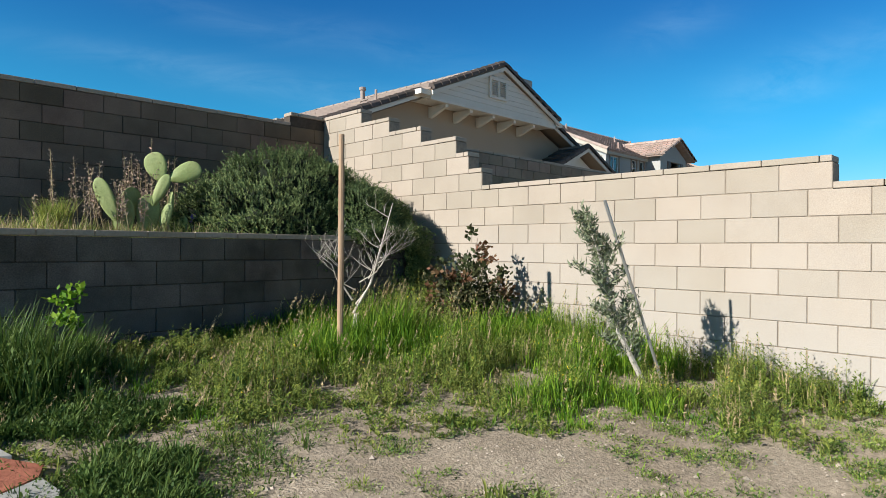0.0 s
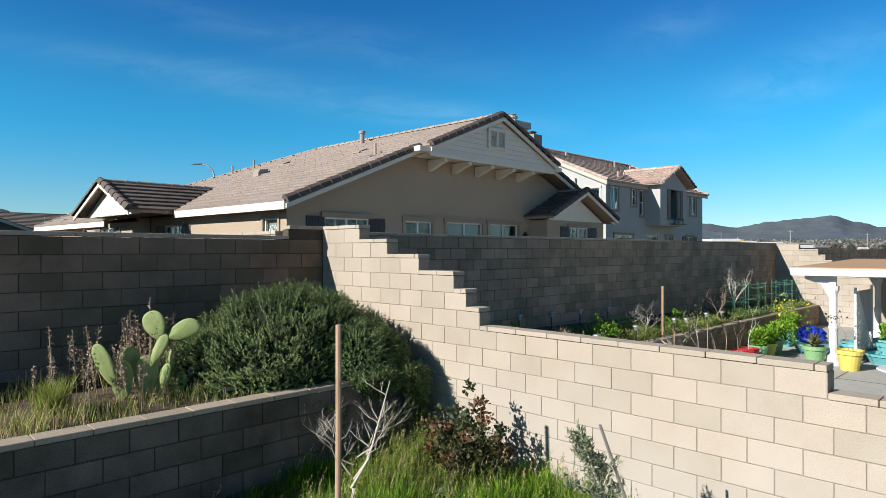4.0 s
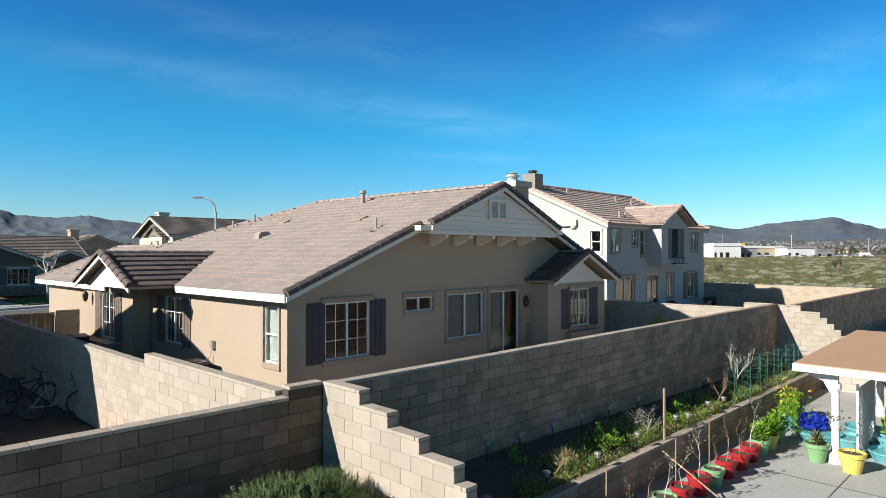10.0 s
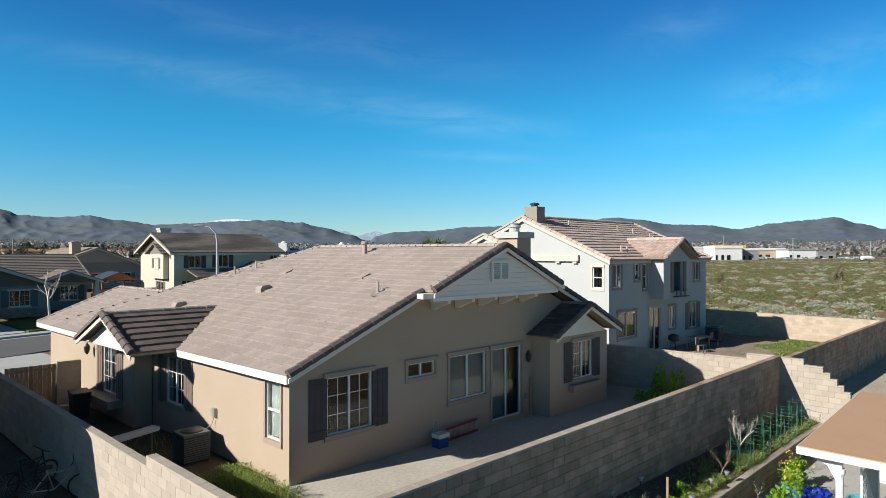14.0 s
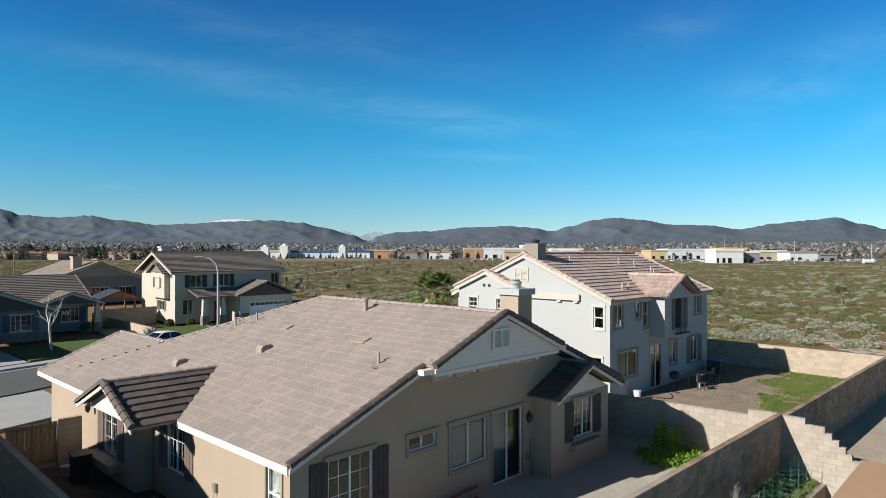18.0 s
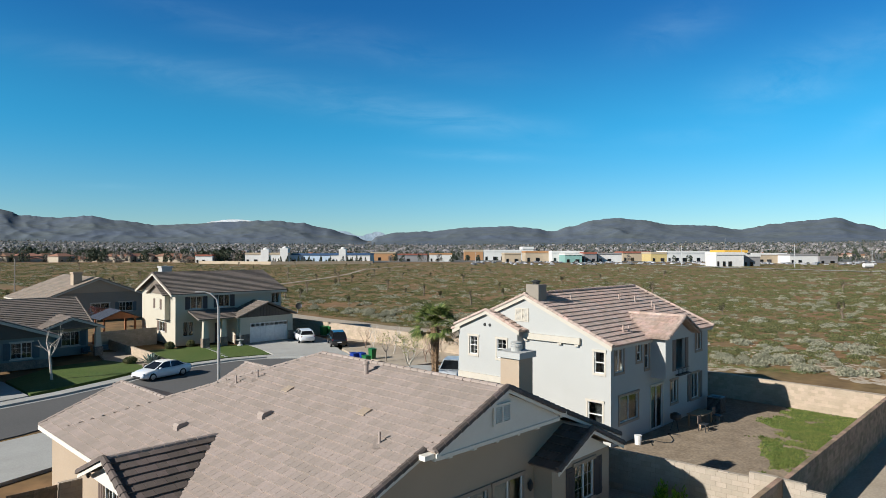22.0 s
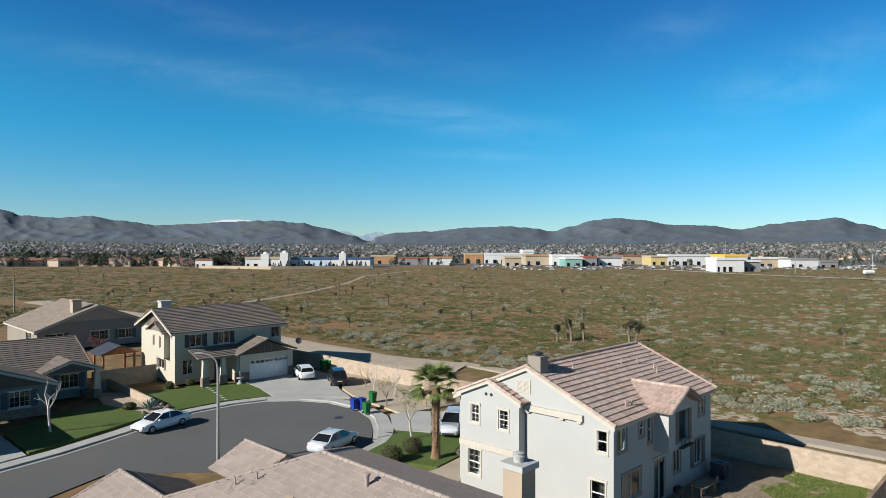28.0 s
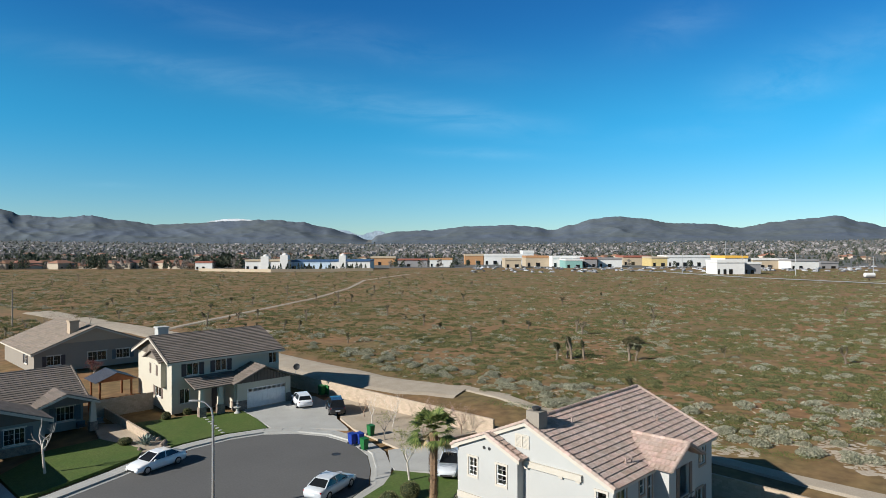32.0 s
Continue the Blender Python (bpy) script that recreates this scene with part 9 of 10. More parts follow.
# pergola and fence behind the left houses
pg = thing("pergola", (25.2, 83.0, 0.2), "red-brown timber pergola with a ribbed metal roof", "pergola")
for x in (23.4, 26.9):
    for y in (81.5, 85.0):
        bm = bmesh.new()
        box(bm, x - 0.1, x + 0.1, y - 0.1, y + 0.1, 0.2, 2.6)
        part("post", bm, WOOD_RED, pg)
bm = bmesh.new()
for i in range(14):
    y = 81.0 + i * 0.32
    prism(bm, [(23.0, y, 2.6), (27.3, y, 2.6), (25.15, y, 3.5)], (0, 0.05, 0))
part("truss", bm, WOOD_RED, pg)
for s in (-1, 1):
    bm = bmesh.new()
    for i in range(15):
        y = 80.9 + i * 0.31
        prism(bm, [(25.15, y, 3.58), (25.15 + s * 2.4, y, 2.58), (25.15 + s * 2.4, y + 0.26, 2.58), (25.15, y + 0.26, 3.58)], (0, 0, 0.04))
    part("roof_sheet", bm, surface("dark_ribbed_metal", (0.07, 0.07, 0.08), rough=0.45, bump=0), pg, "dark ribbed metal roof")
fn = thing("picket_fence", (24.0, 77.5, 0.2), "brown wooden fence beside the pergola", "fence")
for i in range(30):
    bm = bmesh.new()
    box(bm, 21.2 + i * 0.19, 21.36 + i * 0.19, 78.0, 78.04, 0.2, 1.35)
    part("board", bm, WOOD_RED, fn)
# utility pole far left
up = thing("utility_pole", (20.5, 132, 0.2), "thin wooden utility pole beyond the houses", "pole")
bm = bmesh.new()
tube(bm, [(20.5, 132, 0.0), (20.5, 132, 8.5)], [0.16, 0.11], 8)
part("pole", bm, WOOD, up)
bare_tree("bare_tree", (24.0, 128, 0.2), 5.5, "wide bare tree behind the taupe house", 91, TWIG_BROWN, 5, 0.12, 0.2, 0.9)
for i, (x, z) in enumerate(((18.3, 0.0), (20.0, 0.0))):
    bm = bmesh.new()
    box(bm, x, x + 0.06, 70.4, 71.2, 0.4, 0.9)
    box(bm, x, x + 0.8, 71.1, 71.16, 0.4, 1.0)
    box(bm, x, x + 0.8, 70.5, 71.1, 0.5, 0.55)
    single("porch_bench", bm, SHUTTER_BLUE, "dark bench on the porch", "bench", "porch benches")


# ---- the desert field ----
FWD, RGT = Vector((0.703, 0.711)), Vector((0.711, -0.703))


def out_at(k, d):
    """A place d metres out along the middle axis and k of that to its right."""
    p = FWD * d + RGT * (k * d)
    return p.x, p.y


rf = random.Random(77)


PATH_LINE = [(51, 140), (55.4, 146.7), (75, 161), (96.3, 175.8), (129.6, 199.5), (175, 240), (223.5, 291.9), (301.7, 339.8)]


def on_path(x, y):
    for (a, b), (c, d) in zip(PATH_LINE, PATH_LINE[1:]):
        if a <= x <= c:
            return abs(b + (d - b) * (x - a) / (c - a) - y) < 2.6
    return False


def in_field(x, y):
    if on_path(x, y):
        return False
    if x < 60 and y < 9 and x < 49:
        return False
    edge = 60.5 if y < 60 else 59.5 if y < 135 else 56
    if y > 135:
        edge = 57 - (y - 135) * 0.16
    if 148 < y < 300 and 5 < x < 50 - (y - 150) * 0.12 - 8:
        return True
    return x > edge + 1.5 * noise.noise(Vector((x / 6, y / 6, 1)))


def tuft(vs, fs, x, y, z, r, h, n, rnd):
    """A desert shrub: a loose mound of small leaf clumps."""
    for _ in range(n):
        a, q = rnd.uniform(0, math.tau), math.sqrt(rnd.random())
        px, py = x + r * q * math.cos(a), y + r * q * math.sin(a)
        pz = z + h * (1 - 0.6 * q * q) * rnd.uniform(0.08, 1.0)
        s = r * rnd.uniform(0.06, 0.14)
        b = rnd.uniform(0, math.tau)
        t = rnd.uniform(-0.6, 0.6)
        j = len(vs)
        vs += [(px - s * math.cos(b), py - s * math.sin(b), pz - s * 0.6), (px + s * math.cos(b), py + s * math.sin(b), pz - s * 0.4), (px + s * t, py - s * t, pz + s * 0.7)]
        fs.append((j, j + 1, j + 2))


grey, greenish, low = ([], []), ([], []), ([], [])
for i in range(15000):
    d = 62 * (8.3 ** rf.random())
    k = rf.uniform(-0.85, 0.85)
    x, y = out_at(k, d)
    if not in_field(x, y):
        continue
    m = noise.noise(Vector((x / 25, y / 25, 5)))
    edge = 1.0 if x < 78 and y < 110 else 0.0
    if rf.random() < (0.62 if edge else 0.3 if d < 110 else 0.0):
        continue
    r = rf.uniform(0.26, 0.5) * (2.0 if rf.random() < 0.2 else 1) * (1.0 + d / 420)
    n = int(max(34, min(300, 24000 / d)))
    if rf.random() < 0.21 + 0.35 * m + 0.3 * edge:
        tuft(*grey, x, y, field_z(x, y), r * 1.12, r * 0.62, n, rf)
    else:
        tuft(*greenish, x, y, field_z(x, y), r * 1.1, r * 0.42, n, rf)
tagged(raw("sagebrush", *grey, SHRUB_GREY), "pale grey-green sagebrush scattered over the desert field", "shrubs", kind="stuff")
tagged(raw("desert_shrubs", *greenish, SHRUB_GREEN), "low green shrubs scattered over the desert field", "shrubs", kind="stuff")
for i in range(60000):
    d = 60 * (9.0 ** rf.random())
    x, y = out_at(rf.uniform(-0.85, 0.85), d)
    if in_field(x, y) and noise.noise(Vector((x / 14, y / 14, 15))) + 0.4 * noise.noise(Vector((x / 4, y / 4, 16))) > (-0.04 if d < 160 else -0.14) - (0.1 if x < 0.75 * y else 0):
        tuft(*low, x, y, field_z(x, y), rf.uniform(0.35, 0.95) * (1 + d / 260), 0.10, 12, rf)
tagged(raw("field_grass", *low, leafy("low_desert_growth", (0.088, 0.110, 0.034), (0.130, 0.120, 0.046), 0.35)), "low green growth over the reddish field", "grass", kind="stuff")
# pale dead twigs and stones strewn between the shrubs
vs, fs = [], []
for i in range(2600):
    d = 60 * (5.0 ** rf.random())
    x, y = out_at(rf.uniform(-0.85, 0.85), d)
    if not in_field(x, y):
        continue
    a, l, w = rf.uniform(0, math.tau), rf.uniform(0.1, 0.45) * (1 + d / 300), rf.uniform(0.03, 0.09) * (1 + d / 300)
    z = field_z(x, y) + 0.05
    c, q = math.cos(a), math.sin(a)
    j = len(vs)
    vs += [(x - c * l, y - q * l, z), (x + q * w, y - c * w, z), (x + c * l, y + q * l, z + 0.04), (x - q * w, y + c * w, z), (x, y, z + 0.10)]
    fs += [(j, j + 1, j + 4), (j + 1, j + 2, j + 4), (j + 2, j + 3, j + 4), (j + 3, j, j + 4)]
tagged(raw("field_litter", vs, fs, surface("pale_dead_twig", (0.34, 0.29, 0.22), bump=0, pick="island", spread=0.35)), "pale dead twigs and stones strewn over the field", "dead wood", kind="stuff")
# grey brush line along the near edge of the field
edge_v, edge_f = [], []
for i in range(130):
    y = rf.uniform(-5, 105)
    x = (63.5 if y > 48 else 61.5) + abs(rf.gauss(0, 4.0))
    r = rf.uniform(0.4, 1.0)
    tuft(edge_v, edge_f, x, y, field_z(x, y), r, r * 0.8, 520, rf)
tagged(raw("brush_line", edge_v, edge_f, SHRUB_GREY), "dense grey brush along the dirt track", "shrubs", kind="stuff")
# blotches of bare sand where the field meets the lane
vs, fs = [], []
for i in range(3200):
    y = rf.uniform(-12, 48)
    x = 57.5 + abs(rf.gauss(0, 5.5)) + (3 if y < 20 else 0)
    if noise.noise(Vector((x / 4, y / 4, 44))) < -0.05:
        continue
    r, z = rf.uniform(0.06, 0.34), rf.uniform(0.012, 0.035)
    j, n = len(vs), 9
    vs.append((x, y, field_z(x, y) + z + r * 0.06))
    for k in range(n):
        a = k * math.tau / n
        q = r * rf.uniform(0.55, 1.3)
        vs.append((x + q * math.cos(a), y + q * math.sin(a) * 1.3, field_z(x, y) + z - 0.02))
    fs += [(j, j + 1 + k, j + 1 + (k + 1) % n) for k in range(n)]
tagged(raw("sand_blotches", vs, fs, DIRT), "ragged blotches of pale bare sand beside the lane", "sand", kind="stuff")
# pale bare sand beside the track
for line, w in (([(57.5, 66), (60, 58), (61, 50)], 2.2), ([(52, 118), (60, 121), (72, 128)], 5.0)):
    strip("sandy_patch", line, w, 0.1, DIRT, "pale bare sandy patch in the field", "ground", wobble=0.8, depth=0.3, zfun=field_z)


vs, fs = [], []
tuft(vs, fs, 110.9, 59.8, field_z(110.9, 59.8), 2.0, 1.6, 1800, rf)
tagged(raw("round_shrub", vs, fs, leafy("dark_brown_shrub", (0.075, 0.075, 0.035), (0.11, 0.09, 0.05), 0.4)), "large dark rounded shrub in the open field", "shrub")
for name, line, w in (("green_patch", [(56.8, 50), (57.6, 46), (58.5, 43)], 3.0), ("green_patch", [(58.5, 24), (60.5, 20), (61.5, 16)], 2.6)):
    vs, fs = [], []
    for i in range(500):
        (a, b), (c, d) = rf.choice(list(zip(line, line[1:])))
        g = rf.random()
        x, y = a + (c - a) * g + rf.gauss(0, w / 4), b + (d - b) * g + rf.gauss(0, w / 4)
        tuft(vs, fs, x, y, field_z(x, y) + 0.1, 0.25, 0.2, 6, rf)
    tagged(raw(name, vs, fs, WEED_DARK), "patch of fresh green weeds beside the dirt lane", "weeds", kind="stuff")


# ---- Joshua trees ----
JBARK = surface("joshua_bark", (0.20, 0.155, 0.11), (0.12, 0.095, 0.07), big=4, fine=20, amount=0.8, grain=0.3, bump=0.7, bump_scale=20)
JLEAF = leafy("joshua_spikes", (0.095, 0.105, 0.050), (0.060, 0.07, 0.034), 0.35)


def joshua(at, height, seed, detail=26):
    rnd = random.Random(seed)
    t = thing("joshua_tree", at, "shaggy Joshua tree with spiky branch ends in the field", "Joshua tree", "Joshua trees in the field")
    bm = bmesh.new()
    ends = []

    def limb(p, d, L, r, depth):
        q = p + d * L
        tube(bm, [p, p.lerp(q, 0.5) + Vector((rnd.uniform(-0.08, 0.08) * L, rnd.uniform(-0.08, 0.08) * L, 0)), q], [r, r * 0.9, r * 0.85], 6)
        if depth == 0:
            ends.append((q, d))
            return
        for _ in range(rnd.randint(2, 3)):
            nd = (d + Vector((rnd.uniform(-0.9, 0.9), rnd.uniform(-0.9, 0.9), rnd.uniform(0.1, 0.8)))).normalized()
            limb(q, nd, L * rnd.uniform(0.55, 0.85), r * 0.8, depth - 1)

    limb(Vector(at) - Vector((0, 0, 0.1)), Vector((rnd.uniform(-0.15, 0.15), rnd.uniform(-0.15, 0.15), 1)).normalized(), height * 0.36, height * 0.055, 2 if height > 2.2 else 1)
    part("trunk", bm, JBARK, t)
    vs, fs = [], []
    for p, d in ends:
        for _ in range(detail):
            o = (d * 0.6 + Vector((rnd.gauss(0, 0.6), rnd.gauss(0, 0.6), rnd.gauss(0, 0.6)))).normalized()
            b = p - d * rnd.uniform(0, 0.8)
            s = o.cross(Vector((0.3, 0.5, 0.8))).normalized() * 0.06
            j = len(vs)
            vs += [b - s, b + s, b + o * rnd.uniform(0.3, 0.55)]
            fs.append((j, j + 1, j + 2))
    raw("foliage", vs, fs, JLEAF, t)


js = [(88.5, 59.0, 4.6), (86.5, 60.5, 3.6), (90.2, 57.6, 4.2), (89.0, 60.2, 3.4), (94.0, 51.5, 4.0), (94.6, 50.6, 3.0), (73.4, 39.7, 2.6), (126.0, 179.0, 5.2), (130.5, 220.4, 5.0), (157.0, 148.9, 3.6), (109.2, 91.2, 2.8), (113.3, 87.1, 2.6), (170.5, 117.1, 3.6),
      (115.2, 25.6, 3.6), (107.8, 41.6, 2.4), (76.1, 123.5, 3.0), (99.0, 101.0, 2.4), (188.5, 226.5, 4.0), (101.5, 399.4, 6.0)]
for i, (x, y, h) in enumerate(js):
    joshua((x, y, field_z(x, y)), h, 100 + i, 110 if i < 6 else 45)
for i in range(92):
    x, y = out_at(rf.uniform(-0.72, 0.72 if i % 3 else 0.0), 120 * (3.6 ** rf.random()))
    if in_field(x, y):
        joshua((x, y, field_z(x, y)), rf.uniform(2.0, 4.2), 200 + i, 26)
up = thing("utility_pole", (31.4, 177.6, 0.0), "weathered grey pole standing beside the dirt track", "utility pole")
bm = bmesh.new()
tube(bm, [(31.4, 177.6, -0.3), (31.4, 177.6, 9.0)], [0.16, 0.12], 8)
part("pole", bm, BARK, up)
for i in range(9):
    bare_tree("bare_thicket", (32 + i * 1.7 + rf.uniform(-1, 1), 170 + rf.uniform(-5, 5), 0.0), rf.uniform(3.0, 5.5), "leafless grey-brown shrub beside the dirt track", 900 + i, TWIG_BROWN if i % 2 else BARK, depth=4, trunk=0.09, first=0.15, spread=0.9, category="shrub", group="bare shrubs by the track")
bm = bmesh.new()
for i in range(5):
    tube(bm, [(52.0 + rf.uniform(-0.6, 0.6), 97 + rf.uniform(-0.6, 0.6), 0.2), (52.0 + rf.uniform(-1.5, 1.5), 97 + rf.uniform(-1.5, 1.5), rf.uniform(0.6, 1.6))], 0.06, 5)
single("dead_branches", bm, TWIG, "pale dead branches heaped beside the track", "dead wood")

# ---- distant town ----
WHITE_WALL = surface("white_shop_wall", (0.592, 0.584, 0.560), big=0.05, fine=0.6, amount=0.3, grain=0.06, bump=0)
ORANGE_WALL = surface("orange_shop_wall", (0.400, 0.216, 0.104), big=0.05, fine=0.6, amount=0.3, grain=0.06, bump=0)
TAN_WALL = surface("tan_shop_wall", (0.416, 0.336, 0.240), big=0.05, fine=0.6, amount=0.3, grain=0.06, bump=0)
GREY_WALL = surface("grey_shop_wall", (0.240, 0.232, 0.232), big=0.05, fine=0.6, amount=0.3, grain=0.06, bump=0)
RED_WALL = surface("red_shop_wall", (0.288, 0.104, 0.072), big=0.05, fine=0.6, amount=0.3, grain=0.06, bump=0)
YELLOW_WALL = surface("yellow_shop_band", (0.66, 0.38, 0.07), big=0.05, fine=0.6, amount=0.3, grain=0.06, bump=0)
BLUE_ROOF = surface("blue_metal_roof", (0.05, 0.10, 0.20), rough=0.5, bump=0)
TERRACOTTA = surface("terracotta_roof", (0.252, 0.136, 0.085), (0.210, 0.111, 0.076), big=0.1, fine=1.5, amount=0.5, grain=0.15, bump=0, pick="object", spread=0.25)
PALE_HOUSE = surface("pale_house_wall", (0.440, 0.368, 0.288), big=0.05, fine=0.8, amount=0.4, grain=0.08, bump=0, pick="object", spread=0.2)


def block_at(bm, k0, k1, d, depth, z0, z1, front=0.0):
    a, b = FWD * (d - front) + RGT * (k0 * d), FWD * (d - front) + RGT * (k1 * d)
    c, e = b + FWD * depth, a + FWD * depth
    prism(bm, [(a.x, a.y, z0), (b.x, b.y, z0), (c.x, c.y, z0), (e.x, e.y, z0)], (0, 0, z1 - z0))


def shop(k0, k1, d, h, wall, label, band=None, windows=5, tower=None, arch=False, depth=30):
    """A long low shop: walls, parapet band, dark shopfront bays, towers."""
    h *= 1.18
    z = field_z(*out_at((k0 + k1) / 2, d)) - 1
    p = out_at((k0 + k1) / 2, d)
    t = thing("shop_building", (p[0], p[1], z), label, "commercial building", "distant shops")
    bm = bmesh.new()
    block_at(bm, k0, k1, d, depth, z, z + 1 + h)
    part("wall", bm, wall, t)
    if band:
        bm = bmesh.new()
        block_at(bm, k0 - 0.0004, k1 + 0.0004, d, depth + 1, z + 1 + h * 0.86, z + 1 + h * 1.05, 0.6)
        part("parapet", bm, band, t)
    for i in range(max(2, windows - 2)):
        a = k0 + (k1 - k0) * (i + 0.2) / windows
        bm = bmesh.new()
        block_at(bm, a, a + (k1 - k0) * (0.3 + 0.3 * ((i * 7) % 3) / 2) / windows, d, 0.5, z + 1.2, z + 1 + h * 0.38, 0.3)
        part("shopfront", bm, CAR_GLASS, t, "dark glazed shopfront")
    for a, b, hh, mt in tower or ():
        bm = bmesh.new()
        hh *= 1.15
        block_at(bm, a, b, d, 8, z, z + 1 + hh, 1.0)
        if arch:
            m = (FWD * (d + 3) + RGT * ((a + b) / 2 * d))
            lathe(bm, [((b - a) * d * 0.36, hh + 1), ((b - a) * d * 0.30, hh + 2.0), ((b - a) * d * 0.1, hh + 2.8)], 10, (m.x, m.y, z))
        part("tower", bm, mt, t)
    return t


K = lambda px: (px - 784) / 1096
# left: white mission-style shops with towers
shop(K(434), K(512), 545, 7.5, WHITE_WALL, "long white mission-style shop with arched towers", TAN_WALL, 6, [(K(462), K(476), 10.5, WHITE_WALL), (K(496), K(510), 11.5, WHITE_WALL)], True)
shop(K(512), K(585), 552, 7.0, surface("pale_blue_wall", (0.45, 0.55, 0.66), bump=0), "long pale blue-white shop side wall", BLUE_ROOF, 3)
shop(K(585), K(655), 552, 7.2, WHITE_WALL, "white shop with a blue roof edge and tower", BLUE_ROOF, 5, [(K(600), K(612), 11, WHITE_WALL)], True)
shop(K(392), K(430), 640, 7, TAN_WALL, "tan shop with a terracotta front", TERRACOTTA, 4)
shop(K(346), K(376), 560, 6, WHITE_WALL, "white building with a red hipped roof", RED_WALL, 3)
shop(K(656), K(700), 700, 8, ORANGE_WALL, "orange-brown shop row in the distance", TAN_WALL, 4)
shop(K(704), K(756), 640, 6.5, GREY_WALL, "dark grey shop with a red sign band", RED_WALL, 4)
shop(K(760), K(800), 640, 7, WHITE_WALL, "white shop with an orange parapet", ORANGE_WALL, 4)
# right: long retail strip
for i, (a, b, d, h, wl_, bd, lab) in enumerate(((822, 855, 720, 10, ORANGE_WALL, TAN_WALL, "orange shop in the retail strip"), (856, 925, 720, 10, WHITE_WALL, WHITE_WALL, "long white big-box shop building"), (893, 922, 600, 7.5, TAN_WALL, TAN_WALL, "tan shop with a corner tower"),
                                                 (925, 944, 760, 13, WHITE_WALL, WHITE_WALL, "tall white tower of a shop"), (930, 975, 640, 9, TAN_WALL, ORANGE_WALL, "tan shop with an orange parapet"), (977, 1032, 620, 9, WHITE_WALL, WHITE_WALL, "white shop front in the strip"),
                                                 (1000, 1030, 590, 7, surface("teal_shop_wall", (0.20, 0.36, 0.33), bump=0), WHITE_WALL, "teal shop with a white parapet"), (1034, 1056, 600, 8, GREY_WALL, RED_WALL, "dark shop with a red band"), (1058, 1100, 610, 7.5, WHITE_WALL, GREY_WALL, "white shop with a grey parapet"),
                                                 (1102, 1150, 680, 8.5, TAN_WALL, RED_WALL, "tan shop with a red band"), (1152, 1180, 640, 8, surface("pale_yellow_wall", (0.52, 0.40, 0.18), bump=0), TAN_WALL, "pale yellow shop in the retail strip"), (1180, 1268, 640, 9, WHITE_WALL, WHITE_WALL, "long white warehouse shop in the strip"),
                                                 (1282, 1322, 560, 9.5, WHITE_WALL, YELLOW_WALL, "tall shop with an orange sign band"), (1330, 1392, 560, 7.5, TAN_WALL, WHITE_WALL, "tan shop with a white parapet"), (1398, 1447, 540, 7, WHITE_WALL, GREY_WALL, "white shop with a dark entrance"), (1450, 1482, 560, 5, GREY_WALL, GREY_WALL, "low grey shop in the retail strip"))):
    shop(K(a), K(b), d, h, wl_, lab, bd, max(2, (b - a) // 12))
# the white bank-like building near the road
bk_ = shop(K(1267), K(1316), 440, 8.2, WHITE_WALL, "white two-storey office with dark glass bays by the road", WHITE_WALL, 5, depth=18)
shop(K(1316), K(1345), 446, 6.8, GREY_WALL, "dark glazed end of the white office", WHITE_WALL, 3, depth=14)
tank = thing("tank_trailer", (*out_at(K(1536), 372), 0.2), "small white tank trailer parked by the road", "trailer")
bm = bmesh.new()
p = out_at(K(1536), 372)
tube(bm, [(p[0] - 2.4, p[1] + 2.2, 2.6), (p[0] - 2.1, p[1] + 1.9, 2.6), (p[0] + 2.1, p[1] - 1.9, 2.6), (p[0] + 2.4, p[1] - 2.2, 2.6)], [0.7, 1.3, 1.3, 0.7], 12)
part("tank", bm, VINYL, tank)
bm = bmesh.new()
beam(bm, (p[0] - 2.4, p[1] + 2.2, 1.1), (p[0] + 2.4, p[1] - 2.2, 1.1), 1.6, 0.3)
part("chassis", bm, METAL_DARK, tank)
# radio mast
mast = thing("radio_mast", (*out_at(K(1283), 900), 0), "thin pale radio mast above the town", "mast")
bm = bmesh.new()
p = out_at(K(1283), 900)
tube(bm, [(p[0], p[1], 0), (p[0], p[1], 30)], [0.6, 0.3], 6)
part("pole", bm, METAL_GREY, mast)

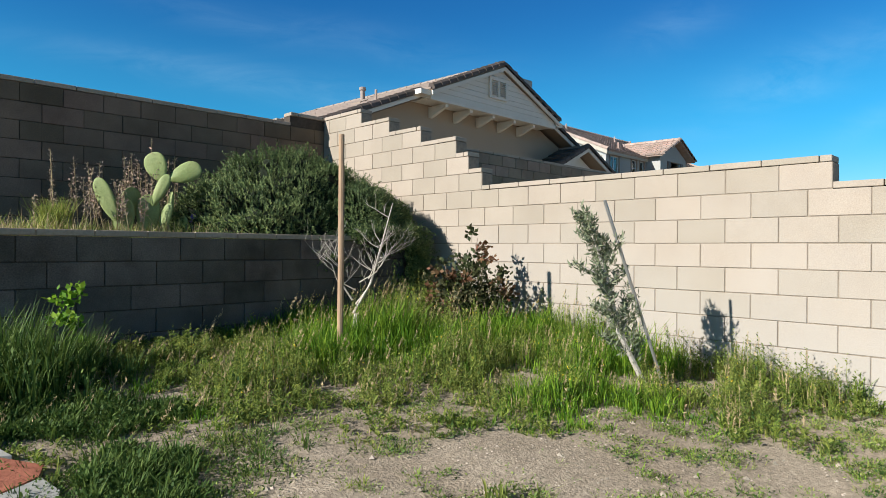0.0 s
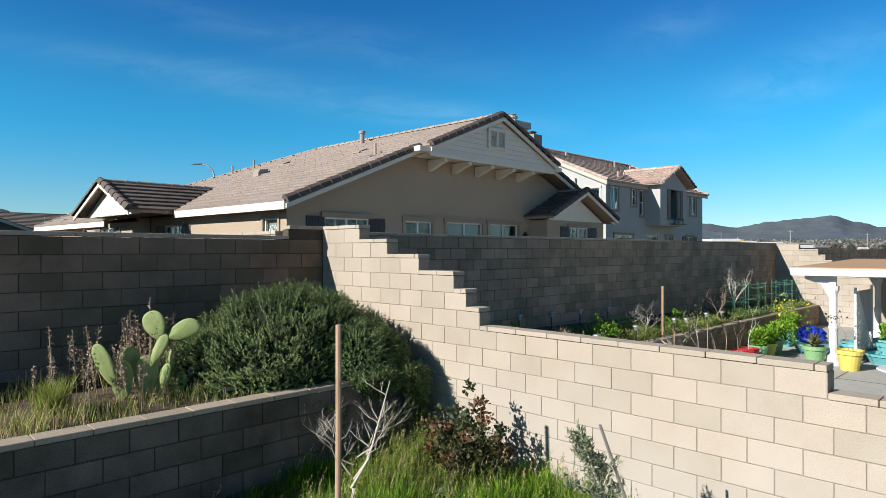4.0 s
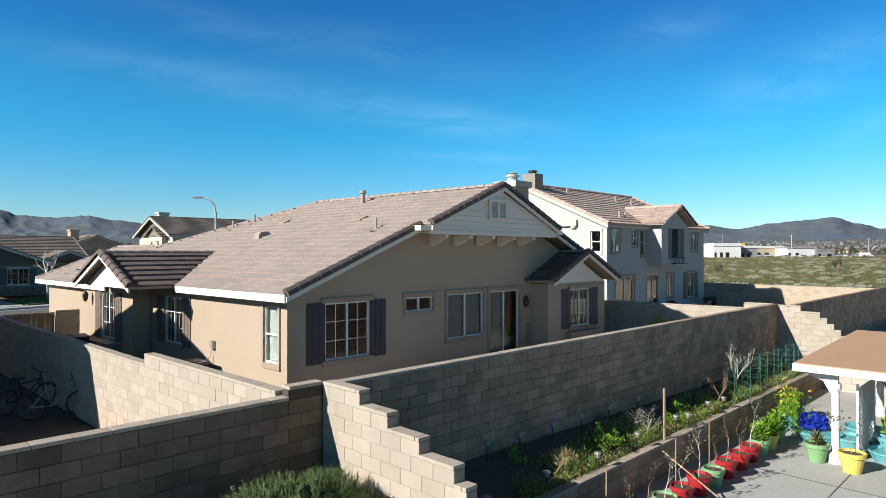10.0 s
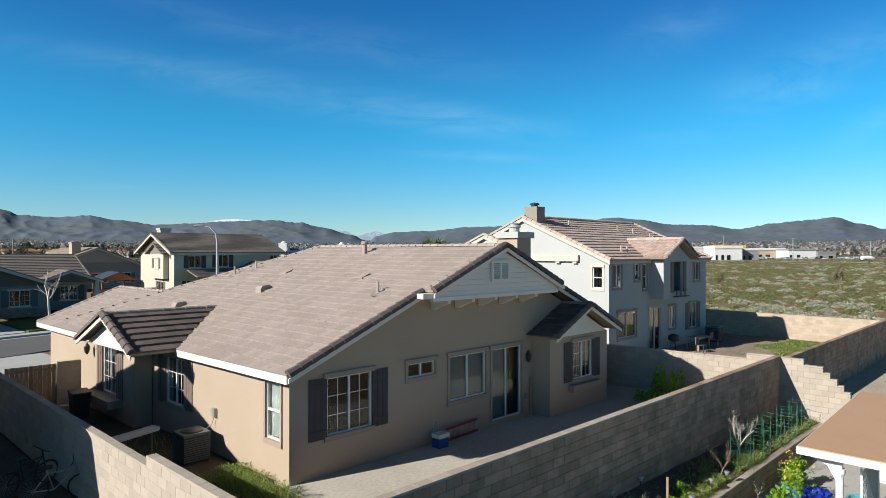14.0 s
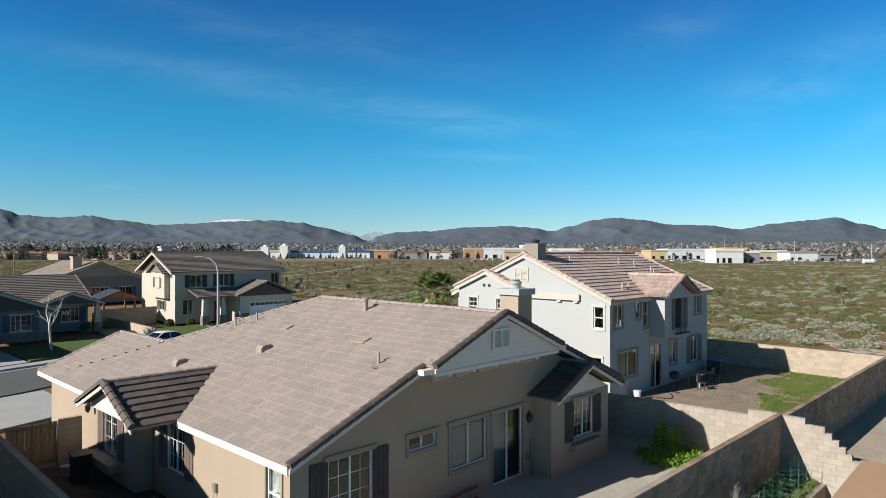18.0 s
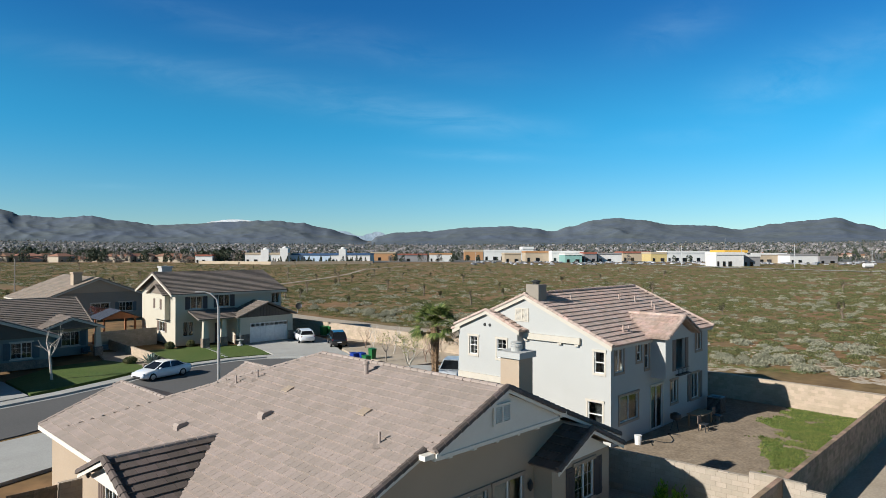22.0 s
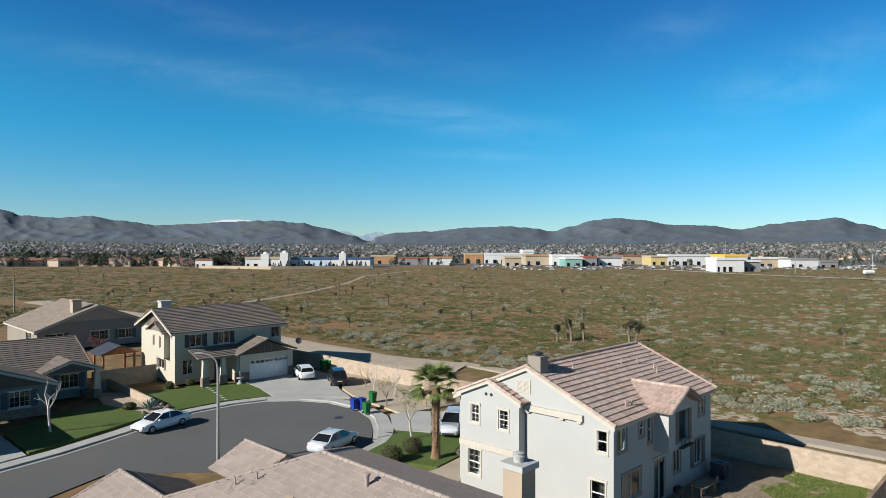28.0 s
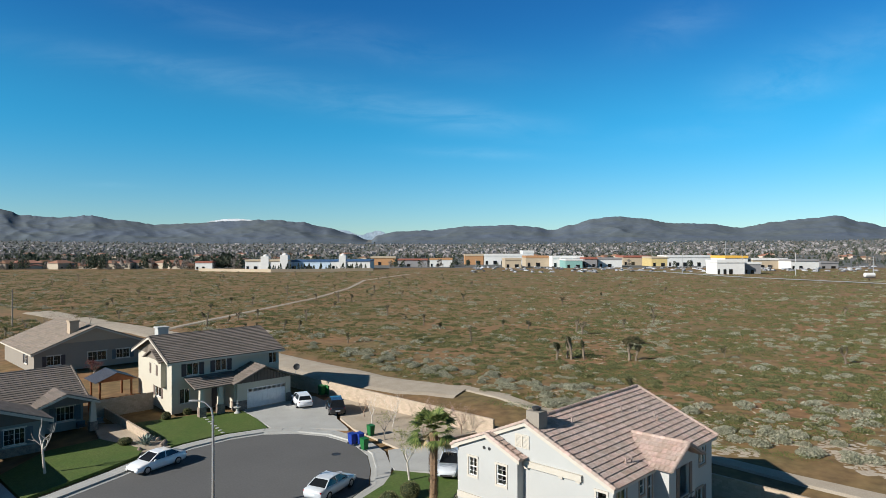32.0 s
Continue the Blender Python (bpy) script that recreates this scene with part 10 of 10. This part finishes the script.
# low houses along the left edge of the field
for i in range(78):
    if i < 20:
        k, d = K(10 + i * 17 + rf.uniform(-5, 5)), rf.uniform(575, 600)
    elif i < 38:
        k, d = K(rf.uniform(-60, 420)), rf.uniform(650, 850)
    else:
        k, d = K(rf.uniform(-80, 1640)), rf.uniform(880, 1300)
    x, y = out_at(k, d)
    z = field_z(x, y)
    t = thing("distant_house", (x, y, z), "distant pale house with a terracotta tile roof", "house", "distant houses")
    w, dp, h = rf.uniform(7, 12), rf.uniform(6, 9), rf.choice((3.0, 3.2, 5.6))
    m = pose(x, y, z - 0.5, 0, 0, rf.choice((0, 45, 90, 20)) + rf.uniform(-8, 8))
    bm = bmesh.new()
    box(bm, -w, w, -dp, dp, 0, h + 0.5)
    for v in bm.verts:
        v.co = m @ v.co
    part("wall", bm, PALE_HOUSE, t)
    bm = bmesh.new()
    a = [(-w - 0.6, -dp - 0.6, h + 0.5), (w + 0.6, -dp - 0.6, h + 0.5), (w + 0.6, dp + 0.6, h + 0.5), (-w - 0.6, dp + 0.6, h + 0.5), (-w * 0.55, 0, h + 3.2), (w * 0.55, 0, h + 3.2)]
    q = [bm.verts.new(m @ Vector(c)) for c in a]
    for f in ((0, 1, 5, 4), (1, 2, 5), (2, 3, 4, 5), (3, 0, 4), (3, 2, 1, 0)):
        bm.faces.new([q[j] for j in f])
    part("roof", bm, TERRACOTTA, t)
    for j in range(3):
        bm = bmesh.new()
        c = -w * 0.7 + j * w * 0.6
        box(bm, c, c + w * 0.25, -dp - 0.05, -dp + 0.1, 1.4, 2.7)
        for v in bm.verts:
            v.co = m @ v.co
        part("window", bm, CAR_GLASS, t)
# boundary wall of the white shops
bm = bmesh.new()
for a, b, d0, d1 in ((352, 480, 520, 492), (480, 660, 492, 520)):
    p, q = out_at(K(a), d0), out_at(K(b), d1)
    beam(bm, (p[0], p[1], 1.2), (q[0], q[1], 1.2), 0.3, 3.0)
single("wall_shops", bm, TAN_WALL, "long low tan wall before the white shops", "wall", kind="structure")

# parked cars before the shops: tiny boxes with cabins, past counting
vs, fs = [], []
for i in range(240):
    k, d = K(rf.uniform(830, 1560)), rf.uniform(470, 600)
    if i % 4 == 0:
        k, d = K(rf.uniform(60, 420)), rf.uniform(610, 640)
    x, y = out_at(k, d)
    z = field_z(x, y)
    c, s = math.cos(i), math.sin(i)
    for l, w, z0, z1 in ((2.2, 0.9, 0.3, 0.9), (1.2, 0.8, 0.9, 1.5)):
        j = len(vs)
        vs += [(x + c * u * l - s * v * w, y + s * u * l + c * v * w, z + zz) for zz in (z0, z1) for u, v in ((-1, -1), (1, -1), (1, 1), (-1, 1))]
        fs += [(j + 4, j + 5, j + 6, j + 7), (j, j + 1, j + 5, j + 4), (j + 1, j + 2, j + 6, j + 5), (j + 2, j + 3, j + 7, j + 6), (j + 3, j, j + 4, j + 7)]
tagged(raw("distant_cars", vs, fs, surface("mixed_car_paint", (0.25, 0.25, 0.26), bump=0, pick="island", spread=0.95, rough=0.4)), "many small parked cars before the distant shops", "cars", kind="stuff")

# town trees
vs, fs = [], []
vb, fb = [], []
for i in range(7600):
    k = K(rf.uniform(-140, 1720))
    d = 560 * (5.4 ** rf.random()) if i < 2200 else 1050 * (2.9 ** rf.random())
    px_ = 784 + 1096 * k
    if i < 2400 and d < 760 and (425 < px_ < 660 or 820 < px_ < 1480) and rf.random() < 0.85:
        d += 240
    x, y = out_at(k, d)
    z = field_z(x, y)
    if i % 6 == 0 and i < 2400:
        k, d = K(rf.uniform(-80, 430)), rf.uniform(600, 860)
        x, y = out_at(k, d)
        z = field_z(x, y)
    if 2400 <= i < 2800:
        k, d = K(rf.uniform(-80, 435) if i % 4 else rf.uniform(660, 1600)), rf.uniform(560, 700) if i % 4 else rf.uniform(690, 800)
        x, y = out_at(k, d)
        z = field_z(x, y)
    h = rf.uniform(4, 9) * (0.8 + d / 5000) * (1.3 if 2400 <= i < 2800 else 1) * (1.5 if i % 6 == 0 and i < 700 else 1)
    r = h * rf.uniform(0.25, 0.45)
    tv, tf = (vs, fs) if rf.random() < 0.75 else (vb, fb)
    for _ in range(60 if d < 900 else 16 if d < 1400 else 8):
        a, q, e = rf.uniform(0, math.tau), math.sqrt(rf.random()), rf.random()
        px, py, pz = x + r * q * math.cos(a) * (1.1 - e * 0.6), y + r * q * math.sin(a) * (1.1 - e * 0.6), z + h * (0.15 + 0.85 * e)
        s = r * (rf.uniform(0.16, 0.34) if d < 900 else rf.uniform(0.25, 0.5))
        b = rf.uniform(0, math.tau)
        j = len(tv)
        tv += [(px - s * math.cos(b), py - s * math.sin(b), pz - s * 0.7), (px + s * math.cos(b), py + s * math.sin(b), pz - s * 0.5), (px + s * rf.uniform(-0.5, 0.5), py + s * rf.uniform(-0.5, 0.5), pz + s)]
        tf.append((j, j + 1, j + 2))
# tall dark evergreens round the nearer houses, small conifers along the white shops
for i in range(62):
    if i < 30:
        k, d, h = K(rf.uniform(-60, 425)), rf.uniform(560, 690), rf.uniform(9, 15)
    else:
        k, d, h = K(478 + (i - 30) * 5.4 + rf.uniform(-3, 3)), rf.uniform(526, 534), rf.uniform(3.5, 7)
    x, y = out_at(k, d)
    z, r = field_z(x, y), h * (rf.uniform(0.32, 0.5) if i < 30 else 0.3)
    for _ in range(170):
        e = rf.random()
        wide = math.sin(math.pi * min(1.0, 0.12 + e * 0.9)) if i < 30 else 1.05 - e
        a, q = rf.uniform(0, math.tau), math.sqrt(rf.random())
        px, py, pz = x + r * q * wide * math.cos(a), y + r * q * wide * math.sin(a), z + h * (0.15 + 0.85 * e)
        c = r * rf.uniform(0.12, 0.26)
        b = rf.uniform(0, math.tau)
        j = len(vs)
        vs += [(px - c * math.cos(b), py - c * math.sin(b), pz - c * 0.6), (px + c * math.cos(b), py + c * math.sin(b), pz - c * 0.5), (px + c * rf.uniform(-0.5, 0.5), py, pz + c)]
        fs.append((j, j + 1, j + 2))
tagged(raw("town_trees", vs, fs, leafy("dark_town_foliage", (0.042, 0.056, 0.034), (0.068, 0.076, 0.050), 0.4)), "dark trees scattered through the distant town", "trees", kind="stuff")
tagged(raw("town_bare_trees", vb, fb, leafy("bare_town_twigs", (0.20, 0.175, 0.15), (0.165, 0.145, 0.125), 0.3)), "brown leafless trees in the distant town", "trees", kind="stuff")
# utility poles along the far road
for px_, d, h in ((1406, 418, 15.5), (1543, 398, 13.0), (1206, 455, 15.0), (1312, 520, 13.0), (842, 500, 10.0)):
    x, y = out_at(K(px_), d)
    z = field_z(x, y)
    up = thing("utility_pole", (x, y, z), "tall grey utility pole beside the distant road", "utility pole", "poles along the far road")
    bm = bmesh.new()
    tube(bm, [(x, y, z - 0.3), (x, y, z + h)], [0.28, 0.2], 8)
    part("pole", bm, METAL_GREY, up)
    bm = bmesh.new()
    beam(bm, (x - 1.2, y + 1.2, z + h - 0.8), (x + 1.2, y - 1.2, z + h - 0.8), 0.2, 0.2)
    part("crossarm", bm, WOOD, up)
# far roofs and walls out to the hills
vs, fs = [], []
for i in range(2300):
    k, d = K(rf.uniform(-150, 1720)), 1200 * (2.5 ** rf.random())
    x, y = out_at(k, d)
    z = field_z(x, y)
    w, h = rf.uniform(3, 7), rf.uniform(2.4, 4.5)
    c, s = math.cos(i), math.sin(i)
    j = len(vs)
    vs += [(x + c * u * w - s * v * w * 0.6, y + s * u * w + c * v * w * 0.6, z + zz) for zz in (-3, h) for u, v in ((-1, -1), (1, -1), (1, 1), (-1, 1))] + [(x, y, z + h + 2.5)]
    fs += [(j, j + 1, j + 5, j + 4), (j + 1, j + 2, j + 6, j + 5), (j + 2, j + 3, j + 7, j + 6), (j + 3, j, j + 4, j + 7), (j + 4, j + 5, j + 8), (j + 5, j + 6, j + 8), (j + 6, j + 7, j + 8), (j + 7, j + 4, j + 8)]
tagged(raw("far_town", vs, fs, surface("far_town_mixed", (0.205, 0.190, 0.185), (0.105, 0.104, 0.110), bump=0, pick="island", spread=0.6)), "countless small roofs of the far town below the hills", "buildings", kind="stuff")

# ---- mountains ----
CREST = [(-420, 372), (-200, 366), (-60, 364), (0, 371), (40, 382), (100, 386), (160, 383), (210, 391), (280, 399), (340, 397), (400, 393), (480, 391), (530, 395), (575, 404), (620, 416), (655, 428), (668, 419), (700, 412), (760, 410), (830, 403),
         (900, 401), (945, 404), (975, 410), (1010, 401), (1050, 390), (1090, 386), (1130, 389), (1190, 398), (1250, 399), (1310, 406), (1370, 396), (1430, 390), (1480, 385), (1525, 396), (1568, 405), (1680, 400), (1900, 392), (2200, 405)]


def crest(px):
    for (a, b), (c, d) in zip(CREST, CREST[1:]):
        if a <= px <= c:
            f = (px - a) / (c - a)
            f = f * f * (3 - 2 * f)
            return b + (d - b) * f
    return 400


def hill_z(px, f, d1, amount):
    k = K(px)
    foot = field_z(*out_at(k, 3000 + (d1 - 3000) * min(f, 0.2))) - 3
    top = 15 + (444.5 - crest(px) + max(0.0, f - 0.85) * (10 * noise.noise(Vector((px / 14, 4, 1))) + 5 * noise.noise(Vector((px / 5, 4, 2))))) / 1096 * d1
    spur = 1 - abs(noise.noise(Vector((px / 95 + 0.9 * f, f * 1.9, 3)))) * 2.2
    gully = 1 - abs(noise.noise(Vector((px / 38 - 1.6 * f, f * 4.0, 9)))) * 2.2
    fine = noise.noise(Vector((px / 13 + 2.0 * f, f * 11, 5)))
    g = 0.35 * f + 0.65 * f * f
    return foot + (top - foot) * (g + amount * f * (1 - f) * (0.62 * spur + 0.30 * gully + 0.10 * fine))


def hills(name, d0, d1, amount, material, label, cols=1000, rows=44):
    vs = []
    for j in range(rows + 1):
        for i in range(cols + 1):
            px = -420 + 2620 * i / cols
            vs.append((*out_at(K(px), d0 + (d1 - d0) * j / rows), hill_z(px, j / rows, d1, amount)))
    n = cols + 1
    fs = [(j * n + i, j * n + i + 1, (j + 1) * n + i + 1, (j + 1) * n + i) for j in range(rows) for i in range(cols)]
    ob = tagged(raw(name, vs, fs, material), label, "mountains", kind="structure")
    ob.data.polygons.foreach_set("use_smooth", [True] * len(fs))
    return ob


# distance haze put into the hillside's blue-grey colour
HILL = surface("hazed_hillside", (0.103, 0.126, 0.164), (0.108, 0.126, 0.130), rough=1.0, big=0.003, fine=0.03, amount=1.0, grain=0.16, bump=0, spec=0.0)
hills("mountains", 3000, 4500, 0.42, HILL, "folded desert mountains on the skyline, tinted blue for haze")
# houses and trees climbing the lower slopes
for name, count, mat, label in (("hillside_houses", 240, surface("pale_hillside_house", (0.27, 0.25, 0.225), (0.20, 0.175, 0.155), bump=0, pick="island", spread=0.4), "tiny pale houses on the lower hillside"),
                                ("hillside_trees", 500, leafy("dark_hillside_tree", (0.05, 0.065, 0.05), (0.07, 0.08, 0.06), 0.4), "small dark trees on the lower hillside")):
    vs, fs = [], []
    for i in range(count):
        px = rf.gauss(1215, 70) if i % 2 else rf.uniform(-60, 1640)
        f = abs(rf.gauss(0, 0.05 if i % 2 else 0.025))
        x, y = out_at(K(px), 3000 + 1500 * f)
        z = hill_z(px, f, 4500, 0.42) - 4.0
        w, h = rf.uniform(2.5, 5.5), rf.uniform(3.5, 6)
        j = len(vs)
        vs += [(x + u * w, y + v * w, z + q) for q in (-6, h) for u, v in ((-1, -1), (1, -1), (1, 1), (-1, 1))]
        fs += [(j, j + 1, j + 5, j + 4), (j + 1, j + 2, j + 6, j + 5), (j + 2, j + 3, j + 7, j + 6), (j + 3, j, j + 4, j + 7), (j + 4, j + 5, j + 6, j + 7)]
    tagged(raw(name, vs, fs, mat), label, "houses" if "houses" in name else "trees", kind="stuff")
# farther range in the gap, blue with painted haze, and a snowy crest
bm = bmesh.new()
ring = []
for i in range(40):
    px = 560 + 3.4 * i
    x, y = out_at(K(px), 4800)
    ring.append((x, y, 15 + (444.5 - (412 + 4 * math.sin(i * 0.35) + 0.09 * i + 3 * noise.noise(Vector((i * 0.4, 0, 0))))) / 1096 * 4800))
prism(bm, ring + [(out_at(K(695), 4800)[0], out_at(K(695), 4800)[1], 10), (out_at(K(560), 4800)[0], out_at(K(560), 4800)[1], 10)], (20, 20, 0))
single("far_range", bm, surface("hazed_snowy_range", (0.20, 0.29, 0.38), (0.45, 0.5, 0.55), big=0.006, fine=0.05, amount=0.7, bump=0, spec=0), "snow-streaked mountains in the gap, tinted pale blue for haze", "mountains", kind="structure")
bm = bmesh.new()
ring = []
for i in range(24):
    px = 366 + 4.2 * i
    x, y = out_at(K(px), 4760)
    ring.append((x, y, 15 + (444.5 - (394.5 - 5.5 * math.sin(math.pi * i / 23) + 1.0 * noise.noise(Vector((i * 0.7, 0, 0))))) / 1096 * 4760))
prism(bm, ring + [(out_at(K(470), 4760)[0], out_at(K(470), 4760)[1], 150), (out_at(K(362), 4760)[0], out_at(K(362), 4760)[1], 150)], (12, 12, 0))
single("snowy_ridge", bm, surface("snow_cover", (0.7, 0.72, 0.75), (0.35, 0.38, 0.4), big=0.01, fine=0.08, amount=0.6, bump=0), "snow-covered ridge behind the mountains", "mountains", kind="structure")


# ---- block walls, laid course by course ----
COURSE, RUN = 0.2032, 0.4064
block_meshes = {}


def block_mesh(length, depth, height, along, material):
    key = (round(length, 2), round(depth, 3), round(height, 3), along, material.name)
    if key not in block_meshes:
        bm = bmesh.new()
        l, d, h = key[0] / 2, depth / 2, height / 2
        if along == "x":
            box(bm, -l, l, -d, d, -h, h)
        else:
            box(bm, -d, d, -l, l, -h, h)
        bmesh.ops.bevel(bm, geom=list(bm.edges), offset=0.004, segments=1, affect="EDGES")
        bmesh.ops.recalc_face_normals(bm, faces=bm.faces)
        me = bpy.data.meshes.new("block")
        bm.to_mesh(me)
        bm.free()
        me.materials.append(material)
        block_meshes[key] = me
    return block_meshes[key]


def block_wall(name, label, along, face, depth, steps, base, ref, material, joined, near=None, shift=0.0, lean=0.0, most=300, mortar=None):
    """A wall of blocks. steps: (from, to, top) along it; ref: the height of the top course's upper edge at the tallest step.
    near(s, z) picks the blocks that are pieces of their own; lean: how far the wall drifts sideways for each metre."""
    s_mid = (steps[0][0] + steps[-1][1]) / 2
    mid = face + depth / 2
    place = (lambda s, z: (s, mid + lean * (s - steps[0][0]), z)) if along == "x" else (lambda s, z: (mid + lean * (s - steps[0][0]), s, z))
    root = thing(name, place(s_mid, base), label, "wall", kind="structure")
    bm = bmesh.new()
    for a, b, top in steps:
        d = depth / 2 - (0.014 if mortar else 0.007)
        for k in range(4 if lean else 1):
            n = 4 if lean else 1
            p, q = a + (b - a) * k / n, a + (b - a) * (k + 1) / n
            c0, c1 = place(p, 0), place(q, 0)
            if along == "x":
                prism(bm, [(p, c0[1] - d, base), (q, c1[1] - d, base), (q, c1[1] + d, base), (p, c0[1] + d, base)], (0, 0, top - 0.06 - base))
            else:
                prism(bm, [(c0[0] - d, p, base), (c1[0] - d, q, base), (c1[0] + d, q, base), (c0[0] + d, p, base)], (0, 0, top - 0.06 - base))
    part("mortar_core", bm, mortar or MORTAR, root)
    vs, fs, made = [], [], 0

    def lay(s0, s1, z0, z1, grow, kind):
        nonlocal made
        c = Vector(place((s0 + s1) / 2, (z0 + z1) / 2)) + Vector((random.uniform(-1, 1), random.uniform(-1, 1), random.uniform(-1, 1))) * 0.0015
        if near and made < most and near((s0 + s1) / 2, (z0 + z1) / 2):
            o = new(kind, block_mesh(s1 - s0, depth + grow, z1 - z0, along, CAP_LIT if kind == "cap_block" and mortar else material))
            o.parent = root
            o.location = c - root.location
            o.rotation_euler = (0, 0, math.atan(lean) if along == "x" else -math.atan(lean))
            made += 1
            return
        l, d, h = (s1 - s0) / 2, (depth + grow) / 2, (z1 - z0) / 2
        i = len(vs)
        for dz in (-h, h):
            for dv in (-d, d):
                for du in (-l, l):
                    vs.append(c + (Vector((du, dv + lean * du, dz)) if along == "x" else Vector((dv + lean * du, du, dz))))
        fs.extend([(i, i + 2, i + 3, i + 1), (i + 4, i + 5, i + 7, i + 6), (i, i + 1, i + 5, i + 4), (i + 2, i + 6, i + 7, i + 3), (i, i + 4, i + 6, i + 2), (i + 1, i + 3, i + 7, i + 5)])

    def row(a, b, z0, z1, off, grow, kind):
        k = math.floor((a - off) / RUN)
        c = off + k * RUN
        while c < b - 0.01:
            s0, s1 = max(a, c), min(b, c + RUN)
            if s1 - s0 > 0.03:
                lay(s0 + 0.003, s1 - 0.003, z0 + 0.0035, z1 - 0.0035, grow, kind)
            c += RUN

    for a, b, top in steps:
        row(a, b, top - 0.056, top, shift + 0.13, 0.012, "cap_block")
    z1, r = ref, 0
    while z1 > base + 0.05:
        runs = []
        for a, b, top in steps:
            if top - 0.05 >= z1 - 0.02:
                if runs and abs(runs[-1][1] - a) < 0.01:
                    runs[-1][1] = b
                else:
                    runs.append([a, b])
        for a, b in runs:
            row(a, b, max(z1 - COURSE, base), z1, shift + (RUN / 2 if r % 2 else 0), 0.0, "block")
        z1 -= COURSE
        r += 1
    if vs:
        tagged(raw("blocks", vs, fs, joined, root), kind="stuff")
    return root


T = 2.155
block_wall("wall_stepped", "sunlit tan concrete block wall stepping down from the corner", "y", 5.29, 0.19,
           [(-6, 1.2, T - 7 * COURSE), (1.2, 4.66, T - 6 * COURSE), (4.66, 4.87, T - 5 * COURSE), (4.87, 5.07, T - 4 * COURSE), (5.07, 5.68, T - 3 * COURSE), (5.68, 6.3, T - 2 * COURSE), (6.3, 6.9, T - COURSE), (6.9, 7.8, T)],
           -1.2, T - 0.055, BLOCK, BLOCK_ISL, near=lambda s, z: s > -0.3, shift=1.566)
# these two take the darkened shade blocks
block_wall("wall_terrace_back", "shaded brown concrete block wall behind the terrace", "x", 7.8, 0.19, [(-8, 4.72, T - 0.15), (4.72, 5.29, T)], -0.2, T - 0.055 - 0.15, BLOCK_SHADED_BROWN, BLOCK_SHADED_BROWN_ISL, near=lambda s, z: s > 0.2, shift=4.72, mortar=MORTAR_SHADED)
block_wall("wall_retaining", "low grey concrete block retaining wall in shade", "x", 5.5, 0.19, [(-8, 5.285, 0.35)], -1.2, 0.295, BLOCK_SHADED_GREY, BLOCK_SHADED_BROWN_ISL, near=lambda s, z: s > -0.2, shift=0.2, mortar=MORTAR_SHADED)
block_wall("wall_long", "long shaded tan block wall between the garden bed and house yard", "x", 7.8, 0.19, [(5.3, 26.0, 2.09)], -0.6, 2.035, BLOCK_SHADED_WARM, BLOCK_SHADED_WARM_ISL, near=lambda s, z: s < 17, shift=5.4, mortar=MORTAR_SHADED)
block_wall("wall_bed", "low tan block wall holding the garden bed", "x", 6.33, 0.19, [(5.49, 26.0, -0.2)], -1.1, -0.255, BLOCK_SHADED_WARM, BLOCK_SHADED_WARM_ISL, near=lambda s, z: s > 7 and z > -0.9, shift=5.4, most=200, mortar=MORTAR_SHADED)
block_wall("wall_side", "sunlit tan block wall between the side yards", "y", 4.62, 0.19, [(8.0, 12.8, 2.08), (12.8, 30.0, 2.08 - COURSE)], -0.3, 2.025, BLOCK, BLOCK_ISL, near=lambda s, z: s < 24, shift=8.0, lean=-0.028)
block_wall("wall_far_stepped", "sunlit tan block wall with stepped top at the end of the garden", "y", 26.0, 0.19,
           [(-14, 5.5, 2.06 - 6 * COURSE), (5.5, 5.7, 2.06 - 5 * COURSE), (5.7, 5.91, 2.06 - 4 * COURSE), (5.91, 6.13, 2.06 - 3 * COURSE), (6.13, 6.36, 2.06 - 2 * COURSE), (6.36, 7.0, 2.06 - COURSE), (7.0, 7.99, 2.06)], -1.1, 2.005, BLOCK, BLOCK_ISL, near=lambda s, z: s > 2.5, shift=7.0)
block_wall("wall_between", "tan block wall between the two back yards", "y", 26.0, 0.19, [(8.0, 9.0, 2.09), (9.0, 30.0, 2.09 - COURSE)], -0.3, 2.035, BLOCK, BLOCK_ISL, near=lambda s, z: s < 15, shift=8.0, lean=-0.13, most=160)
block_wall("wall_yard_south", "long tan block wall along the sandy back yard", "x", 7.8, 0.19, [(26.2, 47.0, 1.92)], -1.1, 1.865, BLOCK_SHADED_WARM, BLOCK_SHADED_WARM_ISL, shift=26.2, mortar=MORTAR_SHADED)
block_wall("wall_yard_far", "tan block wall at the end of the sandy back yard", "y", 46.8, 0.19, [(8.0, 32.0, 1.8)], -0.3, 1.745, BLOCK, BLOCK_ISL, shift=8.0)
block_wall("wall_field", "peach block wall between the cul-de-sac and the field", "y", 46.5, 0.19, [(40.0, 78.0, 1.8)], -0.3, 1.745, BLOCK, BLOCK_ISL, shift=40.0, lean=-0.06)
block_wall("wall_pale_side", "tan block wall between the front yards", "x", 75.0, 0.19, [(20.6, 27.2, 1.9)], -0.1, 1.845, BLOCK, BLOCK_ISL, shift=20.0)
block_wall("wall_low_front", "low block wall beside the planting bed", "y", 22.0, 0.19, [(62.0, 75.0, 1.0)], -0.1, 0.945, BLOCK, BLOCK_ISL, shift=62.0, lean=0.0)

block_wall("wall_gate_pier", "tan block pier beside the wooden gate", "x", 27.5, 0.19, [(6.32, 7.15, 1.82)], -0.1, 1.765, BLOCK, BLOCK_ISL, near=lambda s, z: True, shift=6.32)
